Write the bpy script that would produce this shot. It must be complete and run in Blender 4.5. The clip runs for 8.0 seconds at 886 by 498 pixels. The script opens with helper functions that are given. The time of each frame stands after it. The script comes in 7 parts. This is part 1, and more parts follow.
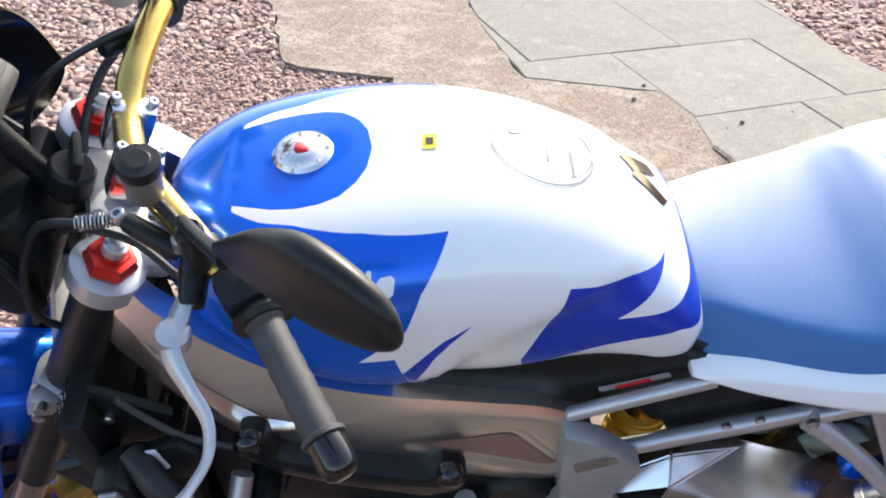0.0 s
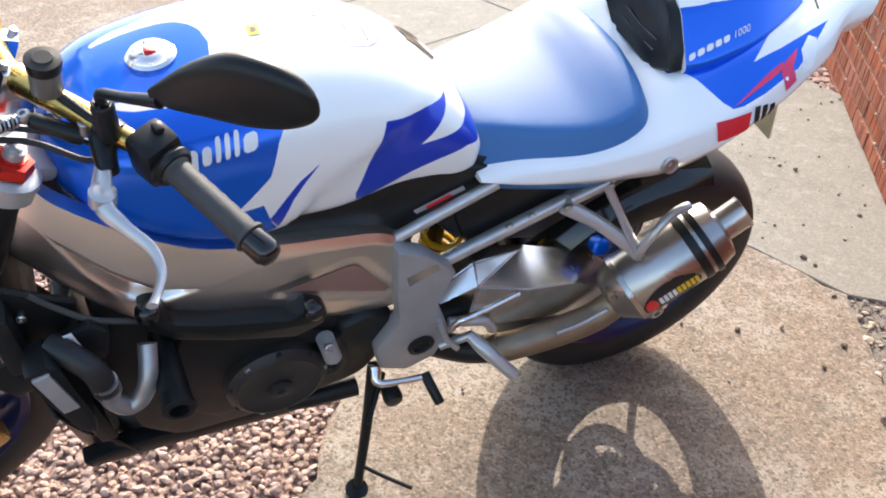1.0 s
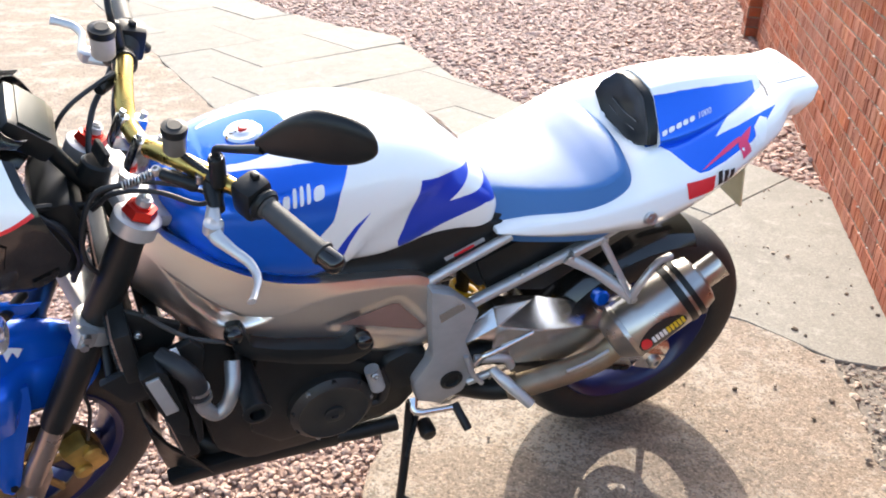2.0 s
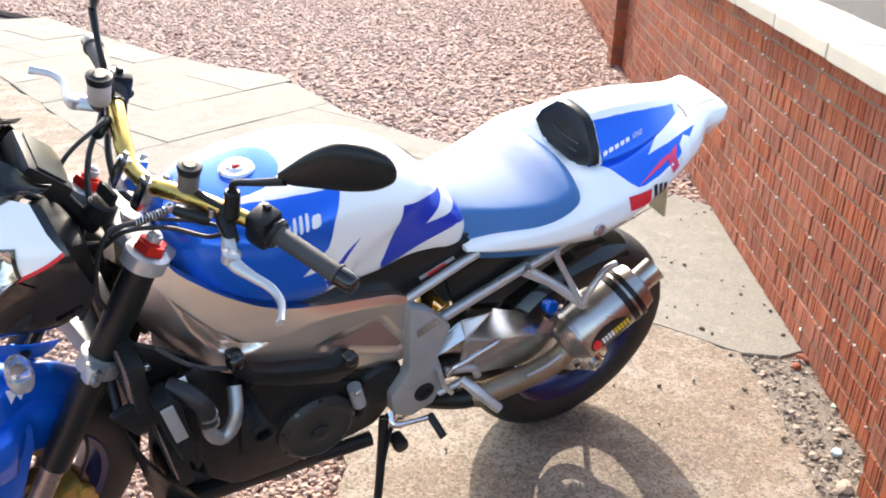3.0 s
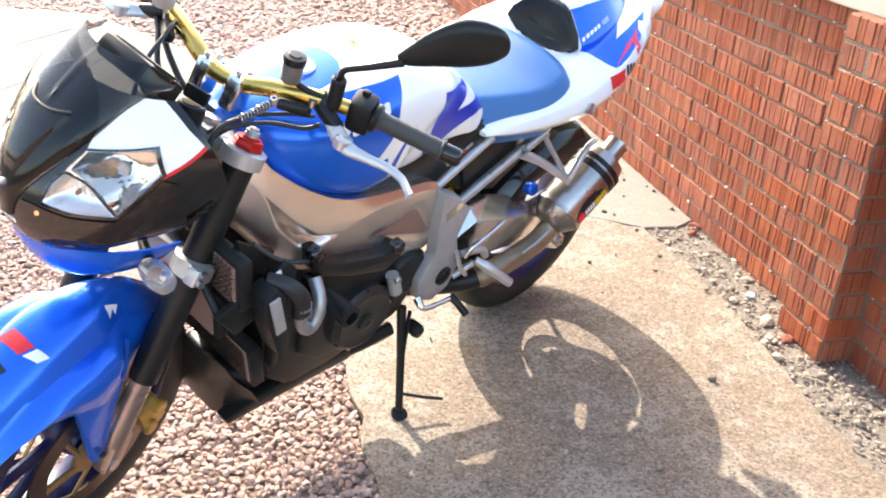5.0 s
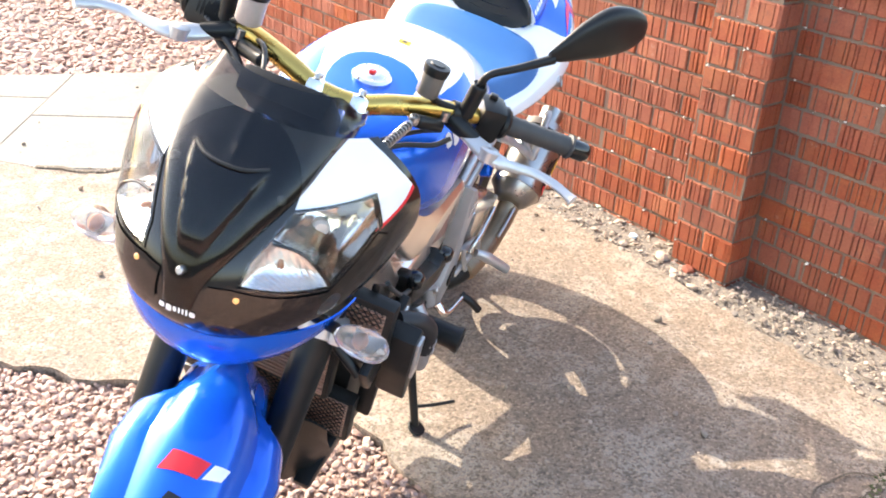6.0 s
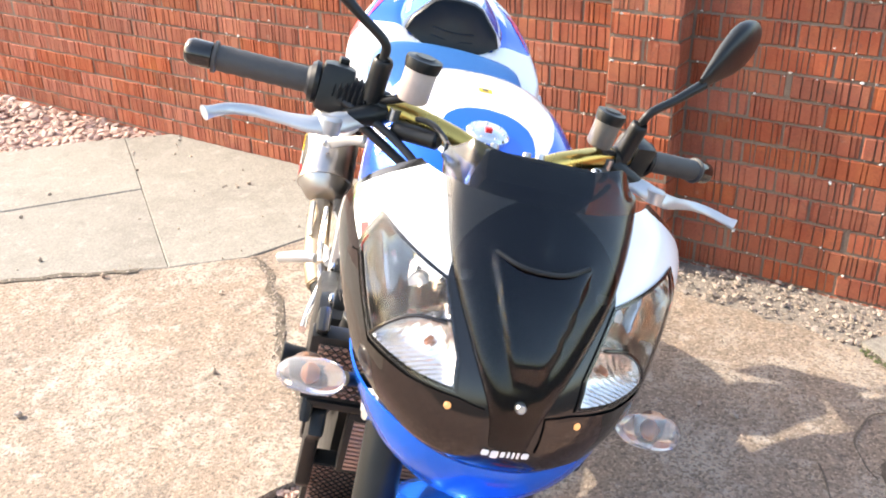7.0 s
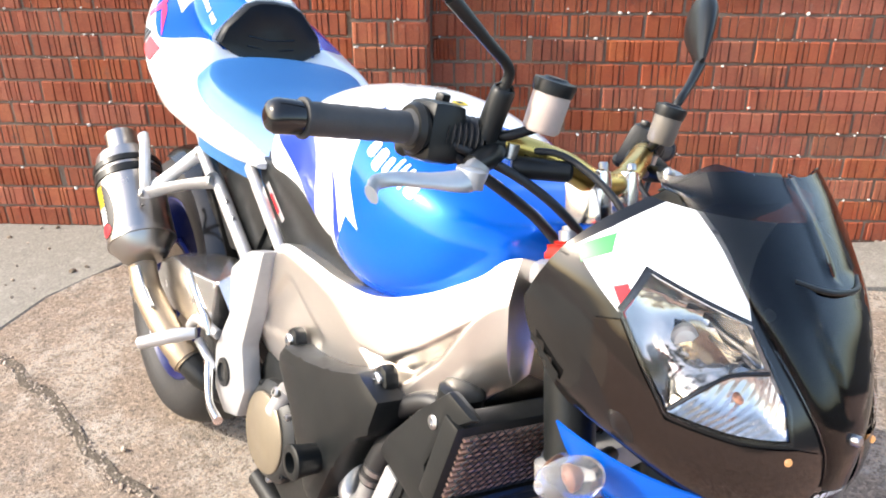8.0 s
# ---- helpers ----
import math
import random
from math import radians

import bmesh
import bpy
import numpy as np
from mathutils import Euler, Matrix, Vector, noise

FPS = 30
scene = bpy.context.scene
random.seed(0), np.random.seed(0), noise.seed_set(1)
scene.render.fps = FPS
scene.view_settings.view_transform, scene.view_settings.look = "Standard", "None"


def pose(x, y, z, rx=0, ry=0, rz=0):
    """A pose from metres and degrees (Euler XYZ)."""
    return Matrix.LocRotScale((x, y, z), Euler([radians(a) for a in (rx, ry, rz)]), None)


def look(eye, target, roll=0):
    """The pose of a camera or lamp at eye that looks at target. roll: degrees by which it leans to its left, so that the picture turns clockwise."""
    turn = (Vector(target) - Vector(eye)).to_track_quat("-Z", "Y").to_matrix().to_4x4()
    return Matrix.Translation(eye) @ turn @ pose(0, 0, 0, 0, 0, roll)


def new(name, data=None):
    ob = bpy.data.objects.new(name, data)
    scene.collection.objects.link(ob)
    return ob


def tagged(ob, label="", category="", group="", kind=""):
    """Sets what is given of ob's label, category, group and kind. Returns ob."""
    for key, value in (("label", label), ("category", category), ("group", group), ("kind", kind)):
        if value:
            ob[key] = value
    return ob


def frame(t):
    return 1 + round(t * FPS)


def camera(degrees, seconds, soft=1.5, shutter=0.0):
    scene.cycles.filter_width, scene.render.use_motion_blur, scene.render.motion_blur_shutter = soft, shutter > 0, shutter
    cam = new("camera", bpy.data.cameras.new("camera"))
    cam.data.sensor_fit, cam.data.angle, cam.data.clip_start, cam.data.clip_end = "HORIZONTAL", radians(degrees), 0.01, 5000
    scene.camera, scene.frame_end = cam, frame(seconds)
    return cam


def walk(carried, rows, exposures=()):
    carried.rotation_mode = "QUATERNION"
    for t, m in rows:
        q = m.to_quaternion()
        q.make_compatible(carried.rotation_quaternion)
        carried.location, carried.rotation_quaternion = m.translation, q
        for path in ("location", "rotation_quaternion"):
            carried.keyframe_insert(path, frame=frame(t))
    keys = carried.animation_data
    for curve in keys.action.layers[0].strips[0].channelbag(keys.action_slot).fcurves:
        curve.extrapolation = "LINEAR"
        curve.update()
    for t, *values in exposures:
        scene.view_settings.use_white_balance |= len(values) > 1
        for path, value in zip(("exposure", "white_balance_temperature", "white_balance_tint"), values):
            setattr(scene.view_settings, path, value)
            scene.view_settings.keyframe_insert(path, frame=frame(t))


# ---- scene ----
cam = camera(51.7, 8.0, soft=1.9)
PATH = [
    (0, (0.264, 0.067, 1.474), (0.34, 1.71, 0.337), 5.5),
    (0.5, (0.137, -0.035, 1.444), (0.535, 1.547, 0.288), 3.0),
    (1, (0.064, -0.259, 1.469), (0.723, 1.265, 0.354), 4.4),
    (1.5, (0.016, -0.514, 1.473), (0.71, 1.031, 0.409), 3.3),
    (2, (-0.072, -0.609, 1.499), (0.574, 1.075, 0.635), 2.2),
    (2.2, (-0.125, -0.617, 1.501), (0.515, 1.094, 0.686), 2.0),
    (3.3, (-0.379, -0.702, 1.53), (0.599, 0.857, 0.747), 2.5),
    (3.5, (-0.398, -0.779, 1.511), (0.533, 0.805, 0.72), 1.6),
    (4, (-0.483, -0.83, 1.497), (0.376, 0.757, 0.635), 1.2),
    (4.5, (-0.677, -0.685, 1.462), (0.388, 0.788, 0.627), 3.5),
    (5, (-0.889, -0.455, 1.446), (0.401, 0.794, 0.564), 2.7),
    (5.2, (-0.953, -0.277, 1.432), (0.47, 0.839, 0.576), 3.7),
    (6.3, (-1.263, 0.506, 1.432), (0.45, 0.883, 0.469), 2.2),
    (6.5, (-1.259, 0.64, 1.43), (0.48, 0.861, 0.467), 1.7),
    (7, (-1.181, 0.988, 1.449), (0.604, 1.035, 0.548), -1.2),
    (7.5, (-1.074, 1.339, 1.465), (0.648, 0.856, 0.57), -2.0),
    (8, (-0.829, 1.585, 1.46), (0.71, 0.746, 0.498), -0.4),
]
walk(cam, [(t, look(eye, target, roll)) for t, eye, target, roll in PATH],
     [(0, 1.51, 6750, 10), (1, 1.65, 6850, 10), (2, 1.83, 6900, 10), (3.5, 1.81, 7050, 10), (5, 2.32, 7250, 10), (6.5, 2.39, 7300, 11), (7, 2.17, 7250, 11), (8, 1.76, 6800, 10)])

# ---------------------------------------------------------------- light
SUN_AZ = Vector((0.364, 0.932))            # level way towards the sun
SUN_EL = 36.0
world = bpy.data.worlds.new("sky")
scene.world = world
world.use_nodes = True
wt = world.node_tree
sky = wt.nodes.new("ShaderNodeTexSky")
sky.sky_type = "NISHITA"
sky.sun_disc = False
sky.sun_elevation = radians(SUN_EL)
sky.sun_rotation = math.atan2(SUN_AZ.x, SUN_AZ.y)
sky.dust_density = 2.5
wt.links.new(sky.outputs["Color"], wt.nodes["Background"].inputs["Color"])
wt.nodes["Background"].inputs["Strength"].default_value = 0.15
sun_data = bpy.data.lights.new("sun", "SUN")
sun_data.energy = 2.0
sun_data.angle = radians(0.55)
sun_data.color = (1.0, 0.95, 0.87)
sun = new("sun", sun_data)
aim = Vector((SUN_AZ.x * math.cos(radians(SUN_EL)), SUN_AZ.y * math.cos(radians(SUN_EL)), math.sin(radians(SUN_EL))))
sun.matrix_world = look(aim * 30, (0, 0, 0))


# ---------------------------------------------------------------- materials
def material(name, colour, rough=0.5, metal=0.0, coat=0.0, vary=0.0, scale=20.0, bump=0.0, bump_scale=60.0, second=None, island=0.0, per_object=0.0,
             stretch=(1, 1, 1), rough_vary=0.0, grain=0.0, grain_scale=300.0, worn=(), flecks=(), world=False):
    """A surface with stains (vary, scale), fine grain and relief; island or per_object: how far single pieces differ."""
    m = bpy.data.materials.new(name)
    m.use_nodes = True
    nt = m.node_tree
    b = nt.nodes["Principled BSDF"]
    b.inputs["Roughness"].default_value = rough
    b.inputs["Metallic"].default_value = metal
    b.inputs["Coat Weight"].default_value = coat
    b.inputs["Coat Roughness"].default_value = 0.06
    co = nt.nodes.new("ShaderNodeTexCoord")
    mp = nt.nodes.new("ShaderNodeMapping")
    mp.inputs["Scale"].default_value = stretch
    place = nt.nodes.new("ShaderNodeNewGeometry").outputs["Position"] if world else co.outputs["Object"]
    nt.links.new(place, mp.inputs["Vector"])

    def noise_tex(sc, detail=5.0, rough_=0.6):
        n = nt.nodes.new("ShaderNodeTexNoise")
        n.inputs["Scale"].default_value = sc
        n.inputs["Detail"].default_value = detail
        n.inputs["Roughness"].default_value = rough_
        nt.links.new(mp.outputs["Vector"], n.inputs["Vector"])
        return n.outputs["Fac"]

    def mixed(a, fac, other):
        x = nt.nodes.new("ShaderNodeMix")
        x.data_type = "RGBA"
        nt.links.new(fac, x.inputs["Factor"])
        if a is not None:
            nt.links.new(a, x.inputs[6])
        else:
            x.inputs[6].default_value = (*colour, 1)
        x.inputs[7].default_value = (*other, 1)
        return x.outputs[2]

    def ramp(fac, lo, hi, top):
        r = nt.nodes.new("ShaderNodeMapRange")
        r.inputs["From Min"].default_value = lo
        r.inputs["From Max"].default_value = hi
        r.inputs["To Max"].default_value = top
        nt.links.new(fac, r.inputs["Value"])
        return r.outputs["Result"]

    out = None
    if vary:
        out = mixed(out, ramp(noise_tex(scale), 0.38, 0.68, vary), second or tuple(c * 0.45 for c in colour))
    if worn:
        # (scale, from, to, amount, colour) of worn or stained patches
        for sc, lo, hi, amount, other in worn:
            out = mixed(out, ramp(noise_tex(sc, 6.0, 0.68), lo, hi, amount), other)
    if flecks:
        # (scale, amount): single small pebbles, each lighter or darker
        vo = nt.nodes.new("ShaderNodeTexVoronoi")
        vo.inputs["Scale"].default_value = flecks[0]
        nt.links.new(mp.outputs["Vector"], vo.inputs["Vector"])
        pick = nt.nodes.new("ShaderNodeSeparateColor")
        nt.links.new(vo.outputs["Color"], pick.inputs["Color"])
        out = mixed(out, ramp(pick.outputs[0], 0.55, 0.95, flecks[1]), tuple(min(1, c * 1.75) for c in colour))
        out = mixed(out, ramp(pick.outputs[1], 0.55, 0.95, flecks[1]), tuple(c * 0.38 for c in colour))
    if grain:
        out = mixed(out, ramp(noise_tex(grain_scale, 2.0), 0.45, 0.75, grain), tuple(c * 0.35 for c in colour))
        out = mixed(out, ramp(noise_tex(grain_scale * 0.8, 2.0), 0.55, 0.8, grain), tuple(min(1, c * 1.7) for c in colour))
    if island or per_object:
        src = nt.nodes.new("ShaderNodeNewGeometry").outputs["Random Per Island"] if island else nt.nodes.new("ShaderNodeObjectInfo").outputs["Random"]
        amount = island or per_object
        h = nt.nodes.new("ShaderNodeHueSaturation")
        r = nt.nodes.new("ShaderNodeMapRange")
        r.inputs["To Min"].default_value, r.inputs["To Max"].default_value = 1 - amount, 1 + amount * 0.6
        nt.links.new(src, r.inputs["Value"])
        nt.links.new(r.outputs["Result"], h.inputs["Value"])
        r2 = nt.nodes.new("ShaderNodeMath")
        r2.operation = "MULTIPLY_ADD"
        wrap = nt.nodes.new("ShaderNodeMath")
        wrap.operation = "FRACT"
        seven = nt.nodes.new("ShaderNodeMath")
        seven.operation = "MULTIPLY"
        seven.inputs[1].default_value = 7.31
        nt.links.new(src, seven.inputs[0])
        nt.links.new(seven.outputs[0], wrap.inputs[0])
        nt.links.new(wrap.outputs[0], r2.inputs[0])
        r2.inputs[1].default_value, r2.inputs[2].default_value = amount * 0.7, 1 - amount * 0.35
        nt.links.new(r2.outputs[0], h.inputs["Saturation"])
        if out is not None:
            nt.links.new(out, h.inputs["Color"])
        else:
            h.inputs["Color"].default_value = (*colour, 1)
        out = h.outputs["Color"]
    if out is not None:
        nt.links.new(out, b.inputs["Base Color"])
    else:
        b.inputs["Base Color"].default_value = (*colour, 1)
    if rough_vary:
        r = nt.nodes.new("ShaderNodeMapRange")
        r.inputs["To Min"].default_value, r.inputs["To Max"].default_value = max(0.02, rough - rough_vary), rough + rough_vary
        nt.links.new(noise_tex(scale * 1.7), r.inputs["Value"])
        nt.links.new(r.outputs["Result"], b.inputs["Roughness"])
    if bump:
        bn = nt.nodes.new("ShaderNodeBump")
        bn.inputs["Strength"].default_value = min(1.0, bump)
        bn.inputs["Distance"].default_value = 0.004 if bump_scale < 200 else 0.0008
        nt.links.new(noise_tex(bump_scale, 3.0), bn.inputs["Height"])
        nt.links.new(bn.outputs["Normal"], b.inputs["Normal"])
    return m


def clear(name, tint, rough=0.03, trans=1.0, ior=1.45):
    m = bpy.data.materials.new(name)
    m.use_nodes = True
    b = m.node_tree.nodes["Principled BSDF"]
    b.inputs["Base Color"].default_value = (*tint, 1)
    b.inputs["Roughness"].default_value = rough
    b.inputs["Transmission Weight"].default_value = trans
    b.inputs["IOR"].default_value = ior
    return m


WHITE = material("white_paint", (0.86, 0.86, 0.85), 0.22, coat=0.6, rough_vary=0.05, scale=9, vary=0.08, second=(0.7, 0.69, 0.66))
BLUE = material("blue_metallic_paint", (0.0, 0.132, 0.74), 0.25, 0.45, coat=0.5, rough_vary=0.04, scale=9, vary=0.10, second=(0.0, 0.108, 0.65))
BLUE.node_tree.nodes["Principled BSDF"].inputs["Specular IOR Level"].default_value = 0.2
# the body blue again, with its shaded look put into the colour
FLASH = material("shaded_blue_print", (0.004, 0.050, 0.56), 0.32, 0.3, coat=0.3, vary=0.1, scale=9)
LOGO = material("white_print", (0.85, 0.86, 0.86), 0.35, vary=0.1)
RED = material("red_print", (0.75, 0.02, 0.03), 0.4, vary=0.1)
BLACK_PRINT = material("black_print", (0.01, 0.01, 0.012), 0.4, vary=0.1)
GLOW = bpy.data.materials.new("lit_bulb")
GLOW.use_nodes = True
GLOW.node_tree.nodes["Principled BSDF"].inputs["Base Color"].default_value = (0.05, 0.02, 0.01, 1)
GLOW.node_tree.nodes["Principled BSDF"].inputs["Emission Color"].default_value = (1.0, 0.50, 0.20, 1)
GLOW.node_tree.nodes["Principled BSDF"].inputs["Emission Strength"].default_value = 0.32
GREYPRINT = material("grey_print", (0.17, 0.17, 0.19), 0.4, vary=0.1)
PINK = material("pink_print", (0.78, 0.035, 0.13), 0.4, vary=0.1)
YELLOW = material("yellow_print", (0.8, 0.55, 0.02), 0.4, vary=0.1)
GREEN = material("green_print", (0.04, 0.3, 0.08), 0.4, vary=0.1)
GLOSS = material("gloss_black_paint", (0.006, 0.006, 0.006), 0.14, coat=0.25, rough_vary=0.05, scale=15, vary=0.15, second=(0.03, 0.03, 0.03))
MATT = material("matt_black_plastic", (0.0085, 0.0095, 0.0097), 0.36, vary=0.35, scale=25, second=(0.017, 0.018, 0.0175), bump=0.15, bump_scale=500, rough_vary=0.1)
DUSTY = material("dusty_black_metal", (0.010, 0.011, 0.011), 0.42, vary=0.4, scale=14, second=(0.026, 0.025, 0.023), bump=0.25, bump_scale=220, rough_vary=0.12)
for dull in (MATT, DUSTY):
    dull.node_tree.nodes["Principled BSDF"].inputs["Specular IOR Level"].default_value = 0.3
COVER = material("grey_black_casting", (0.020, 0.021, 0.021), 0.45, 0.2, vary=0.4, scale=30, second=(0.038, 0.038, 0.036), bump=0.2, bump_scale=300)
RUBBER = material("tyre_rubber", (0.012, 0.012, 0.0125), 0.62, vary=0.4, scale=18, second=(0.024, 0.022, 0.021), bump=0.3, bump_scale=160)
GRIP = material("grip_rubber", (0.05, 0.049, 0.048), 0.6, vary=0.3, scale=40, bump=0.5, bump_scale=420)
ALU = material("brushed_aluminium", (0.90, 0.85, 0.795), 0.33, 1.0, vary=0.25, scale=6, second=(0.68, 0.61, 0.55), rough_vary=0.06, stretch=(0.5, 1, 2), bump=0.04, bump_scale=420)
RECESS = material("bronze_panel", (0.34, 0.20, 0.165), 0.5, 0.25, vary=0.2, scale=30)
POLISH = material("polished_aluminium", (0.74, 0.74, 0.74), 0.16, 1.0, vary=0.2, scale=12, second=(0.55, 0.54, 0.52), rough_vary=0.06)
SWING = material("worn_polished_aluminium", (0.80, 0.79, 0.77), 0.24, 1.0, vary=0.35, scale=11, second=(0.60, 0.57, 0.53), rough_vary=0.1, bump=0.05, bump_scale=60)
CAST = material("cast_grey_aluminium", (0.42, 0.42, 0.42), 0.45, 0.35, vary=0.3, scale=20, second=(0.22, 0.22, 0.22), bump=0.2, bump_scale=300)
SILVER = material("silver_paint", (0.55, 0.55, 0.55), 0.35, 0.6, vary=0.2, scale=25, rough_vary=0.08)
TITAN = material("titanium", (0.46, 0.44, 0.42), 0.3, 1.0, vary=0.3, scale=8, second=(0.34, 0.31, 0.28), rough_vary=0.08)
PIPE = material("heat_stained_steel", (0.36, 0.29, 0.21), 0.5, 0.9, vary=0.6, scale=9, second=(0.22, 0.16, 0.11), rough_vary=0.1)
GOLD = material("gold_anodised", (0.62, 0.42, 0.12), 0.28, 1.0, vary=0.15, scale=20, rough_vary=0.06)
CARRIER = material("bronze_carrier", (0.30, 0.19, 0.07), 0.4, 0.6, vary=0.3, scale=40)
BRASS = material("gold_caliper", (0.5, 0.33, 0.09), 0.4, 0.7, vary=0.4, scale=60)
REDANO = material("red_anodised", (0.65, 0.03, 0.02), 0.3, 0.6, vary=0.2, scale=30)
STEEL = material("bolt_steel", (0.55, 0.55, 0.55), 0.3, 1.0, vary=0.3, scale=90)
DISC = material("brake_disc_steel", (0.17, 0.13, 0.10), 0.35, 1.0, vary=0.3, scale=30)
SPRING = material("yellow_spring", (0.85, 0.5, 0.02), 0.35, vary=0.2, scale=40)
RIMBLUE = material("dark_blue_rim", (0.003, 0.009, 0.075), 0.32, 0.1, coat=0.2, vary=0.2, scale=30, second=(0.008, 0.010, 0.05))
VINYL = material("blue_seat_vinyl", (0.028, 0.14, 0.36), 0.44, vary=0.18, scale=7, second=(0.034, 0.155, 0.38), bump=0.55, bump_scale=750, rough_vary=0.08)
LENS = clear("clear_lens", (0.97, 0.97, 0.97), 0.02, 1.0, 1.04)
LENS.node_tree.nodes["Principled BSDF"].inputs["Coat Weight"].default_value = 0.7
LENS.node_tree.nodes["Principled BSDF"].inputs["Coat Roughness"].default_value = 0.02
FROST = clear("frosted_lens", (0.84, 0.82, 0.80), 0.12, 0.85)
SMOKE = clear("smoked_screen", (0.15, 0.155, 0.16), 0.03, 1.0, 1.4)
BROWNGLASS = material("smoked_lamp_cover", (0.012, 0.008, 0.006), 0.08, coat=0.3, vary=0.2, scale=15)
BRONZE = material("bronze_cover", (0.23, 0.19, 0.135), 0.38, 0.35, vary=0.25, scale=20, rough_vary=0.08)
CORE = material("radiator_fins", (0.55, 0.34, 0.26), 0.6, 0.4, vary=0.4, scale=200, stretch=(1, 1, 20))
CUPD = material("dark_fluid_cup", (0.15, 0.135, 0.115), 0.3, vary=0.2, scale=60)
CUPW = material("translucent_cup", (0.50, 0.41, 0.36), 0.35, vary=0.2, scale=60)
AMBER = material("amber_bulb", (0.42, 0.19, 0.11), 0.3)
CHROME = material("reflector_chrome", (0.62, 0.58, 0.53), 0.13, 1.0, vary=0.1, scale=20, bump=0.5, bump_scale=26)
PLATEY = material("number_plate", (0.62, 0.55, 0.36), 0.5, vary=0.2, scale=20)
HOSE = material("hose_rubber", (0.015, 0.015, 0.016), 0.5, vary=0.3, scale=40)
GREYHOSE = material("grey_alloy_pipe", (0.42, 0.42, 0.42), 0.4, 0.7, vary=0.3, scale=30)
DASH = material("dash_glass", (0.025, 0.032, 0.028), 0.42, vary=0.2)
DASH.node_tree.nodes["Principled BSDF"].inputs["Specular IOR Level"].default_value = 0.2

CONCRETE = material("pebbled_concrete", (0.230, 0.176, 0.131), 0.85, vary=0.6, scale=2.2, second=(0.235, 0.187, 0.15), bump=0.9, bump_scale=170, grain=0.5, grain_scale=240,
                    worn=((1.7, 0.50, 0.60, 0.55, (0.22, 0.18, 0.148)), (3.7, 0.49, 0.58, 0.8, (0.39, 0.345, 0.29)), (7.5, 0.52, 0.62, 0.75, (0.16, 0.13, 0.105)), (13.0, 0.55, 0.66, 0.7, (0.42, 0.375, 0.32))), flecks=(150, 0.75))
PAVING = material("paving_slab", (0.218, 0.204, 0.176), 0.85, vary=0.6, scale=2.6, second=(0.27, 0.255, 0.228), bump=0.35, bump_scale=130, per_object=0.10, grain=0.3, grain_scale=160,
                  worn=((2.6, 0.50, 0.62, 0.6, (0.16, 0.148, 0.125)), (6.0, 0.52, 0.66, 0.5, (0.17, 0.158, 0.135)), (14.0, 0.55, 0.70, 0.5, (0.38, 0.36, 0.32))), flecks=(160, 0.25))
PEBBLE = material("gravel_stone", (0.48, 0.328, 0.263), 0.75, island=0.42, vary=0.3, scale=30, second=(0.34, 0.235, 0.21), bump=0.3, bump_scale=120)
BED = material("gravel_bed", (0.33, 0.225, 0.185), 0.9, vary=0.7, scale=40, second=(0.06, 0.035, 0.03), bump=0.8, bump_scale=90)
SOIL = material("rubble_soil", (0.24, 0.21, 0.175), 0.95, vary=0.6, scale=9, second=(0.18, 0.158, 0.135), bump=1.0, bump_scale=70, grain=0.5, grain_scale=90)
FORKSTEEL = material("fork_slider_steel", (0.36, 0.30, 0.26), 0.3, 0.8, vary=0.3, scale=20, rough_vary=0.08)
RUBBLE = material("rubble_stone", (0.38, 0.31, 0.25), 0.8, island=0.45, vary=0.3, scale=30, bump=0.3, bump_scale=120)
BRICK = material("rustic_red_brick", (0.305, 0.085, 0.040), 0.85, vary=0.5, scale=11, second=(0.26, 0.042, 0.021), bump=0.6, bump_scale=150, world=True, worn=((5.0, 0.52, 0.66, 0.55, (0.40, 0.135, 0.055)), (9.0, 0.56, 0.70, 0.6, (0.20, 0.045, 0.028)), (26.0, 0.58, 0.70, 0.6, (0.13, 0.06, 0.045)), (17.0, 0.64, 0.74, 0.5, (0.42, 0.27, 0.2))), per_object=0.17, grain=0.3, grain_scale=140)
BRICKFAR = material("far_red_brick", (0.305, 0.085, 0.040), 0.85, vary=0.5, scale=11, second=(0.26, 0.042, 0.021), bump=0.6, bump_scale=150, world=True, worn=((5.0, 0.52, 0.66, 0.55, (0.40, 0.135, 0.055)), (9.0, 0.56, 0.70, 0.6, (0.20, 0.045, 0.028)), (26.0, 0.58, 0.70, 0.6, (0.13, 0.06, 0.045)), (17.0, 0.64, 0.74, 0.5, (0.42, 0.27, 0.2))), island=0.22, grain=0.3, grain_scale=140)
MORTAR = material("mortar", (0.185, 0.14, 0.105), 0.95, vary=0.7, scale=14, second=(0.15, 0.115, 0.09), bump=0.8, bump_scale=150, grain=0.4, grain_scale=170)
COPING = material("coping_concrete", (0.50, 0.475, 0.41), 0.85, vary=0.5, scale=5, second=(0.40, 0.38, 0.33), bump=0.4, bump_scale=120, per_object=0.08)
TARMAC = material("dark_tarmac", (0.05, 0.045, 0.043), 0.9, vary=0.4, scale=3, bump=0.6, bump_scale=150, grain=0.4, grain_scale=160)
MOSS = material("moss", (0.07, 0.09, 0.03), 0.95, island=0.4)
SPECK = material("lime_speck", (0.66, 0.63, 0.58), 0.9, island=0.2)
CLOD = material("brown_clod", (0.19, 0.145, 0.105), 0.95, vary=0.5, scale=60, second=(0.2, 0.16, 0.12), bump=0.6, bump_scale=200, per_object=0.3)
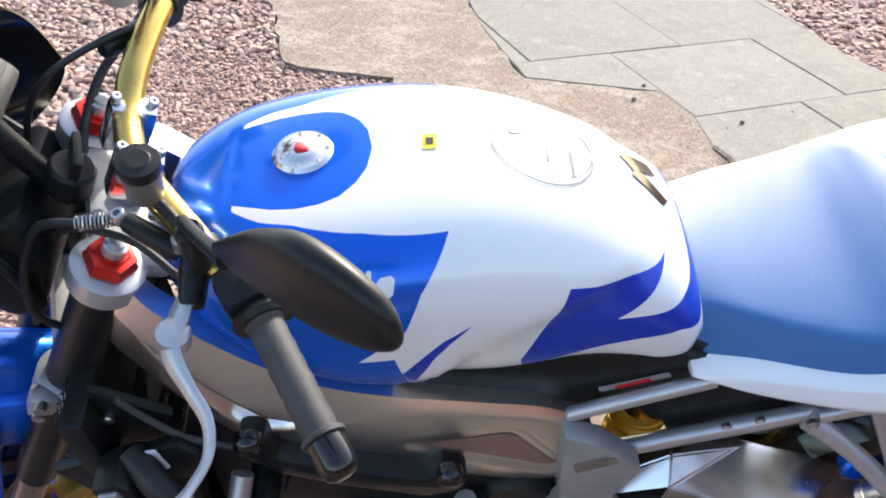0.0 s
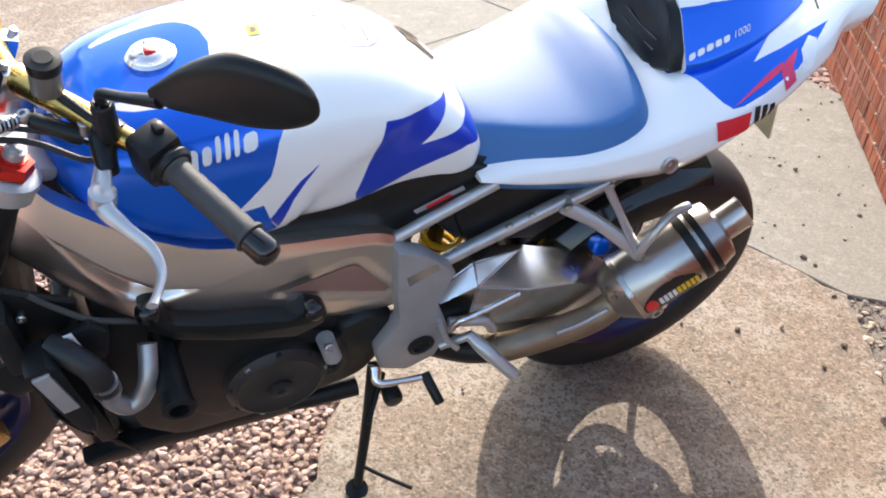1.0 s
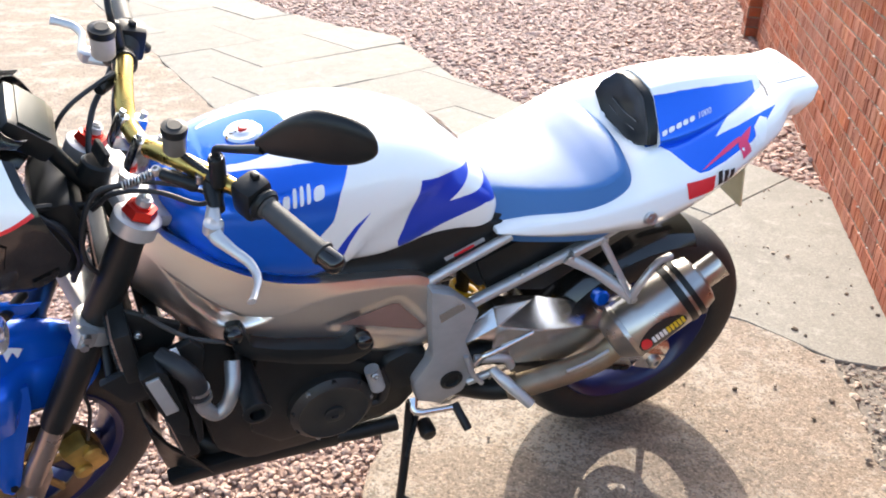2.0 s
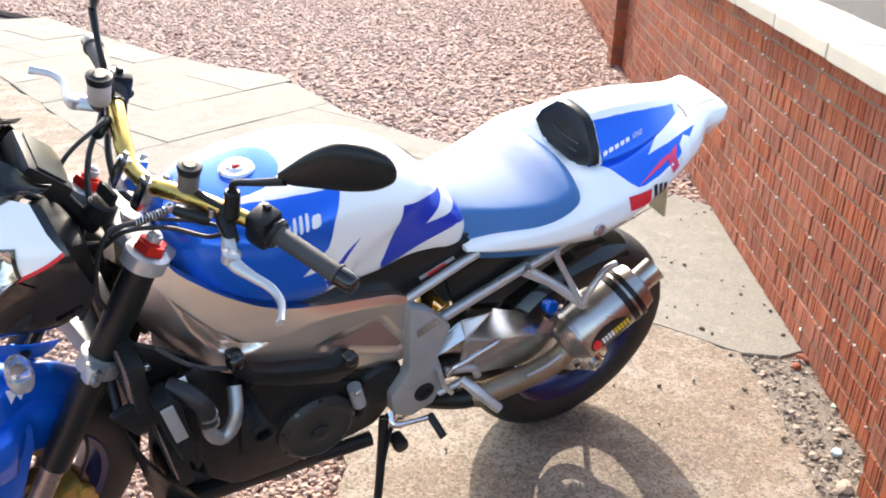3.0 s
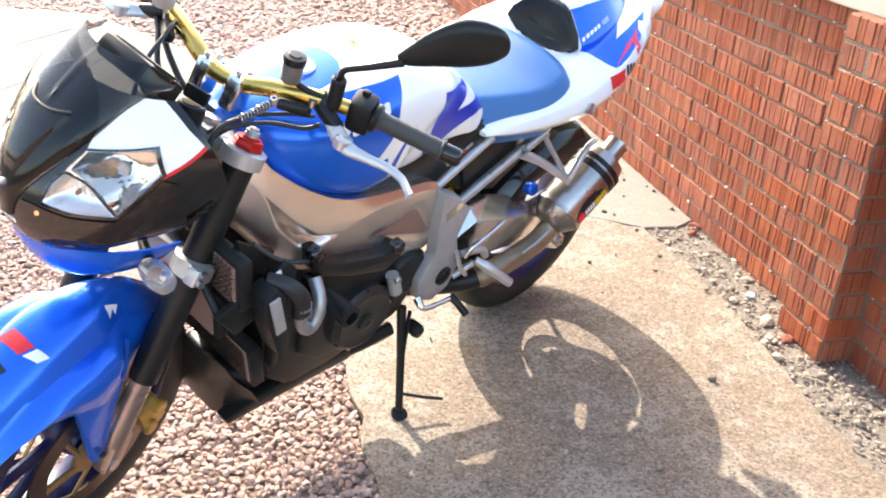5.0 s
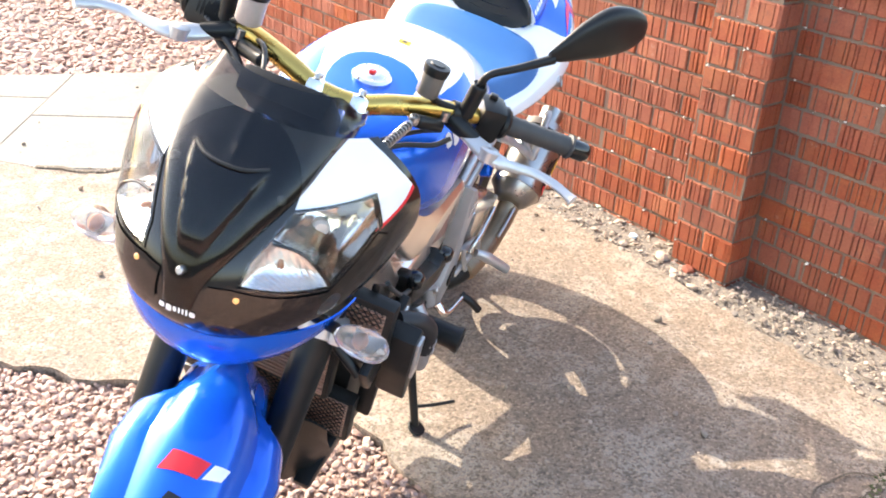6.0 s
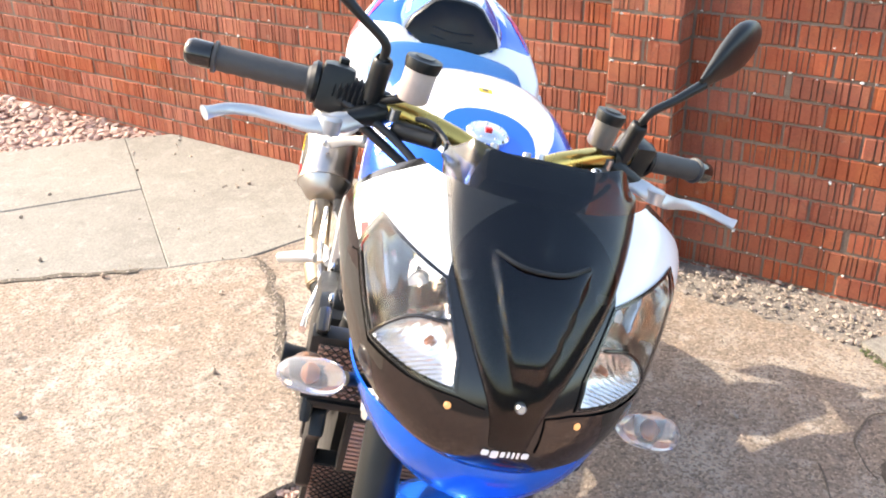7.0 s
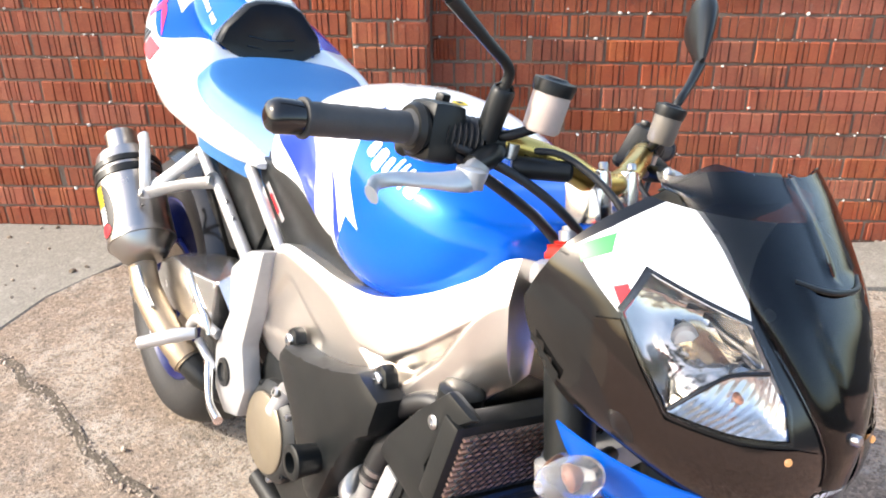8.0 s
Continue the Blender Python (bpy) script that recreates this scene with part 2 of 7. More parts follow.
CAPBLUE = material("pale_blue_plastic", (0.50, 0.66, 0.80), 0.4, vary=0.15, scale=60, second=(0.62, 0.68, 0.7))
CAPGREEN = material("pale_green_glass", (0.42, 0.58, 0.47), 0.3, vary=0.2, scale=60)
CRACK = material("crack_filling", (0.075, 0.06, 0.045), 0.95, vary=0.6, scale=40, second=(0.19, 0.16, 0.12), bump=0.9, bump_scale=140)


# ---------------------------------------------------------------- modelling helpers
def mesh_of(bm, name, smooth=True, angle=38):
    me = bpy.data.meshes.new(name)
    bmesh.ops.recalc_face_normals(bm, faces=bm.faces)
    if all(e.is_manifold for e in bm.edges) and bm.calc_volume(signed=True) < 0:
        bmesh.ops.reverse_faces(bm, faces=bm.faces)
    bm.to_mesh(me)
    bm.free()
    if smooth:
        me.shade_smooth()
        me.set_sharp_from_angle(angle=radians(angle))
    return me


def part(name, bm, mat, parent, label="", smooth=True, angle=38):
    me = mesh_of(bm, name, smooth, angle)
    me.materials.append(mat)
    ob = new(name, me)
    ob.parent = parent
    if label:
        ob["label"] = label
    return ob


def solid(name, bm, mat, label, category, kind="", group="", smooth=True):
    me = mesh_of(bm, name, smooth)
    me.materials.append(mat)
    return tagged(new(name, me), label, category, group, kind)


def spline(points, steps):
    """Points along a smooth curve through the given ones."""
    p = [Vector(q) for q in points]
    p = [p[0] * 2 - p[1]] + p + [p[-1] * 2 - p[-2]]
    out = []
    for i in range(1, len(p) - 2):
        for k in range(steps):
            t = k / steps
            a, b, c, d = p[i - 1], p[i], p[i + 1], p[i + 2]
            out.append(0.5 * ((2 * b) + (c - a) * t + (2 * a - 5 * b + 4 * c - d) * t * t + (3 * b - a - 3 * c + d) * t ** 3))
    out.append(p[-2])
    return out


def skin(bm, rings, caps=True, closed=True):
    """Quads between rings of points."""
    vs = [[bm.verts.new(q) for q in ring] for ring in rings]
    n = len(rings[0])
    for a, b in zip(vs, vs[1:]):
        for i in range(n if closed else n - 1):
            j = (i + 1) % n
            bm.faces.new((a[i], a[j], b[j], b[i]))
    if caps and closed:
        bm.faces.new(list(reversed(vs[0])))
        bm.faces.new(vs[-1])
    return bm


def tube(points, radius, steps=6, sides=12, bm=None, flat=1.0):
    """A round bar along a smooth curve; radius: a number or one a point."""
    bm = bm or bmesh.new()
    path = spline(points, steps) if len(points) > 2 else [Vector(q) for q in points]
    m = len(path)
    rads = [radius] * len(points) if isinstance(radius, (int, float)) else list(radius)
    rings = []
    side = None
    for i, q in enumerate(path):
        way = (path[min(i + 1, m - 1)] - path[max(i - 1, 0)]).normalized()
        if side is None:
            side = way.orthogonal().normalized()
        side = (side - way * side.dot(way)).normalized()
        up = way.cross(side)
        u = i / (m - 1) * (len(points) - 1)
        k = min(int(u), len(points) - 2)
        r = rads[k] + (rads[k + 1] - rads[k]) * (u - k)
        rings.append([q + side * (r * math.cos(2 * math.pi * a / sides)) + up * (r * flat * math.sin(2 * math.pi * a / sides)) for a in range(sides)])
    return skin(bm, rings)


def lathe(profile, axis_from, axis_to, sides=24, bm=None):
    """A turned shape: (distance along the axis in metres, radius) pairs from axis_from towards axis_to."""
    bm = bm or bmesh.new()
    a, b = Vector(axis_from), Vector(axis_to)
    way = (b - a).normalized()
    side = way.orthogonal().normalized()
    up = way.cross(side)
    rings = [[a + way * d + side * (max(r, 1e-4) * math.cos(2 * math.pi * k / sides)) + up * (max(r, 1e-4) * math.sin(2 * math.pi * k / sides)) for k in range(sides)] for d, r in profile]
    return skin(bm, rings)


def box(size, at=(0, 0, 0), turn=(0, 0, 0), bevel=0.003, bm=None):
    bm2 = bmesh.new()
    bmesh.ops.create_cube(bm2, size=1, matrix=Matrix.Diagonal((*size, 1)))
    if bevel:
        bmesh.ops.bevel(bm2, geom=bm2.edges[:], offset=bevel, segments=2, profile=0.6, affect="EDGES")
    bmesh.ops.transform(bm2, matrix=pose(*at, *turn), verts=bm2.verts)
    if bm is None:
        return bm2
    me = bpy.data.meshes.new("tmp")
    bm2.to_mesh(me)
    bm2.free()
    bm.from_mesh(me)
    bpy.data.meshes.remove(me)
    return bm


def plate(outline, y0, y1, bevel=0.004, lift=None):
    """A flat piece with an (x, z) outline, from y0 to y1, with rounded edges."""
    bm = bmesh.new()
    f = bm.faces.new([bm.verts.new((x, y0, z)) for x, z in outline])
    r = bmesh.ops.extrude_face_region(bm, geom=[f])
    for v in r["geom"]:
        if isinstance(v, bmesh.types.BMVert):
            v.co.y = y1
    bmesh.ops.recalc_face_normals(bm, faces=bm.faces)
    if bevel:
        bmesh.ops.bevel(bm, geom=bm.edges[:], offset=bevel, segments=2, profile=0.6, affect="EDGES", clamp_overlap=True)
    if lift:
        for v in bm.verts:
            v.co = lift(v.co)
    return bm


def flip(bm):
    """The other side of the machine."""
    bmesh.ops.scale(bm, vec=(1, -1, 1), verts=bm.verts)
    bmesh.ops.reverse_faces(bm, faces=bm.faces)
    return bm


def smooth_rows(rows, steps):
    """Rows of numbers, eased from one to the next."""
    r = np.array(rows, float)
    r = np.vstack([2 * r[0] - r[1], r, 2 * r[-1] - r[-2]])
    out = []
    for i in range(1, len(r) - 2):
        for k in range(steps):
            t = k / steps
            a, b, c, d = r[i - 1], r[i], r[i + 1], r[i + 2]
            out.append(0.5 * ((2 * b) + (c - a) * t + (2 * a - 5 * b + 4 * c - d) * t * t + (3 * b - a - 3 * c + d) * t ** 3))
    out.append(r[-2])
    return out


def power(v, e):
    return math.copysign(abs(v) ** e, v)


def hull(rows, steps=5, sides=40, bm=None, caps=True):
    """A rounded body along x. Row: x, middle z, half width, height up, height down, roundness above, below (1 round, small boxy)."""
    bm = bm or bmesh.new()
    rings = []
    for x, zc, w, up, dn, eu, ed in smooth_rows(rows, steps):
        ring = []
        for k in range(sides):
            a = 2 * math.pi * k / sides
            c, s = math.cos(a), math.sin(a)
            e = eu if s >= 0 else ed
            ring.append((x, w * power(c, e), zc + (up if s >= 0 else dn) * power(s, e)))
        rings.append(ring)
    return skin(bm, rings, caps)


from mathutils.bvhtree import BVHTree


def frame_of(ray):
    """Two ways across a ray: level, and up."""
    ray = Vector(ray).normalized()
    u = Vector((1, 0, 0)) if abs(ray.z) > 0.9 else Vector((-ray.y, ray.x, 0)).normalized()
    if abs(ray.z) <= 0.9 and u.x < 0:
        u = -u
    v = ray.cross(u)
    if v.z < 0 or (abs(ray.z) > 0.9 and v.y < 0):
        v = -v
    return ray, u, v


SIDE = {"left": (0, 1, 0), "right": (0, -1, 0), "top": (0, 0, -1), "front": (1, 0, 0)}


def lay_on(target, bm, ray, lift):
    """Drop the points of bm along ray on the target's mesh."""
    tb = bmesh.new()
    tb.from_mesh(target.data)
    tree = BVHTree.FromBMesh(tb)
    lost = []
    for v in bm.verts:
        hit, nrm, _, _ = tree.ray_cast(v.co, ray)
        if hit is None:
            lost.append(v)
        else:
            v.co = hit + (nrm if nrm.dot(ray) < 0 else -nrm) * lift
    tb.free()
    bmesh.ops.delete(bm, geom=lost, context="VERTS")
    return bm


def decal(target, outline, ray, lift=0.0012, cell=0.012):
    """A thin print that lies on the target: an outline of points in the target's frame, laid down along ray."""
    ray, u, v = frame_of(SIDE.get(ray, ray) if isinstance(ray, str) else ray)
    flat = [Vector(p) for p in outline]
    flat = [p - ray * (p.dot(ray) + 3.0) for p in flat]
    bm = bmesh.new()
    bm.faces.new([bm.verts.new(p) for p in flat])
    for ax in (u, v):
        lo, hi = min(p.dot(ax) for p in flat), max(p.dot(ax) for p in flat)
        k = lo + cell * 0.5
        while k < hi:
            bmesh.ops.bisect_plane(bm, geom=bm.verts[:] + bm.edges[:] + bm.faces[:], plane_co=ax * k, plane_no=ax)
            k += cell
    bmesh.ops.triangulate(bm, faces=[g for g in bm.faces if len(g.verts) > 4])
    return lay_on(target, bm, ray, lift)


def paint(ob, outline, ray, mat, test=None):
    """Colour the part of ob's own surface that lies inside an outline seen along ray, with a sharp edge."""
    ray, u, v = frame_of(SIDE.get(ray, ray) if isinstance(ray, str) else ray)
    pts = [(Vector(p).dot(u), Vector(p).dot(v)) for p in outline]
    names = [m.name for m in ob.data.materials]
    if mat.name not in names:
        ob.data.materials.append(mat)
        names.append(mat.name)
    slot = names.index(mat.name)
    bm = bmesh.new()
    bm.from_mesh(ob.data)
    faces_to = lambda: [f for f in bm.faces if test is None or test(f.calc_center_median())]
    for (a0, a1), (b0, b1) in zip(pts, pts[1:] + pts[:1]):
        co = u * a0 + v * a1
        way = u * (b0 - a0) + v * (b1 - a1)
        if way.length < 1e-6:
            continue
        no = way.cross(ray).normalized()
        lo0, hi0, lo1, hi1 = min(a0, b0) - 0.002, max(a0, b0) + 0.002, min(a1, b1) - 0.002, max(a1, b1) + 0.002
        chosen = []
        for f in faces_to():
            qs = [(q.co.dot(u), q.co.dot(v)) for q in f.verts]
            if max(q[0] for q in qs) > lo0 and min(q[0] for q in qs) < hi0 and max(q[1] for q in qs) > lo1 and min(q[1] for q in qs) < hi1:
                chosen.append(f)
        geom = set(chosen)
        for f in chosen:
            geom.update(f.edges)
            geom.update(f.verts)
        if chosen:
            bmesh.ops.bisect_plane(bm, geom=list(geom), plane_co=co, plane_no=no)
    for f in faces_to():
        c = f.calc_center_median()
        px, py = c.dot(u), c.dot(v)
        hit = False
        for (x0, y0), (x1, y1) in zip(pts, pts[1:] + pts[:1]):
            if (y0 > py) != (y1 > py) and px < (x1 - x0) * (py - y0) / (y1 - y0) + x0:
                hit = not hit
        if hit:
            f.material_index = slot
    bm.to_mesh(ob.data)
    bm.free()


def both(points):
    """(x, z) pairs as places on the middle plane."""
    return [(x, 0, z) for x, z in points]


def bolt(at, way, r=0.006, h=0.005, bm=None):
    a = Vector(at)
    return lathe([(-0.002, r), (h * 0.7, r), (h, r * 0.75), (h, r * 0.45), (h * 0.5, r * 0.4)], a, a + Vector(way), 12, bm)

# ---------------------------------------------------------------- ground
rnd = random.Random(7)


def sheet(name, outline, top, depth, mat, label, category, cell=0.12, rough_edge=0.0, wave=0.0):
    """A flat slab of ground with an (x, y) outline."""
    bm = bmesh.new()
    pts = []
    n = len(outline)
    for i in range(n):
        a, b = Vector(outline[i]), Vector(outline[(i + 1) % n])
        k = max(1, int((b - a).length / 0.06)) if rough_edge else 1
        for j in range(k):
            q = a.lerp(b, j / k)
            if rough_edge and j:
                q = q + Vector((noise.noise((q.x * 9, q.y * 9, 1)), noise.noise((q.x * 9, q.y * 9, 5)))) * rough_edge
            pts.append(q)
    bm.faces.new([bm.verts.new((q.x, q.y, top)) for q in pts])
    xs, ys = [q.x for q in pts], [q.y for q in pts]
    if wave:
        for lo, hi, ax in ((min(xs), max(xs), Vector((1, 0, 0))), (min(ys), max(ys), Vector((0, 1, 0)))):
            k = lo + cell
            while k < hi:
                bmesh.ops.bisect_plane(bm, geom=bm.verts[:] + bm.edges[:] + bm.faces[:], plane_co=ax * k, plane_no=ax)
                k += cell
    bmesh.ops.triangulate(bm, faces=[f for f in bm.faces if len(f.verts) > 4])
    edge = [e for e in bm.edges if e.is_boundary]
    r = bmesh.ops.extrude_edge_only(bm, edges=edge)
    low = [v for v in r["geom"] if isinstance(v, bmesh.types.BMVert)]
    for v in low:
        v.co.z = top - depth
    if wave:
        keep = set(low)
        for v in bm.verts:
            if v not in keep:
                v.co.z += wave * noise.noise((v.co.x * 2.3, v.co.y * 2.3, 0))
    return solid(name, bm, mat, label, category, "structure", smooth=False)


gr = bmesh.new()
bmesh.ops.create_grid(gr, x_segments=8, y_segments=8, size=600)
bmesh.ops.translate(gr, vec=(0, 0, -0.07), verts=gr.verts)
ground = solid("ground", gr, TARMAC, "dark tarmac ground that reaches far beyond the yard", "ground", "structure")

GRAVEL_EDGE = [(-1.3, -1.75), (-0.55, -0.5), (0.03, 0.47), (0.24, 0.82), (0.49, 1.24), (0.51, 1.36), (0.40, 1.50), (0.27, 1.86), (0.20, 2.6), (0.16, 3.33), (-0.13, 3.35), (-0.27, 3.40), (-0.41, 4.0), (-0.75, 5.6), (-1.2, 8.0)]
SLAB_FRONT = [(2.19, 1.14), (2.06, 1.145), (1.95, 1.225), (1.83, 1.51), (1.634, 1.744), (1.565, 2.0), (1.46, 2.62), (1.32, 2.95), (1.30, 3.18), (1.20, 3.385), (0.68, 3.42), (0.515, 3.95), (0.135, 6.2), (-0.2, 8.0)]
SOIL_EDGE = [(2.19, 1.14), (2.06, 1.145), (1.95, 1.215), (1.886, 1.081), (1.814, 0.962), (1.709, 0.805), (1.607, 0.635), (1.505, 0.485), (1.32, 0.245), (1.165, 0.0), (1.01, -0.13), (0.93, -0.17), (0.85, -0.33), (0.45, -1.0), (0.1, -1.75)]
path = sheet("pavement_concrete", GRAVEL_EDGE + SLAB_FRONT[:1:-1] + SOIL_EDGE[3:], 0.0, 0.06, CONCRETE, "warm brown pebble-faced concrete path with stains", "pavement", rough_edge=0.035, wave=0.006)
SLAB_BACK = [(2.93, 2.36), (2.83, 2.75), (2.62, 3.25), (2.15, 3.94), (1.97, 4.66), (1.95, 5.75), (1.32, 6.75), (0.72, 8.8), (-0.2, 8.8)]
paving = tagged(new("pavement_slabs"), "pale grey concrete paving flags with open joints", "paving", kind="structure")
U, V = Vector((0.9135, 0.4067, 0)), Vector((-0.4067, 0.9135, 0))
zone = SLAB_FRONT + SLAB_BACK[::-1]
rows_v = [-0.6, 1.19, 1.785, 2.378, 2.985, 3.69, 4.31, 4.93, 5.54, 6.15, 6.78, 7.4, 8.6]
for i, (v0, v1) in enumerate(zip(rows_v, rows_v[1:])):
    u0 = 2.244 if i in (1, 2) else 2.49 + 0.37 * (i % 2 == 0)
    cuts = [-9, 9] if i == 0 else [u0 + 0.755 * k for k in range(-6, 6)]
    for ua, ub in zip(cuts, cuts[1:]):
        bm = bmesh.new()
        bm.faces.new([bm.verts.new((x, y, 0.004)) for x, y in zone])
        for co, no in ((V * v0, -V), (V * v1, V), (U * ua, -U), (U * ub, U)):
            bmesh.ops.bisect_plane(bm, geom=bm.verts[:] + bm.edges[:] + bm.faces[:], plane_co=co, plane_no=no, clear_outer=True)
        if not bm.faces or sum(f.calc_area() for f in bm.faces) < 0.02:
            bm.free()
            continue
        bmesh.ops.inset_region(bm, faces=bm.faces[:], thickness=0.006, use_even_offset=True)
        big = max(bm.faces, key=lambda f: f.calc_area())
        bmesh.ops.delete(bm, geom=[f for f in bm.faces if f is not big], context="FACES")
        tip = rnd.uniform(-0.003, 0.003)
        r = bmesh.ops.extrude_face_region(bm, geom=bm.faces[:])
        for g in r["geom"]:
            if isinstance(g, bmesh.types.BMVert):
                g.co.z -= 0.055
        for vv in bm.verts:
            vv.co.z += tip
        bmesh.ops.recalc_face_normals(bm, faces=bm.faces)
        bmesh.ops.bevel(bm, geom=[e for e in bm.edges if all(q.co.z > -0.02 for q in e.verts)], offset=0.004, segments=1, affect="EDGES")
        part("slab", bm, PAVING, paving, smooth=False)
joint = sheet("slab_bedding", zone, -0.012, 0.04, CRACK, "dark sandy bedding in the joints of the paving flags", "paving bed")

# wall line: origin, way along it and way out of its face
W0, WD, WN = Vector((1.881, 0.704, 0)), Vector((0.5284, 0.8490, 0)), Vector((-0.8490, 0.5284, 0))
WALL = Matrix(((WD.x, WN.x, 0, W0.x), (WD.y, WN.y, 0, W0.y), (0, 0, 1, 0), (0, 0, 0, 1)))


def by_wall(s, o):
    q = W0 + WD * s + WN * o
    return (q.x, q.y)


soil = sheet("soil_strip", [(x - 0.05, y + 0.035) for x, y in SOIL_EDGE] + [by_wall(-3.6, -0.02), by_wall(2.05, -0.02)], -0.010, 0.05, SOIL, "earthy rubble strip along the foot of the wall", "soil", cell=0.08, wave=0.005)
near_slab = sheet("pavement_old", [(0.93, -0.19), (1.06, -0.15), (1.14, -0.35), (0.6, -1.4), (0.1, -1.9), (0.12, -1.76), (0.46, -1.0), (0.86, -0.34)], 0.008, 0.04, PAVING, "cracked pale concrete beside the wall", "pavement", wave=0.004)
bed = sheet("gravel_bed", GRAVEL_EDGE + [(-6, 8.0), (-6, -1.75)], -0.022, 0.04, BED, "dark bed under the pink gravel", "gravel bed")
far_bed = sheet("gravel_bed_beyond", SLAB_BACK[:-1] + [(-2, 14), (9.5, 14), by_wall(13.0, -0.02), by_wall(1.97, -0.02)], -0.018, 0.04, BED, "bed under the pink gravel beyond the flags", "gravel bed")


def stones(name, spots, sizes, mat, label, category, flat=0.62, z=0.0, seed=3):
    """Many loose stones in one mesh: squashed, turned lumps."""
    g = np.random.default_rng(seed)
    t = (1 + 5 ** 0.5) / 2
    ico = np.array([(-1, t, 0), (1, t, 0), (-1, -t, 0), (1, -t, 0), (0, -1, t), (0, 1, t), (0, -1, -t), (0, 1, -t), (t, 0, -1), (t, 0, 1), (-t, 0, -1), (-t, 0, 1)], float)
    ico /= np.linalg.norm(ico[0])
    tri = np.array([(0, 11, 5), (0, 5, 1), (0, 1, 7), (0, 7, 10), (0, 10, 11), (1, 5, 9), (5, 11, 4), (11, 10, 2), (10, 7, 6), (7, 1, 8),
                    (3, 9, 4), (3, 4, 2), (3, 2, 6), (3, 6, 8), (3, 8, 9), (4, 9, 5), (2, 4, 11), (6, 2, 10), (8, 6, 7), (9, 8, 1)])
    n = len(spots)
    v = np.repeat(ico[None], n, 0) * g.uniform(0.72, 1.22, (n, 12, 1))
    v *= np.stack([g.uniform(0.75, 1.35, n), g.uniform(0.7, 1.1, n), g.uniform(0.8, 1.2, n) * flat], 1)[:, None, :]
    ax, ay, az = g.uniform(-0.5, 0.5, n), g.uniform(-0.5, 0.5, n), g.uniform(0, 6.3, n)
    c, s = np.cos(ax)[:, None], np.sin(ax)[:, None]
    v = np.stack([v[..., 0], v[..., 1] * c - v[..., 2] * s, v[..., 1] * s + v[..., 2] * c], 2)
    c, s = np.cos(ay)[:, None], np.sin(ay)[:, None]
    v = np.stack([v[..., 0] * c + v[..., 2] * s, v[..., 1], v[..., 2] * c - v[..., 0] * s], 2)
    c, s = np.cos(az)[:, None], np.sin(az)[:, None]
    v = np.stack([v[..., 0] * c - v[..., 1] * s, v[..., 0] * s + v[..., 1] * c, v[..., 2]], 2)
    sizes = np.asarray(sizes)
    v = v * (sizes * 0.5)[:, None, None]
    spots = np.asarray(spots)
    v[..., 0] += spots[:, 0, None]
    v[..., 1] += spots[:, 1, None]
    lift = spots[:, 2, None] if spots.shape[1] > 2 else 0.0
    v[..., 2] += z + lift + (sizes * 0.5 * flat * 0.55)[:, None]
    f = (tri[None] + (np.arange(n) * 12)[:, None, None]).reshape(-1, 3)
    me = bpy.data.meshes.new(name)
    me.vertices.add(n * 12)
    me.vertices.foreach_set("co", v.reshape(-1))
    me.loops.add(len(f) * 3)
    me.loops.foreach_set("vertex_index", f.reshape(-1).astype(np.int32))
    me.polygons.add(len(f))
    me.polygons.foreach_set("loop_start", np.arange(0, len(f) * 3, 3, dtype=np.int32))
    me.update(calc_edges=True)
    me.shade_flat()
    me.materials.append(mat)
    return tagged(new(name, me), label, category, kind="stuff")


def inside(px, py, poly):
    hit = np.zeros(px.shape, bool)
    for (x0, y0), (x1, y1) in zip(poly, poly[1:] + poly[:1]):
        cross = ((y0 > py) != (y1 > py)) & (px < (x1 - x0) * (py - y0) / (y1 - y0 + 1e-12) + x0)
        hit ^= cross
    return hit


def scatter(poly, x0, x1, y0, y1, step, seed):
    g = np.random.default_rng(seed)
    gx, gy = np.meshgrid(np.arange(x0, x1, step), np.arange(y0, y1, step))
    px, py = gx.ravel() + g.uniform(-0.5, 0.5, gx.size) * step, gy.ravel() + g.uniform(-0.5, 0.5, gx.size) * step
    ok = inside(px, py, poly)
    return px[ok], py[ok], g


near_poly = GRAVEL_EDGE + [(-6, 8.0), (-6, -1.75)]
spots, sizes = [], []
for step, x0, x1, y0, y1, seed in ((0.0145, -0.75, 0.56, 0.15, 3.45, 1), (0.03, -2.2, -0.75, -0.6, 3.45, 2), (0.03, -0.75, 0.2, -1.2, 0.15, 3), (0.024, -1.7, 0.2, 3.45, 5.4, 4), (0.045, -3.5, -1.7, 3.45, 5.4, 14), (0.045, -3.5, 0.2, 5.4, 7.5, 15), (0.055, -5.9, -2.2, -1.6, 3.45, 8), (0.055, -5.9, -3.5, 3.45, 7.9, 9)):
    px, py, g = scatter(near_poly, x0, x1, y0, y1, step, seed)
    spots.append(np.stack([px, py, g.uniform(-0.006, 0.007, px.size)], 1))
    sizes.append(step * g.uniform(0.95, 1.75, px.size))
stones("gravel", np.concatenate(spots), np.concatenate(sizes), PEBBLE, "loose pinkish-brown gravel chippings beside the concrete path", "gravel", flat=0.52, z=-0.02)
far_poly = SLAB_BACK[:-1] + [(-2, 14), (9.5, 14), by_wall(13.0, 0), by_wall(1.97, 0)]
px, py, g = scatter(far_poly, -0.6, 6.6, 2.3, 11.5, 0.034, 5)
stones("gravel_beyond", np.stack([px, py, g.uniform(-0.01, 0.008, px.size)], 1), 0.034 * g.uniform(0.9, 1.7, px.size), PEBBLE, "loose pinkish gravel beyond the paving flags", "gravel", flat=0.42, z=-0.02, seed=9)
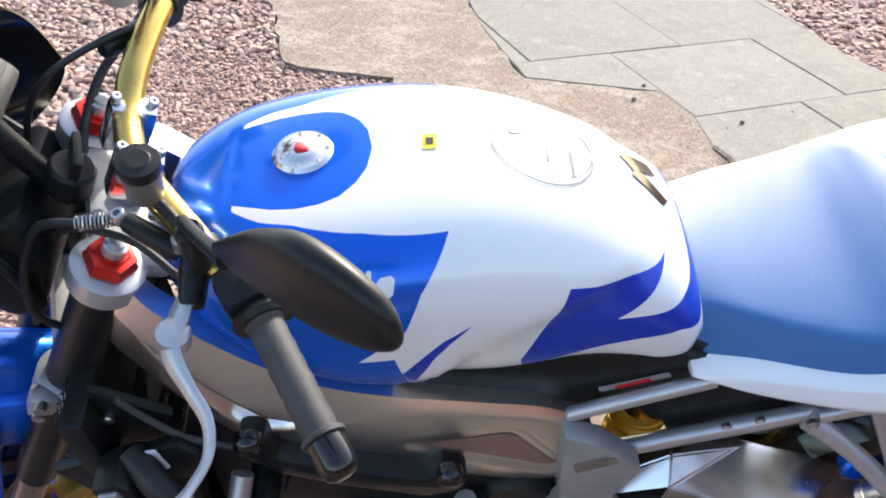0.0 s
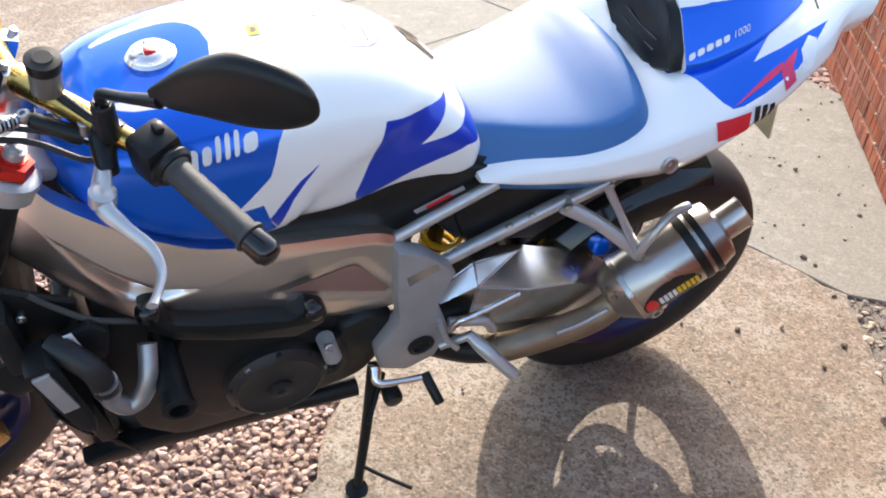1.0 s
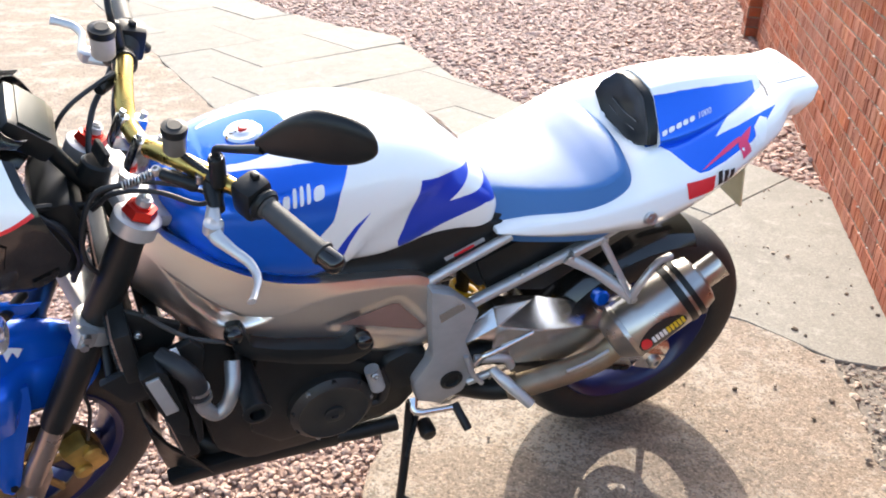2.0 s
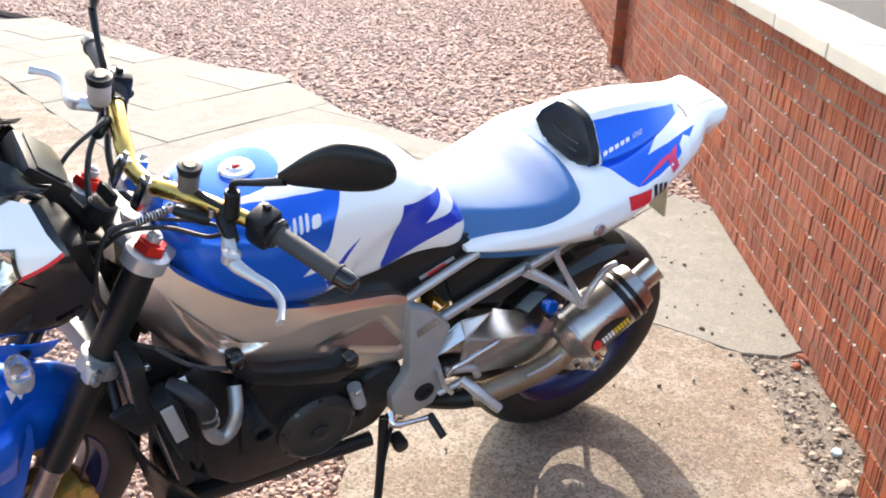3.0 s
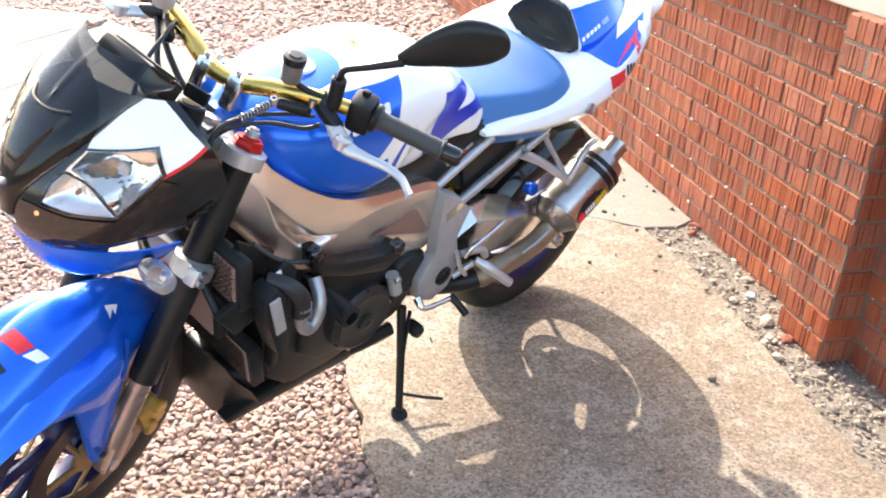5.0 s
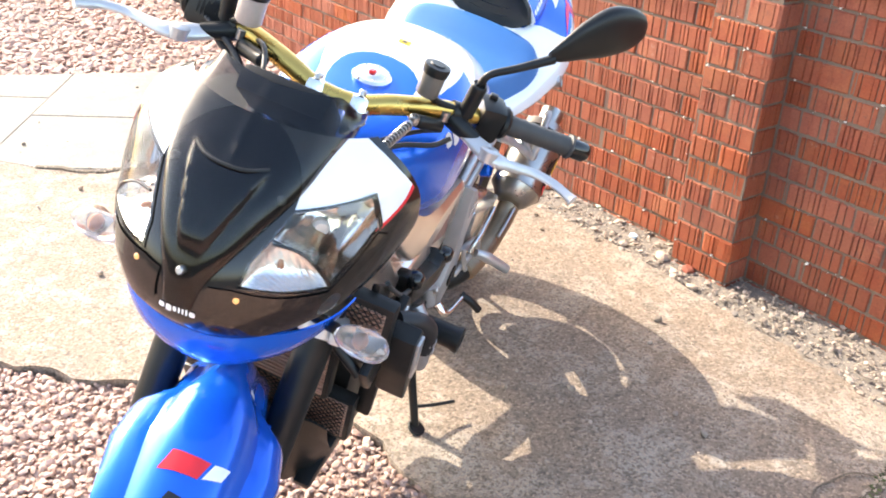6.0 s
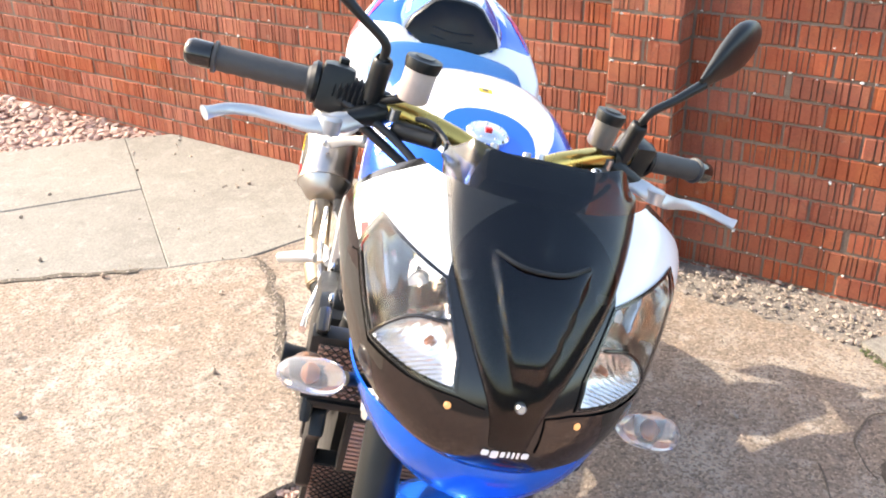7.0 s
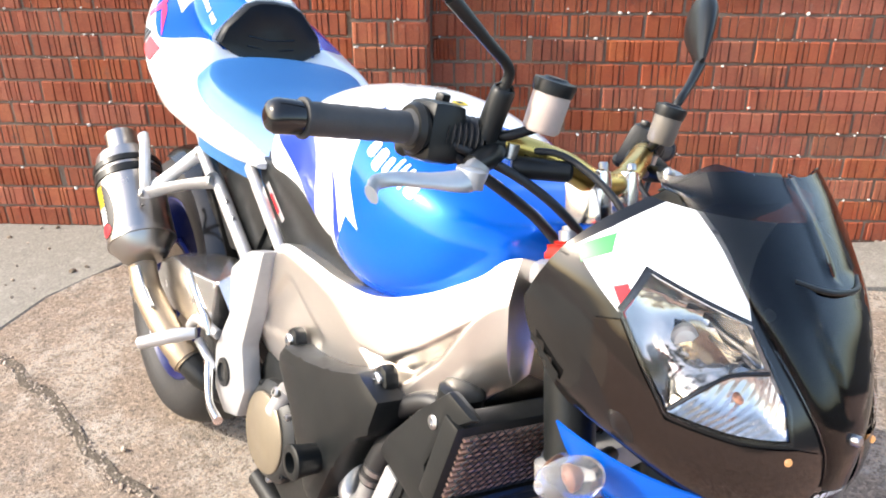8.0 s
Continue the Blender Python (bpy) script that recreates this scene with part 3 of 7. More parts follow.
# rubble by the wall
soil_poly = SOIL_EDGE + [by_wall(-3.6, 0.0), by_wall(2.05, 0.0)]
px, py, g = scatter(soil_poly, 0.3, 2.6, -1.6, 1.5, 0.0125, 6)
keep = g.uniform(0, 1, px.size) < 0.8
px, py = px[keep], py[keep]
stones("rubble", np.stack([px, py, g.uniform(-0.008, 0.004, px.size)], 1), 0.006 + 0.020 * g.uniform(0, 1, px.size) ** 4, RUBBLE, "small stones and crumbs along the foot of the wall", "rubble", flat=0.4, z=-0.001, seed=12)
# loose crumbs on the path and the flags
crumbs = []
for x0, x1, y0, y1, count in ((0.55, 2.0, 0.2, 2.0, 70), (1.6, 2.9, 1.3, 2.5, 60), (0.6, 1.6, 2.0, 3.3, 25), (1.0, 2.4, 2.6, 3.6, 25)):
    crumbs += [(rnd.uniform(x0, x1), rnd.uniform(y0, y1)) for _ in range(count)]
stones("crumbs", np.array([(x, y, 0.0) for x, y in crumbs]), np.array([0.006 + 0.018 * rnd.random() ** 3 for _ in crumbs]), RUBBLE, "scattered brown crumbs of soil on the paving", "crumbs", flat=0.8, z=0.004, seed=21)


def lump(name, at, size, mat, label, category, seed, flat=0.6, group=""):
    """One loose stone with broken faces."""
    r2 = random.Random(seed)
    bm = bmesh.new()
    bmesh.ops.create_icosphere(bm, subdivisions=2, radius=size / 2)
    long = r2.uniform(1.0, 1.5)
    for v in bm.verts:
        v.co *= 1 + 0.45 * noise.noise(v.co * (1.6 / size) + Vector((seed, 0, 0)))
        v.co = Vector((v.co.x * long, v.co.y, v.co.z * flat))
    for _ in range(3):
        no = Vector((r2.uniform(-1, 1), r2.uniform(-1, 1), r2.uniform(-0.2, 1))).normalized()
        for v in bm.verts:
            over = v.co.dot(no) - size * 0.33
            if over > 0:
                v.co -= no * over
    low = min(v.co.z for v in bm.verts)
    ob = solid(name, bm, mat, label, category, "", group, smooth=False)
    ob.matrix_world = pose(at[0], at[1], -low - size * 0.08 + (at[2] if len(at) > 2 else 0), 0, 0, r2.uniform(0, 360))
    return ob


for k, (x, y, size) in enumerate(((1.949, 1.414, 0.028), (1.956, 1.368, 0.02), (1.905, 1.228, 0.018), (1.779, 1.044, 0.022), (1.671, 0.991, 0.018), (1.545, 1.180, 0.022), (2.293, 1.407, 0.022), (2.186, 1.252, 0.026), (2.297, 1.564, 0.022))):
    lump("pebble", (x, y, 0.002), size * 0.72, CLOD, "small dark brown clod lying on the pale paving", "clod", 60 + k, 0.7, "clods on the paving")
for k, (x, y, size) in enumerate(((1.864, 1.047, 0.034), (1.876, 0.751, 0.032), (1.658, 0.559, 0.05), (1.485, 0.434, 0.04), (1.79, 0.93, 0.026), (1.70, 0.70, 0.03), (1.56, 0.50, 0.036), (1.93, 1.10, 0.026))):
    lump("rubble_stone", (x, y, -0.008), size, RUBBLE, "pale broken stone in the soil strip by the wall", "stone", 80 + k, 0.55, "stones along the wall foot")
for k, (x, y, size) in enumerate(((2.121, 1.105, 0.045), (2.062, 1.08, 0.04), (1.60, 0.46, 0.042))):
    lump("brick_fragment", (x, y, -0.006), size, BRICK, "broken piece of red brick lying in the soil", "brick piece", 95 + k, 0.5, "brick pieces by the wall")
cap_bm = lathe([(0, 0.0), (0.0, 0.0135), (0.002, 0.0150), (0.008, 0.0150), (0.0105, 0.0138), (0.011, 0.010), (0.0112, 0.0)], (0, 0, 0), (0, 0, 1), 28)
bottle_cap = solid("bottle_cap", cap_bm, CAPBLUE, "pale blue plastic bottle cap dropped on the soil", "bottle cap")
bottle_cap.matrix_world = pose(1.771, 0.680, -0.004, 8, -6, 0)
shard_bm = plate([(-0.014, -0.009), (0.010, -0.012), (0.016, 0.004), (0.002, 0.012), (-0.012, 0.007)], -0.002, 0.002, 0.001)
shard = solid("glass_shard", shard_bm, CAPGREEN, "pale green worn shard lying at the wall foot", "shard")
shard.matrix_world = pose(1.972, 0.850, 0.002, 82, 0, 20)


def crack(points, width, label, seed, moss=False):
    r2 = random.Random(seed)
    bm = bmesh.new()
    line = spline([(x, y, 0) for x, y in points], 14)
    rows = []
    for i, q in enumerate(line):
        way = (line[min(i + 1, len(line) - 1)] - line[max(i - 1, 0)]).normalized()
        side = Vector((-way.y, way.x, 0))
        q = q + side * (min(0.02, width * 2) * noise.noise((q.x * 11, q.y * 11, seed)))
        w = width * (0.5 + 0.9 * abs(noise.noise((q.x * 7, q.y * 7, seed + 3))) + 0.3 * r2.random())
        rows.append([q + side * w + Vector((0, 0, 0.0035)), q + Vector((0, 0, 0.0045)), q - side * w + Vector((0, 0, 0.0035))])
    skin(bm, rows, False, False)
    solid("crack", bm, CRACK, label, "crack", "structure")
    pts = []
    for q in line:
        for _ in range(5 if width > 0.01 else 1):
            pts.append((q.x + r2.gauss(0, width * 0.7), q.y + r2.gauss(0, width * 0.7), 0.0))
    if moss:
        tufts = [(q.x + r2.gauss(0, width * 0.45), q.y + r2.gauss(0, width * 0.45), 0.0) for q in line for _ in range(5)]
        stones("moss", np.array(tufts), np.array([0.005 + 0.007 * r2.random() for _ in tufts]), MOSS, "dark green moss growing in a crack", "moss", z=0.001, seed=seed + 50)
    stones("crack_rubble", np.array(pts), np.array([0.003 + width * 0.65 * r2.random() ** 3 for _ in pts]), RUBBLE, "crumbs lying in a crack of the concrete", "rubble", z=0.002, seed=seed)


crack([(1.634, 1.72), (1.552, 1.666), (1.405, 1.611), (1.259, 1.569), (1.098, 1.533), (0.952, 1.501), (0.849, 1.451), (0.70, 1.39)], 0.015, "wide crumbling crack across the concrete path", 31)
crack([(1.02, -0.144), (0.884, -0.176), (0.721, -0.110), (0.550, -0.033), (0.418, 0.032), (0.340, 0.053), (0.20, 0.12)], 0.015, "dark mossy crack in the concrete by the wall", 32, moss=True)
crack([(0.735, -0.10), (0.713, -0.037), (0.626, 0.035), (0.536, 0.051), (0.480, 0.040)], 0.0035, "thin dark crack in the concrete", 33)
crack([(0.539, 0.154), (0.434, 0.165), (0.330, 0.170)], 0.0025, "thin dark crack in the concrete", 35)
crack([(0.723, -0.189), (0.635, -0.146), (0.557, -0.074), (0.443, 0.002)], 0.004, "thin dark crack in the concrete", 36)
crack([(1.32, 2.95), (1.40, 2.70), (1.46, 2.62), (1.55, 2.1)], 0.014, "weathered joint between concrete and flags", 34)


# ---------------------------------------------------------------- brick wall
def brick_mesh(length, seed, height=0.0685, depth=0.10):
    """A brick whose face is scored with uneven upright grooves; the face looks along +y."""
    r2 = random.Random(seed)
    bm = bmesh.new()
    x, cols = -length / 2, []
    cols.append((x, -0.003))
    x += 0.004
    while x < length / 2 - 0.012:
        w = r2.choice((0.009, 0.011, 0.014, 0.018, 0.024, 0.034)) * r2.uniform(0.8, 1.15)
        x2 = min(x + w, length / 2 - 0.004)
        y = r2.uniform(-0.0018, 0.0012)
        cols.append((x, y))
        cols.append((x2, y + r2.uniform(-0.001, 0.001)))
        if x2 < length / 2 - 0.01:
            deep = -r2.choice((0.0025, 0.0045, 0.0065, 0.0065))
            cols.append((x2 + 0.0014, deep))
            cols.append((x2 + 0.0036, deep))
        x = x2 + 0.0046
    cols.append((length / 2, -0.003))
    h = height / 2
    rows = []
    for z, push in ((-h, -0.004), (-h + 0.004, 0), (h - 0.004, 0), (h, -0.004)):
        edge = abs(z) > h - 0.001
        rows.append([bm.verts.new((cx + r2.uniform(-0.0006, 0.0006), cy + push, z + (r2.uniform(-0.0022, 0.0012) * (1 if z > 0 else -1) if edge else 0.0))) for cx, cy in cols])
    back = [[bm.verts.new((cx, -depth, z)) for cx in (-length / 2, length / 2)] for z in (-h, h)]
    for a, b in zip(rows, rows[1:]):
        for i in range(len(cols) - 1):
            bm.faces.new((a[i], a[i + 1], b[i + 1], b[i]))
    bm.faces.new(list(reversed(rows[0])) + [back[0][0], back[0][1]])
    bm.faces.new(rows[-1] + [back[1][1], back[1][0]])
    bm.faces.new([rows[0][0], rows[1][0], rows[2][0], rows[3][0], back[1][0], back[0][0]])
    bm.faces.new([rows[3][-1], rows[2][-1], rows[1][-1], rows[0][-1], back[0][1], back[1][1]])
    bmesh.ops.triangulate(bm, faces=[f for f in bm.faces if len(f.verts) > 4])
    me = mesh_of(bm, "brick", False)
    me.materials.append(BRICK)
    return me


STRETCH = [brick_mesh(0.2165, 100 + k) for k in range(7)]
HEADER = [brick_mesh(0.1035, 200 + k) for k in range(4)]
wall_bm = box((13.6, 0.20, 1.02), (6.0 - 2.8, -0.1055, 0.455), bevel=0)
wall = tagged(new("wall_brick", mesh_of(wall_bm, "wall_brick", False)), "low red garden wall of scored bricks in mortar", "wall", kind="structure")
wall.data.materials.append(MORTAR)
wall.matrix_world = WALL
P0, P1, PO = -0.49, -0.255, 0.095        # the near pier, along the wall and out of it
far_bm = bmesh.new()
COURSE = 0.0755
brick_count = 0


def lay(parent, s, o, z, length, turn=0.0, near=True, squeeze=1.0):
    global brick_count
    me = (STRETCH if length > 0.15 else HEADER)[rnd.randrange(7 if length > 0.15 else 4)]
    m = pose(s, o + rnd.uniform(-0.0025, 0.0015), z, rnd.uniform(-0.6, 0.6), rnd.uniform(-0.5, 0.5), turn + rnd.uniform(-0.5, 0.5) + (0))
    if rnd.random() < 0.5:
        m = m @ pose(0, 0, 0, 0, 180, 0)
    if squeeze != 1.0:
        m = m @ Matrix.Diagonal((squeeze, 1, 1, 1))
    if near:
        ob = new("brick", me)
        ob.parent = parent
        ob.matrix_local = m
        brick_count += 1
    else:
        tmp = me.copy()
        tmp.transform(m)
        far_bm.from_mesh(tmp)
        bpy.data.meshes.remove(tmp)


piers = []
for name, s0, s1 in (("pier", P0, P1), ("pier", 5.3, 5.53)):
    bm = box((s1 - s0 - 0.012, PO + 0.10, 1.02), ((s0 + s1) / 2, (PO - 0.1) / 2 - 0.0045, 0.455), bevel=0)
    p = tagged(new("wall_pier", mesh_of(bm, "pier", False)), "brick pier that stands proud of the garden wall", "pier", kind="structure")
    p.data.materials.append(MORTAR)
    p.matrix_world = WALL
    piers.append((p, s0, s1))
for c in range(-1, 13):
    z = 0.037 + c * COURSE
    k = -3.5 + (0.1125 if c % 2 else 0.0)
    while k < 9.8:
        mid = k + 0.1125
        if not any(s0 - 0.116 < mid < s1 + 0.116 for _, s0, s1 in piers):
            lay(wall, mid, 0.0, z, 0.212, near=-1.55 < mid < 1.2 and c >= 0)
        else:
            for _, s0, s1 in piers:
                for a, b in ((mid - 0.106, min(mid + 0.106, s0 - 0.010)), (max(mid - 0.106, s1 + 0.010), mid + 0.106)):
                    if 0.03 < b - a < 0.21:
                        lay(wall, (a + b) / 2, 0.0, z, 0.10, near=-1.55 < mid < 1.2 and c >= 0, squeeze=(b - a) / 0.10)
        k += 0.225
    for i, (p, s0, s1) in enumerate(piers):
        m = (s0 + s1) / 2
        if c % 2:
            lay(p, m - 0.0565, PO, z, 0.10, near=i == 0)
            lay(p, m + 0.0565, PO, z, 0.10, near=i == 0)
            lay(p, s0 - 0.001, PO - 0.055, z, 0.10, turn=90, near=i == 0)
        else:
            lay(p, m, PO, z, 0.212, near=i == 0)
            lay(p, s0 - 0.001, PO - 0.062, z, 0.10, turn=90, near=i == 0)
far_me = mesh_of(far_bm, "bricks_far", False)
far_me.materials.clear()
far_me.materials.append(BRICKFAR)
far_bricks = new("brickwork", far_me)
far_bricks.parent = wall
tagged(far_bricks, "scored red bricks farther along the wall", kind="stuff")
# coping stones
k = -3.5
while k < 9.8:
    L = 0.60
    bm = box((L - 0.008, 0.31, 0.055), (k + L / 2, -0.105, 0.0), bevel=0.006)
    bmesh.ops.subdivide_edges(bm, edges=[e for e in bm.edges if e.calc_length() > 0.2], cuts=6)
    for v in bm.verts:
        v.co += Vector((0, 0.004 * noise.noise(v.co * 9), 0.004 * noise.noise(v.co * 7 + Vector((3, 1, k)))))
    cop = solid("coping_stone", bm, COPING, "pale concrete coping stone on the garden wall", "coping", "structure", smooth=False)
    cop.matrix_world = WALL @ pose(0, 0, 1.002 + rnd.uniform(-0.002, 0.003))
    k += L
# lime specks and crumbs of mortar on the bricks
sp = []
for _ in range(440):
    s, z = rnd.uniform(-2.0, 2.0), COURSE * rnd.randrange(1, 13) + rnd.gauss(0, 0.005)
    o = PO - 0.001 if P0 - 0.02 < s < P1 + 0.02 else -0.001
    q = W0 + WD * s + WN * o
    sp.append((q.x, q.y, max(0.01, z)))
stones("lime_specks", np.array(sp), np.array([0.003 + 0.012 * rnd.random() ** 3 for _ in sp]), SPECK, "white lime and mortar specks stuck to the bricks", "lime specks", flat=0.7, seed=44)

# ---------------------------------------------------------------- motorcycle
# Its own frame: x towards the tail from the front axle, y to its right, z up along the leaning frame.
bike = tagged(new("motorcycle"), "blue and white naked sports motorcycle leaning on its side stand", "motorcycle")
bike.matrix_world = pose(-0.3542, 1.1695, 0.0, 14.5, 0, 3.7)
RAKE, STEER = radians(21.5), radians(15.5)
HEAD = Vector((math.sin(RAKE), 0, math.cos(RAKE)))
HEAD_AT = Vector((0.028, 0, 0.289))
TURNED = Matrix.Translation(HEAD_AT) @ Matrix.Rotation(STEER, 4, HEAD) @ Matrix.Translation(-HEAD_AT)


def steered(bm):
    bmesh.ops.transform(bm, matrix=TURNED, verts=bm.verts)
    return bm


def on_fork(d, y, ahead=0.0):
    """A point d metres up the fork from the axle."""
    return Vector((0, y, 0.30)) + HEAD * d + Vector((-math.cos(RAKE), 0, math.sin(RAKE))) * ahead


def ring_sweep(profile, centre, sides=64):
    """A wheel-like ring about the y axis: (radius, y) pairs, closed."""
    bm = bmesh.new()
    c = Vector(centre)
    rings = []
    for k in range(sides):
        a = 2 * math.pi * k / sides
        rings.append([c + Vector((r * math.sin(a), y, r * math.cos(a))) for r, y in profile])
    rings.append(rings[0])
    skin(bm, rings, caps=False)
    bmesh.ops.remove_doubles(bm, verts=bm.verts, dist=1e-6)
    return bm


def tyre_profile(outer, inner, half, crown):
    pts = []
    for k in range(15):
        a = -math.pi / 2 + math.pi * k / 14
        pts.append((outer - crown + crown * math.cos(a) ** 0.85 if abs(math.cos(a)) > 1e-9 else outer - crown, half * math.sin(a)))
    pts += [(inner + 0.02, half * 0.98), (inner, half * 0.80), (inner - 0.004, half * 0.72), (inner - 0.004, -half * 0.72), (inner, -half * 0.80), (inner + 0.02, -half * 0.98)]
    return pts


def spoke_set(centre, r0, r1, half, count, lean, turn=None, forked=True):
    out = []
    for k in range(count):
        bm = bmesh.new()
        for side in ((-1, 1) if forked else (0,)):
            a0 = 2 * math.pi * k / count + side * 0.10
            a1 = 2 * math.pi * k / count + side * 0.27 + lean
            p0 = Vector(centre) + Vector((math.sin(a0) * r0, 0, math.cos(a0) * r0))
            p1 = Vector(centre) + Vector((math.sin(a1) * r1, 0, math.cos(a1) * r1))
            tube([p0, p0.lerp(p1, 0.5), p1], [half, half * 0.8, half * 0.9], 3, 8, bm, flat=0.7)
        out.append(bm)
    return out


def wheel(name, centre, outer, half, crown, label, fwd=False):
    """tyre, rim, hub, spokes and discs under one wheel part."""
    fix = steered if fwd else (lambda b: b)
    c = Vector(centre)
    inner = 0.216
    tyre = part("wheel", fix(ring_sweep(tyre_profile(outer, inner, half, crown), c, 72)), RUBBER, bike, label)
    rp = [(inner + 0.004, half * 0.80), (inner - 0.002, half * 0.84), (inner - 0.014, half * 0.74), (inner - 0.026, half * 0.3), (inner - 0.026, -half * 0.3), (inner - 0.014, -half * 0.74), (inner - 0.002, -half * 0.84), (inner + 0.004, -half * 0.80), (inner - 0.010, -half * 0.2), (inner - 0.010, half * 0.2)]
    part("rim", fix(ring_sweep(rp, c, 72)), RIMBLUE, tyre, "dark blue cast wheel rim")
    for b in spoke_set(c, 0.03, inner - 0.016, 0.016, 3 if fwd else 5, 0.1, forked=fwd):
        part("spoke", fix(b), RIMBLUE, tyre)
    part("hub", fix(lathe([(-0.055, 0.018), (-0.05, 0.035), (-0.02, 0.045), (0.02, 0.045), (0.05, 0.035), (0.055, 0.018)], c, c + Vector((0, 1, 0)), 20)), RIMBLUE, tyre)
    return tyre


front_wheel = wheel("front_wheel", (0, 0, 0.308), 0.308, 0.060, 0.046, "black front tyre on a blue wheel", True)
rear_wheel = wheel("rear_wheel", (1.475, 0, 0.325), 0.325, 0.094, 0.062, "wide black rear tyre on a blue wheel")


def disc(c, r_out, r_in, y, parent, fix, gold):
    bm = bmesh.new()
    rings = []
    for rr, yy in ((r_in, y - 0.0025), (r_out, y - 0.0025), (r_out, y + 0.0025), (r_in, y + 0.0025)):
        rings.append([(c[0] + rr * math.sin(2 * math.pi * k / 60), yy, c[2] + rr * math.cos(2 * math.pi * k / 60)) for k in range(60)])
    rings.append(rings[0])
    skin(bm, rings, caps=False)
    bmesh.ops.remove_doubles(bm, verts=bm.verts, dist=1e-6)
    d = part("brake_disc", fix(bm), DISC, parent, "drilled steel brake disc")
    for k in range(6):
        a = 2 * math.pi * k / 6
        p0 = Vector((c[0] + 0.045 * math.sin(a), y, c[2] + 0.045 * math.cos(a)))
        p1 = Vector((c[0] + r_in * 1.03 * math.sin(a + 0.35), y, c[2] + r_in * 1.03 * math.cos(a + 0.35)))
        part("carrier_arm", fix(tube([p0, p1], 0.008, 1, 6, flat=0.5)), gold, d)
    part("carrier_ring", fix(lathe([(-0.004, 0.05), (0.004, 0.05)], (c[0], y, c[2]), (c[0], y + 1, c[2]), 24)), gold, d)


for y in (-0.068, 0.068):
    disc((0, 0, 0.30), 0.160, 0.115, y, front_wheel, steered, CARRIER)
disc((1.475, 0, 0.325), 0.11, 0.07, 0.07, rear_wheel, lambda b: b, DISC)

# fork, yokes, calipers
for side in (-1, 1):
    y = 0.103 * side
    leg = part("fork_leg", steered(tube([on_fork(0.20, y), on_fork(0.42, y), on_fork(0.70, y)], [0.0285, 0.0295, 0.0295], 4, 24)), MATT, bike, "black upper fork tube with silver foot")
    part("stanchion", steered(tube([on_fork(0.04, y), on_fork(0.205, y)], 0.0225, 1, 20)), FORKSTEEL, leg)
    part("fork_foot", steered(box((0.045, 0.04, 0.10), on_fork(0.02, y) + Vector((0.008, 0, 0)), (0, 21, 0), 0.012)), FORKSTEEL, leg)
    part("fork_cap", steered(lathe([(0, 0.029), (0.006, 0.029), (0.010, 0.026), (0.016, 0.026), (0.017, 0.018), (0.020, 0.018)], on_fork(0.703, y), on_fork(0.703, y) + HEAD, 6)), REDANO, leg, "red anodised fork cap")
    part("fork_adjuster", steered(lathe([(0, 0.013), (0.012, 0.013), (0.013, 0.009), (0.017, 0.009), (0.018, 0.006)], on_fork(0.722, y), on_fork(0.722, y) + HEAD, 16)), SILVER, leg)
    part("fork_clamp", steered(lathe([(0, 0.034), (0.003, 0.040), (0.030, 0.040), (0.033, 0.034)], on_fork(0.668, y), on_fork(0.668, y) + HEAD, 28)), SILVER, leg)
    low = part("lower_clamp", steered(lathe([(0, 0.032), (0.004, 0.040), (0.036, 0.040), (0.04, 0.032)], on_fork(0.435, y), on_fork(0.435, y) + HEAD, 28)), SILVER, leg)
    for d in (0.447, 0.465):
        part("clamp_bolt", steered(tube([on_fork(d, y + side * 0.025, 0.03), on_fork(d, y + side * 0.05, 0.036)], 0.0075, 1, 10)), STEEL, low)
    part("clamp_lug", steered(box((0.034, 0.026, 0.036), on_fork(0.455, y + side * 0.028, 0.03), (0, 21, 0), 0.006)), SILVER, low)
    cal = part("brake_caliper", steered(box((0.058, 0.050, 0.105), (0.118, 0.086 * side, 0.335), (0, -25, 0), 0.012)), BRASS, bike, "gold four-piston brake caliper")
    for z in (-0.024, 0.024):
        part("piston_housing", steered(lathe([(0, 0.018), (0.010, 0.018), (0.014, 0.013)], (0.118 + z * 0.42, 0.108 * side, 0.335 + z), (0.118 + z * 0.42, 2 * side, 0.335 + z), 18)), BRASS, cal)
axle = part("axle", steered(tube([(0, -0.125, 0.30), (0, 0.125, 0.30)], 0.012, 1, 14)), STEEL, front_wheel)
part("lower_yoke", steered(box((0.07, 0.17, 0.035), on_fork(0.455, 0, -0.02), (0, 21, 0), 0.01)), CAST, bike)
top_yoke = part("top_yoke", steered(box((0.085, 0.20, 0.026), on_fork(0.683, 0, -0.028), (0, 21.5, 0), 0.009)), CAST, bike, "silver top yoke")
part("steering_nut", steered(lathe([(0, 0.020), (0.010, 0.020), (0.012, 0.012)], on_fork(0.697, 0, -0.03), on_fork(1.697, 0, -0.03), 8)), STEEL, top_yoke)
lock = part("ignition_lock", steered(lathe([(0, 0.027), (0.03, 0.026), (0.034, 0.022), (0.034, 0.008)], on_fork(0.695, 0.005, 0.035), on_fork(1.695, 0.005, 0.035), 24)), MATT, bike, "black ignition switch with the key in it")
part("key", steered(box((0.010, 0.05, 0.026), on_fork(0.745, 0.005, 0.035), (0, 21, 0), 0.004)), MATT, lock)

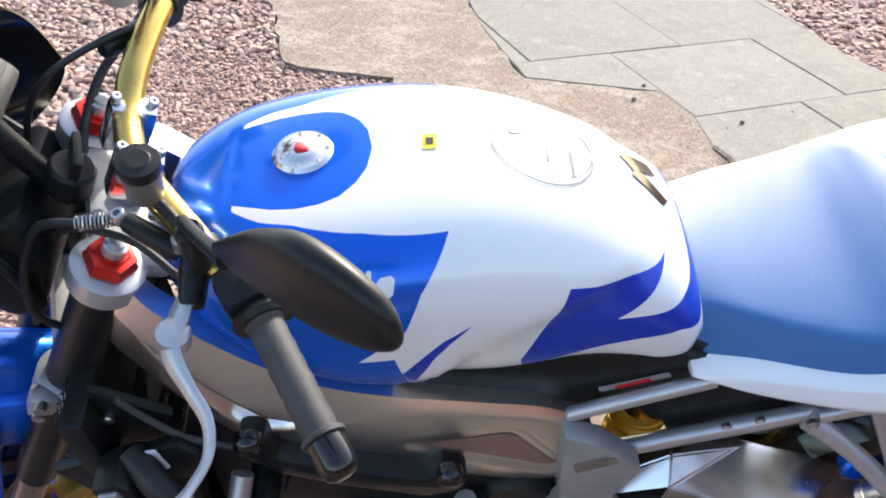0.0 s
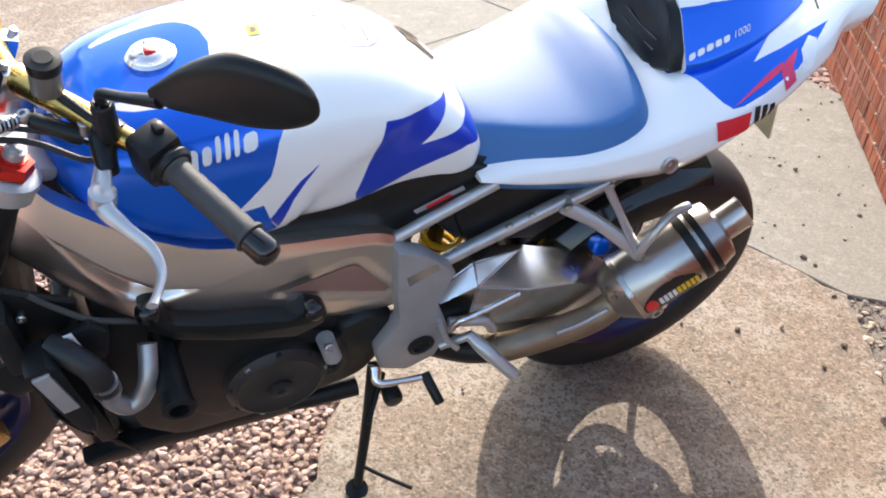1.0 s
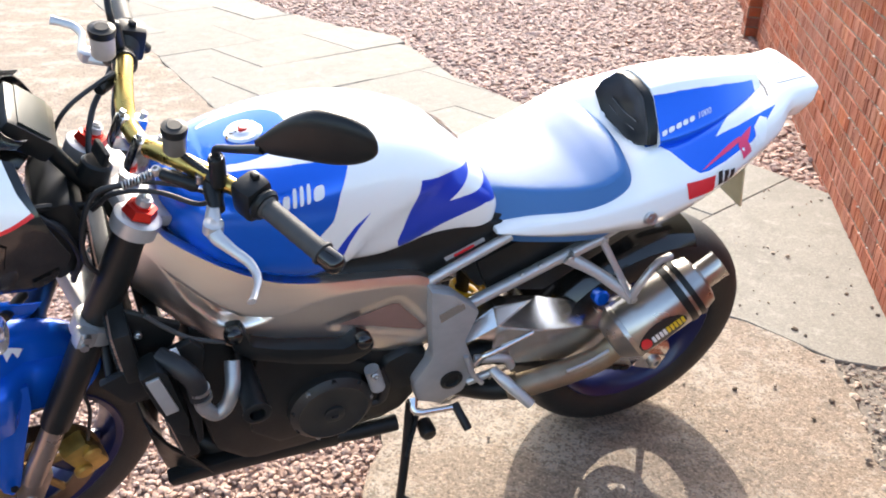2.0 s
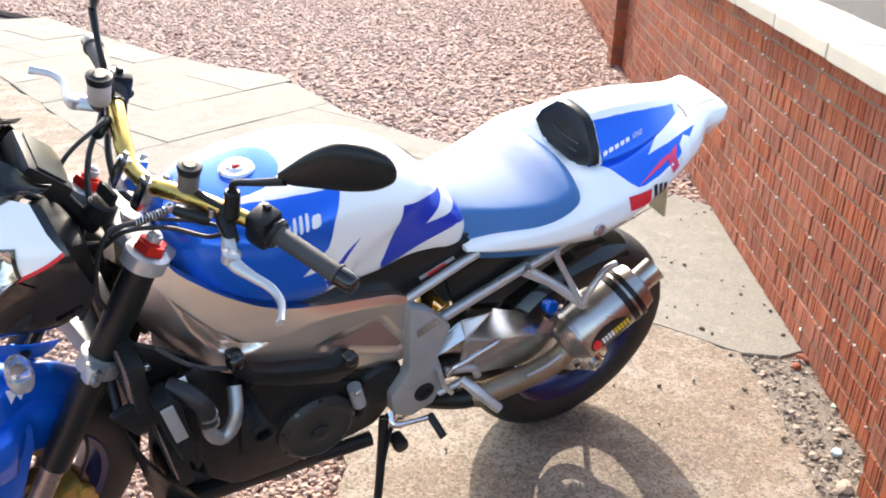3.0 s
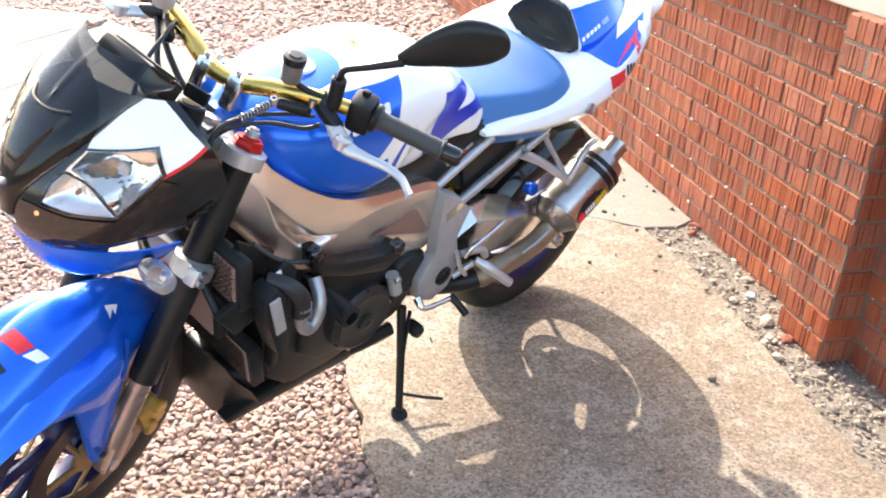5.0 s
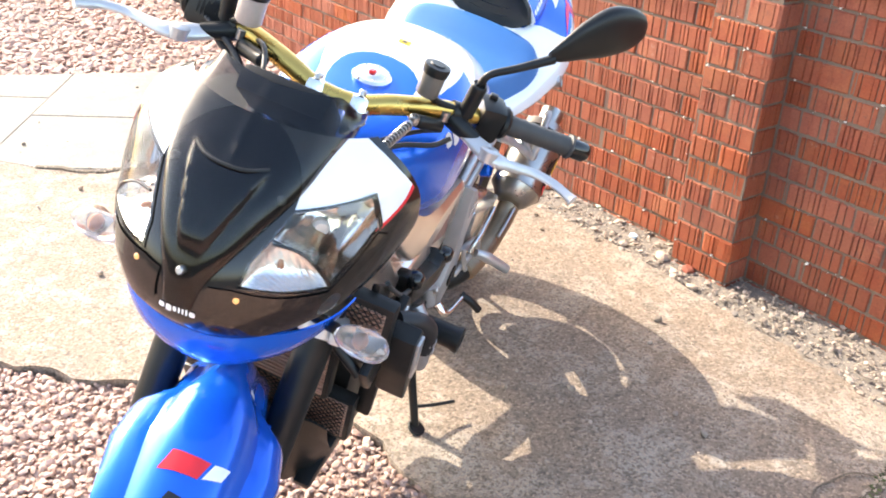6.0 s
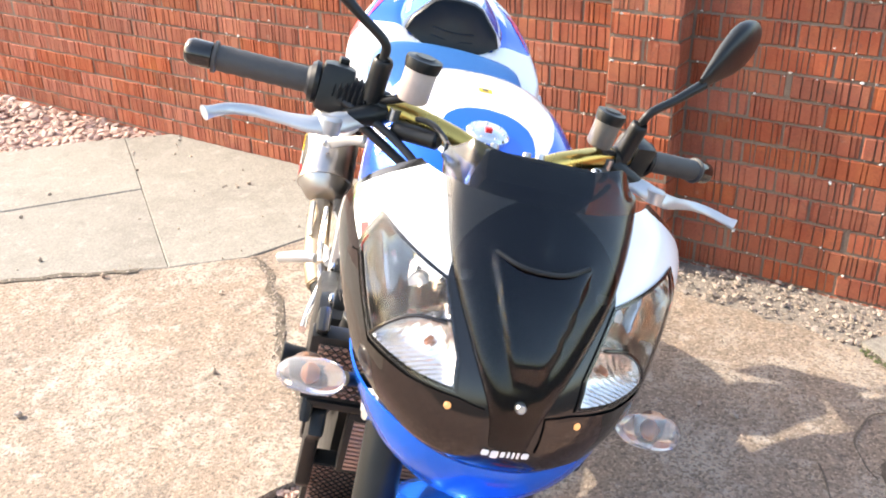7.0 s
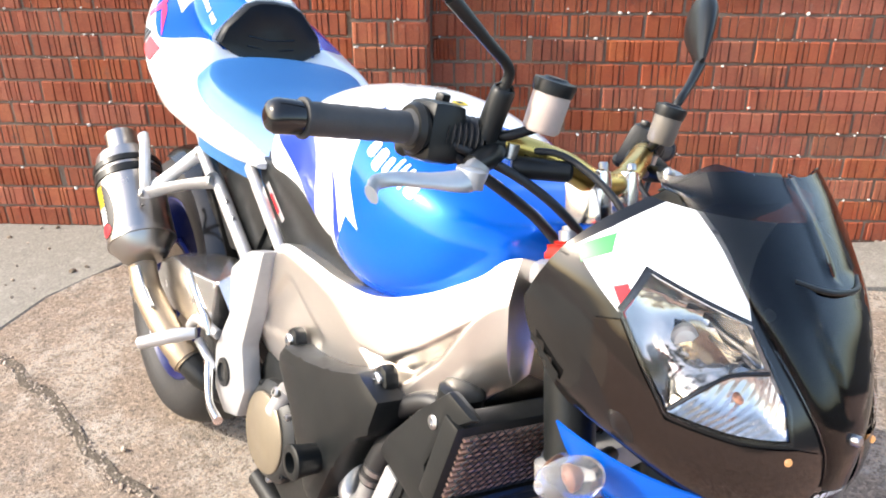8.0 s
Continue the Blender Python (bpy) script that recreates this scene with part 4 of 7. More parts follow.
# handlebar and all on it (straight-ahead places, then turned)
bar = part("handlebar", steered(tube([(0.43, -0.395, 1.043), (0.398, -0.27, 1.052), (0.350, -0.165, 1.055), (0.315, -0.085, 1.045), (0.30, -0.03, 1.03), (0.30, 0.03, 1.03), (0.315, 0.085, 1.045), (0.350, 0.165, 1.055), (0.398, 0.27, 1.052), (0.43, 0.395, 1.043)],
                                     [0.011, 0.0115, 0.0155, 0.0165, 0.016, 0.016, 0.0165, 0.0155, 0.0115, 0.011], 5, 18)), GOLD, bike, "gold anodised tapered handlebar")
for y in (-0.035, 0.035):
    part("bar_clamp", steered(box((0.052, 0.030, 0.066), (0.298, y, 1.012), (0, 21, 0), 0.010)), POLISH, bar)
    for dx in (-0.018, 0.018):
        part("clamp_bolt", steered(bolt((0.298 + dx + 0.012, y, 1.045 - dx * 0.4), HEAD, 0.006, 0.006)), STEEL, bar)
for side in (-1, 1):
    g0, g1 = Vector((0.396, 0.262 * side, 1.052)), Vector((0.4285, 0.388 * side, 1.0435))
    way = (g1 - g0).normalized()
    prof = [(0, 0.019), (0.004, 0.021), (0.008, 0.0185)] + [(0.010 + 0.009 * k, 0.0165 + 0.0008 * (k % 2)) for k in range(12)] + [(0.124, 0.0165), (0.126, 0.0205), (0.130, 0.0205), (0.131, 0.014)]
    grip = part("grip", steered(lathe(prof, g0, g1, 24)), GRIP, bar, "black ribbed rubber grip")
    part("bar_end", steered(lathe([(0, 0.012), (0.001, 0.017), (0.026, 0.0175), (0.033, 0.014), (0.036, 0.008)], g0 + way * 0.131, g1 + way * 0.5, 22)), GLOSS, grip)
    sw = part("switch_housing", steered(box((0.052, 0.046, 0.066), g0 - way * 0.028 + Vector((0, 0, -0.002)), (0, 10, math.degrees(math.atan2(way.y, way.x)) - 90), 0.012)), MATT, bar, "black handlebar switch block")
    part("switch_lip", steered(lathe([(0, 0.026), (0.006, 0.028), (0.012, 0.024)], g0 - way * 0.006, g1, 22)), MATT, sw)
    part("switch_button", steered(box((0.012, 0.014, 0.01), g0 - way * 0.032 + Vector((0.006, 0, 0.034)), (0, 0, 0), 0.003)), MATT, sw)
    part("horn_button", steered(lathe([(0, 0.012), (0.018, 0.010), (0.022, 0.006)], g0 - way * 0.022 + Vector((0.02, 0, -0.02)), g0 - way * 0.022 + Vector((0.06, 0, -0.06)), 14)), MATT, sw)
    # lever: perch, pivot and curved blade ahead of the grip
    pv = Vector((0.345, 0.215 * side, 1.035))
    perch = part("lever_perch", steered(tube([(0.362, 0.165 * side, 1.052), (0.345, 0.19 * side, 1.043), (0.336, 0.225 * side, 1.032)], [0.020, 0.016, 0.012], 4, 14)), MATT, bar, "black lever bracket")
    part("perch_clamp", steered(lathe([(-0.013, 0.019), (0.013, 0.019)], (0.357, 0.185 * side, 1.054), (0.372, 0.235 * side, 1.053), 20)), MATT, perch)
    lever = part("brake_lever" if side > 0 else "clutch_lever", steered(tube([(0.338, 0.205 * side, 1.036), (0.322, 0.235 * side, 1.030), (0.312, 0.265 * side, 1.024), (0.322, 0.30 * side, 1.020), (0.334, 0.335 * side, 1.017), (0.330, 0.368 * side, 1.015), (0.312, 0.392 * side, 1.013), (0.302, 0.402 * side, 1.013)],
                     [0.011, 0.015, 0.013, 0.009, 0.008, 0.0075, 0.0075, 0.0095], 5, 14, flat=0.5)), SILVER, bar, "bare silver hand lever")
    part("lever_adjuster", steered(lathe([(-0.009, 0.016), (0.009, 0.016), (0.011, 0.013), (0.0115, 0.004)], (0.316, 0.25 * side, 1.026), (0.322, 0.25 * side, 1.126), 20)), SILVER, lever)
    # mirror
    stem = part("mirror_stem", steered(tube([(0.352, 0.195 * side, 1.060), (0.346, 0.197 * side, 1.112), (0.345, 0.198 * side, 1.118), (0.343, 0.204 * side, 1.138), (0.354, 0.240 * side, 1.160), (0.372, 0.288 * side, 1.190)], [0.0135, 0.0135, 0.0065, 0.006, 0.0062, 0.008], 6, 14)), MATT, bar, "black mirror stem")
    hd = hull([(-0.095, 0, 0.006, 0.006, 0.006, 1, 1), (-0.075, 0, 0.014, 0.015, 0.015, 1, 1), (-0.03, 0.004, 0.026, 0.030, 0.026, 0.9, 0.9), (0.02, 0.006, 0.034, 0.038, 0.036, 0.85, 0.85), (0.060, 0.002, 0.030, 0.034, 0.034, 0.9, 0.9), (0.088, -0.002, 0.022, 0.024, 0.024, 0.9, 0.9), (0.099, -0.004, 0.013, 0.015, 0.015, 0.9, 0.9), (0.103, -0.004, 0.005, 0.006, 0.006, 1, 1)], 4, 24)
    bmesh.ops.scale(hd, vec=(0.95, 0.55, 1.15), verts=hd.verts)
    turn = Matrix.Translation((0.416, 0.344 * side, 1.230)) @ Matrix.Rotation(radians(53 * side), 4, "Z") @ Matrix.Rotation(radians(-24), 4, "Y")
    bmesh.ops.transform(hd, matrix=turn, verts=hd.verts)
    part("mirror_head", steered(hd), MATT, stem, "black oval mirror shell")
# reservoirs
for side, x, y, z, r, h in ((-1, 0.312, -0.124, 1.082, 0.018, 0.036), (1, 0.312, 0.158, 1.082, 0.0205, 0.042)):
    cup = part("fluid_reservoir", steered(lathe([(0, r * 0.85), (0.004, r), (h, r * 1.02)], (x, y, z), (x, y, z + 1), 24)), CUPD if side < 0 else CUPW, bar, "cloudy plastic fluid reservoir")
    part("lid", steered(lathe([(0, r * 1.08), (0.010, r * 1.16), (0.014, r * 1.12), (0.015, r * 0.7), (0.017, r * 0.6)], (x, y, z + h), (x, y, z + h + 1), 24)), MATT, cup, "black screw lid")
    part("bracket", steered(tube([(x, y, z + 0.006), (x + 0.02, y + side * 0.022, z - 0.012), (0.352, 0.185 * side, 1.062)], 0.006, 4, 10)), MATT, cup)


# ---- bodywork
def smoothstep(t):
    t = max(0.0, min(1.0, t))
    return t * t * (3 - 2 * t)


tank_bm = hull([(0.325, 0.905, 0.05, 0.035, 0.05, 0.9, 0.9), (0.345, 0.905, 0.095, 0.062, 0.07, 0.85, 0.8), (0.40, 0.905, 0.144, 0.082, 0.100, 0.72, 0.7), (0.48, 0.895, 0.170, 0.110, 0.120, 0.64, 0.62), (0.56, 0.885, 0.177, 0.140, 0.128, 0.65, 0.6),
                (0.64, 0.885, 0.172, 0.152, 0.120, 0.69, 0.6), (0.72, 0.888, 0.162, 0.146, 0.118, 0.74, 0.5), (0.80, 0.888, 0.152, 0.124, 0.102, 0.8, 0.5), (0.865, 0.882, 0.143, 0.094, 0.090, 0.8, 0.5), (0.91, 0.872, 0.138, 0.068, 0.078, 0.8, 0.5), (0.938, 0.866, 0.132, 0.046, 0.066, 0.85, 0.55), (0.952, 0.860, 0.116, 0.028, 0.05, 0.9, 0.6)], 6, 72)
for v in tank_bm.verts:
    x, y, z = v.co
    zc = np.interp(x, (0.55, 0.596, 0.625, 0.673, 0.759, 0.845, 0.93), (0.70, 0.759, 0.809, 0.887, 0.945, 0.985, 1.0))
    k = smoothstep((zc - z) / 0.045) * smoothstep((x - 0.57) / 0.06) * smoothstep((0.93 - x) / 0.12)
    v.co.y -= math.copysign(min(abs(y), 0.014 * k), y)
tank = part("fuel_tank", tank_bm, WHITE, bike, "white and blue painted fuel tank")

for way, sg in (("left", -1), ("right", 1)):
    mine = (lambda c: c.y < 0.002) if sg < 0 else (lambda c: c.y > -0.002)
    paint(tank, both([(0.25, 1.1), (0.405, 1.1), (0.409, 0.986), (0.441, 0.991), (0.477, 0.998), (0.547, 1.010), (0.636, 1.019), (0.610, 0.972), (0.597, 0.924), (0.549, 0.867), (0.588, 0.874), (0.601, 0.835), (0.612, 0.815), (0.588, 0.76), (0.565, 0.70), (0.25, 0.70)]), way, BLUE, mine)
    # swoosh and N: same blue as the panel, shade painted in
    paint(tank, both([(0.668, 0.928), (0.640, 0.905), (0.622, 0.880), (0.598, 0.842), (0.613, 0.816), (0.632, 0.872), (0.648, 0.900)]), way, FLASH, mine)
    paint(tank, both([(0.891, 0.950), (0.837, 0.902), (0.918, 0.917), (0.96, 0.912), (0.96, 0.884), (0.916, 0.887), (0.825, 0.847), (0.753, 0.811), (0.743, 0.811), (0.737, 0.831), (0.771, 0.963)]), way, FLASH, mine)
drop = [(0.400, -0.058), (0.421, -0.064), (0.450, -0.072), (0.476, -0.075), (0.503, -0.073), (0.523, -0.066), (0.540, -0.050), (0.551, -0.030), (0.556, 0.0)]
drop = drop + [(x, -y) for x, y in drop[-2::-1]]
paint(tank, [(x, y, 0) for x, y in drop], "top", BLUE, lambda c: c.z > 0.93)

seat_bm = bmesh.new()
seat_rings = []
for x, we, ze, zc, wr, zr in smooth_rows([(0.885, 0.070, 0.868, 0.885, 0.100, 0.815), (0.91, 0.080, 0.878, 0.893, 0.112, 0.815), (0.97, 0.095, 0.884, 0.890, 0.135, 0.822), (1.04, 0.122, 0.888, 0.894, 0.158, 0.838), (1.11, 0.150, 0.900, 0.908, 0.176, 0.862),
                                          (1.150, 0.158, 0.913, 0.926, 0.180, 0.880), (1.178, 0.152, 0.928, 0.940, 0.176, 0.895), (1.198, 0.132, 0.937, 0.947, 0.166, 0.905), (1.212, 0.085, 0.940, 0.946, 0.150, 0.908), (1.224, 0.030, 0.934, 0.937, 0.12, 0.905)], 5):
    half = [(we * t, zc - (zc - ze) * t ** 2.2) for t in (0.0, 0.2, 0.4, 0.6, 0.8, 0.92)]
    half += [(we, ze - 0.001), (we + 0.004, ze - 0.0035), (we + (wr - we) * 0.22, ze - (ze - zr) * 0.18)]
    half += [(we + (wr - we) * t, ze - (ze - zr) * t ** 1.2) for t in (0.4, 0.6, 0.8, 1.0)] + [(wr + 0.001, zr - 0.03), (wr * 0.9, 0.772)]
    seat_rings.append([(x, -y, z) for y, z in half[:0:-1]] + [(x, y, z) for y, z in half])
seat_rings = [[(x + max(0.0, x - 1.05) * 0.15, y * (1 + 0.1 * max(0.0, x - 1.05)), z) for x, y, z in ring] for ring in seat_rings]
skin(seat_bm, seat_rings)
seat = part("seat", seat_bm, VINYL, bike, "matt blue vinyl rider seat")


def loft(rows, steps, corner=0.22, mirrored=True):
    """A body along x from half sections (x, (y, z) from the top middle to the bottom middle), with slightly rounded corners."""
    bm = bmesh.new()
    rings = []
    for row in smooth_rows([[r[0]] + [c for p in r[1:] for c in p] for r in rows], steps):
        x, pts = row[0], [Vector((row[k], row[k + 1])) for k in range(1, len(row), 2)]
        line = [pts[0]]
        for a, b, c in zip(pts, pts[1:], pts[2:]):
            for t in (0.0, 0.25, 0.5, 0.75, 1.0):
                p, q = b.lerp(a, corner), b.lerp(c, corner)
                line.append(p.lerp(b, t).lerp(b.lerp(q, t), t))
        line.append(pts[-1])
        rings.append([(x, -y, z) for y, z in line[-2:0:-1]] + [(x, y, z) for y, z in line])
    return skin(bm, rings)


tail_bm = loft([(0.945, (0, 0.825), (0.10, 0.825), (0.150, 0.824), (0.156, 0.820), (0.146, 0.814), (0, 0.814)),
                (1.02, (0, 0.838), (0.12, 0.846), (0.172, 0.844), (0.182, 0.824), (0.165, 0.806), (0, 0.806)),
                (1.12, (0, 0.852), (0.14, 0.866), (0.195, 0.864), (0.208, 0.836), (0.186, 0.806), (0, 0.806)),
                (1.20, (0, 0.880), (0.15, 0.898), (0.210, 0.892), (0.226, 0.856), (0.200, 0.812), (0, 0.812)),
                (1.25, (0, 0.910), (0.14, 0.928), (0.218, 0.912), (0.234, 0.868), (0.210, 0.820), (0, 0.818)),
                (1.30, (0, 0.925), (0.125, 0.955), (0.217, 0.925), (0.236, 0.884), (0.213, 0.836), (0, 0.830)),
                (1.36, (0, 0.945), (0.125, 0.970), (0.210, 0.940), (0.230, 0.904), (0.208, 0.858), (0, 0.850)),
                (1.45, (0, 0.985), (0.118, 0.998), (0.186, 0.972), (0.207, 0.938), (0.188, 0.890), (0, 0.876)),
                (1.54, (0, 1.010), (0.095, 1.016), (0.152, 0.998), (0.172, 0.966), (0.156, 0.916), (0, 0.902)),
                (1.615, (0, 1.029), (0.078, 1.028), (0.118, 1.015), (0.138, 0.985), (0.124, 0.938), (0, 0.926)),
                (1.685, (0, 1.042), (0.064, 1.039), (0.090, 1.030), (0.106, 1.004), (0.094, 0.962), (0, 0.952)),
                (1.735, (0, 1.050), (0.064, 1.048), (0.090, 1.042), (0.100, 1.014), (0.088, 0.970), (0, 0.958))], 6)
for v in tail_bm.verts:
    v.co.x -= 0.45 * max(0.0, 1.085 - v.co.z) * smoothstep((v.co.x - 1.58) / 0.12)
tail = part("tail_unit", tail_bm, WHITE, bike, "white tail fairing with a single seat hump")
hump = part("seat_hump", loft([(1.304, (0, 1.050), (0.040, 1.047), (0.064, 1.032), (0.121, 0.966), (0.110, 0.930), (0, 0.930)),
                               (1.36, (0, 1.062), (0.044, 1.059), (0.067, 1.044), (0.126, 0.979), (0.115, 0.94), (0, 0.94)),
                               (1.45, (0, 1.066), (0.042, 1.063), (0.062, 1.052), (0.112, 1.000), (0.10, 0.97), (0, 0.97)),
                               (1.53, (0, 1.060), (0.030, 1.056), (0.046, 1.047), (0.078, 1.016), (0.07, 0.99), (0, 0.99)),
                               (1.60, (0, 1.046), (0.016, 1.043), (0.024, 1.038), (0.040, 1.026), (0.035, 1.005), (0, 1.005))], 6, 0.15), WHITE, tail, "white and blue hump behind the seat")
for way, sg in (("left", -1), ("right", 1)):
    paint(hump, both([(1.28, 1.034), (1.36, 1.048), (1.42, 1.052), (1.48, 1.051), (1.575, 1.040), (1.575, 0.9), (1.28, 0.9)]), way, BLUE, (lambda c: c.y < -0.01) if sg < 0 else (lambda c: c.y > 0.01))

# nose fairing from level slices: z, front x, half width, length
def nose(slices, steps=4, sides=36):
    bm = bmesh.new()
    rings = []
    for z, xf, w, L, e in smooth_rows(slices, steps):
        ring = []
        for k in range(sides + 1):
            a = -math.pi / 2 + math.pi * k / sides
            ring.append((xf + L * (1 - math.cos(a) ** e if math.cos(a) > 1e-9 else 1), w * power(math.sin(a), 0.9), z))
        rings.append(ring)
    return skin(bm, rings, False, False)


def thicken(bm, t):
    bmesh.ops.recalc_face_normals(bm, faces=bm.faces)
    r = bmesh.ops.solidify(bm, geom=bm.faces[:], thickness=t)
    return bm


def cut_back(bm):
    """Trim the rear edge of the flanks to a slanting line, and the lower edge upwards to the sides."""
    cuts = [((0.165, 0, 0.97), (1, 0, 0.45))] + [((0, 0.125 * sg, 0.836), (0, 0.56 * sg, -0.83)) for sg in (-1, 1)]
    for co, no in cuts:
        bmesh.ops.bisect_plane(bm, geom=bm.verts[:] + bm.edges[:] + bm.faces[:], plane_co=co, plane_no=no, clear_outer=True)
    return bm


fairing = part("nose_fairing", thicken(cut_back(nose([(0.822, -0.074, 0.120, 0.115, 1.0), (0.842, -0.086, 0.146, 0.160, 1.0), (0.88, -0.091, 0.180, 0.215, 1.0), (0.93, -0.077, 0.199, 0.240, 1.0), (0.98, -0.046, 0.207, 0.220, 1.0), (1.02, -0.016, 0.203, 0.180, 1.0), (1.055, 0.012, 0.180, 0.145, 1.0), (1.085, 0.038, 0.140, 0.11, 1.0)], 5, 48)), 0.003), GLOSS, bike, "gloss black nose fairing")
screen_bm = nose([(0.868, -0.098, 0.020, 0.006, 1.0), (0.905, -0.096, 0.028, 0.010, 1.0), (0.95, -0.082, 0.052, 0.020, 1.0), (1.0, -0.054, 0.080, 0.036, 1.0), (1.03, -0.032, 0.094, 0.048, 1.0), (1.065, 0.000, 0.107, 0.064, 1.0), (1.10, 0.036, 0.112, 0.072, 1.0), (1.128, 0.066, 0.108, 0.070, 1.0)], 7, 60)
for v in screen_bm.verts:
    # raised hood in the middle, and a lip across it
    reach = np.interp(v.co.z, (0.93, 1.045, 1.0455), (0.008, 0.052, 0.0))
    v.co.x -= 0.007 * smoothstep((reach - abs(v.co.y)) / 0.006 + 0.5) * smoothstep((v.co.z - 0.94) / 0.03)
    top = smoothstep((v.co.z - 1.09) / 0.035)
    v.co.z -= top * (0.006 * (1 - min(1.0, abs(v.co.y) / 0.09) ** 2) + 0.026 * smoothstep((abs(v.co.y) - 0.080) / 0.03))
screen = part("windscreen", thicken(screen_bm, 0.003), SMOKE, bike, "dark smoked flyscreen")
chin = part("chin_panel", thicken(nose([(0.728, 0.005, 0.03, 0.06, 1.0), (0.745, -0.032, 0.084, 0.10, 1.0), (0.775, -0.056, 0.126, 0.14, 1.0), (0.805, -0.068, 0.150, 0.17, 1.0), (0.836, -0.072, 0.164, 0.19, 1.0)], 5, 36), 0.003), BLUE, bike, "blue chin panel under the headlights")

# front mudguard
def mudguard():
    """Domed blade with a crease along each side, flanks that deepen towards the fork."""
    bm = bmesh.new()
    rings = []
    for k in range(49):
        a = -80 + 116 * k / 48
        R = np.interp(a, (-80, -55, -32, -14, -5, 6, 18, 30, 36), (0.338, 0.348, 0.361, 0.375, 0.381, 0.379, 0.366, 0.343, 0.336))
        Rc = np.interp(a, (-80, -45, -20, 36), (0.326, 0.328, 0.328, 0.318))
        w = np.interp(a, (-80, -60, -35, -12, 0, 9, 36), (0.050, 0.072, 0.108, 0.124, 0.116, 0.074, 0.069))
        deep = np.interp(a, (-80, -42, -32, -20, -8, 36), (0.004, 0.006, 0.026, 0.076, 0.105, 0.105))
        half = [(0, R), (0.18, R - 0.03 * (R - Rc)), (0.34, R - 0.16 * (R - Rc)), (0.46, R - 0.42 * (R - Rc)), (0.55, R - 0.80 * (R - Rc)), (0.61, Rc), (0.68, Rc - 0.001), (0.80, Rc - 0.004), (0.92, Rc - 0.10 * deep - 0.004),
                (1.0, Rc - 0.30 * deep - 0.004), (0.985, Rc - 0.65 * deep - 0.004), (0.94, Rc - deep - 0.006)]
        ring = []
        for f, r in [(-f, r) for f, r in half[:0:-1]] + half:
            ring.append((r * math.sin(radians(a)), f * w, 0.30 + r * math.cos(radians(a))))
        rings.append(ring)
    skin(bm, rings, False, False)
    return thicken(bm, 0.003)


guard = part("front_mudguard", steered(mudguard()), BLUE, bike, "glossy blue front mudguard")
for side in (-1, 1):
    fin = plate([(-0.115, 0.545), (-0.07, 0.585), (0.0, 0.605), (0.045, 0.60), (0.042, 0.55), (0.018, 0.45), (-0.008, 0.335), (-0.026, 0.315), (-0.042, 0.335), (-0.062, 0.43), (-0.085, 0.51)], 0.082, 0.098, 0.006)
    for v in fin.verts:
        v.co.y += 0.014 * smoothstep((0.45 - v.co.z) / 0.2) - 0.012 * smoothstep((v.co.z - 0.52) / 0.08)
    if side < 0:
        flip(fin)
    fin_ob = part("mudguard_fin", steered(fin), BLUE, guard)
    part("fin_screw", steered(bolt((-0.022, 0.112 * side, 0.345), (0, side, 0), 0.007, 0.004)), MATT, fin_ob)
for pts, mat, label in (([(-0.135, -0.035), (-0.108, -0.035), (-0.100, -0.090), (-0.125, -0.088)], RED, "orange-red sticker bar"), ([(-0.122, -0.093), (-0.098, -0.095), (-0.087, -0.118), (-0.108, -0.117)], LOGO, "white sticker mark"),
                        ([(-0.190, -0.066), (-0.152, -0.068), (-0.150, -0.102), (-0.188, -0.098)], BLACK_PRINT, "black sticker bar"), ([(-0.180, -0.078), (-0.158, -0.079), (-0.157, -0.090), (-0.179, -0.089)], RED, "red sticker mark"),
                        ([(0.034, -0.066), (0.068, -0.062), (0.058, -0.076), (0.051, -0.071), (0.040, -0.086)], LOGO, "white printed mark")):
    part("sticker", decal(guard, [(x, y, 0.64) for x, y in pts], (0, 0.35, -0.94), 0.0015 if mat is not RED or len(label) > 20 else 0.0025, 0.008), mat, guard, label)

# ---- frame, engine, rear


def within(px, pz, poly):
    """How deep a point lies inside an outline; negative outside."""
    hit, near = False, 9.0
    for (x0, z0), (x1, z1) in zip(poly, poly[1:] + poly[:1]):
        if (z0 > pz) != (z1 > pz) and px < (x1 - x0) * (pz - z0) / (z1 - z0) + x0:
            hit = not hit
        L2 = (x1 - x0) ** 2 + (z1 - z0) ** 2
        t = max(0.0, min(1.0, ((px - x0) * (x1 - x0) + (pz - z0) * (z1 - z0)) / L2))
        near = min(near, math.hypot(px - x0 - t * (x1 - x0), pz - z0 - t * (z1 - z0)))
    return near if hit else -near


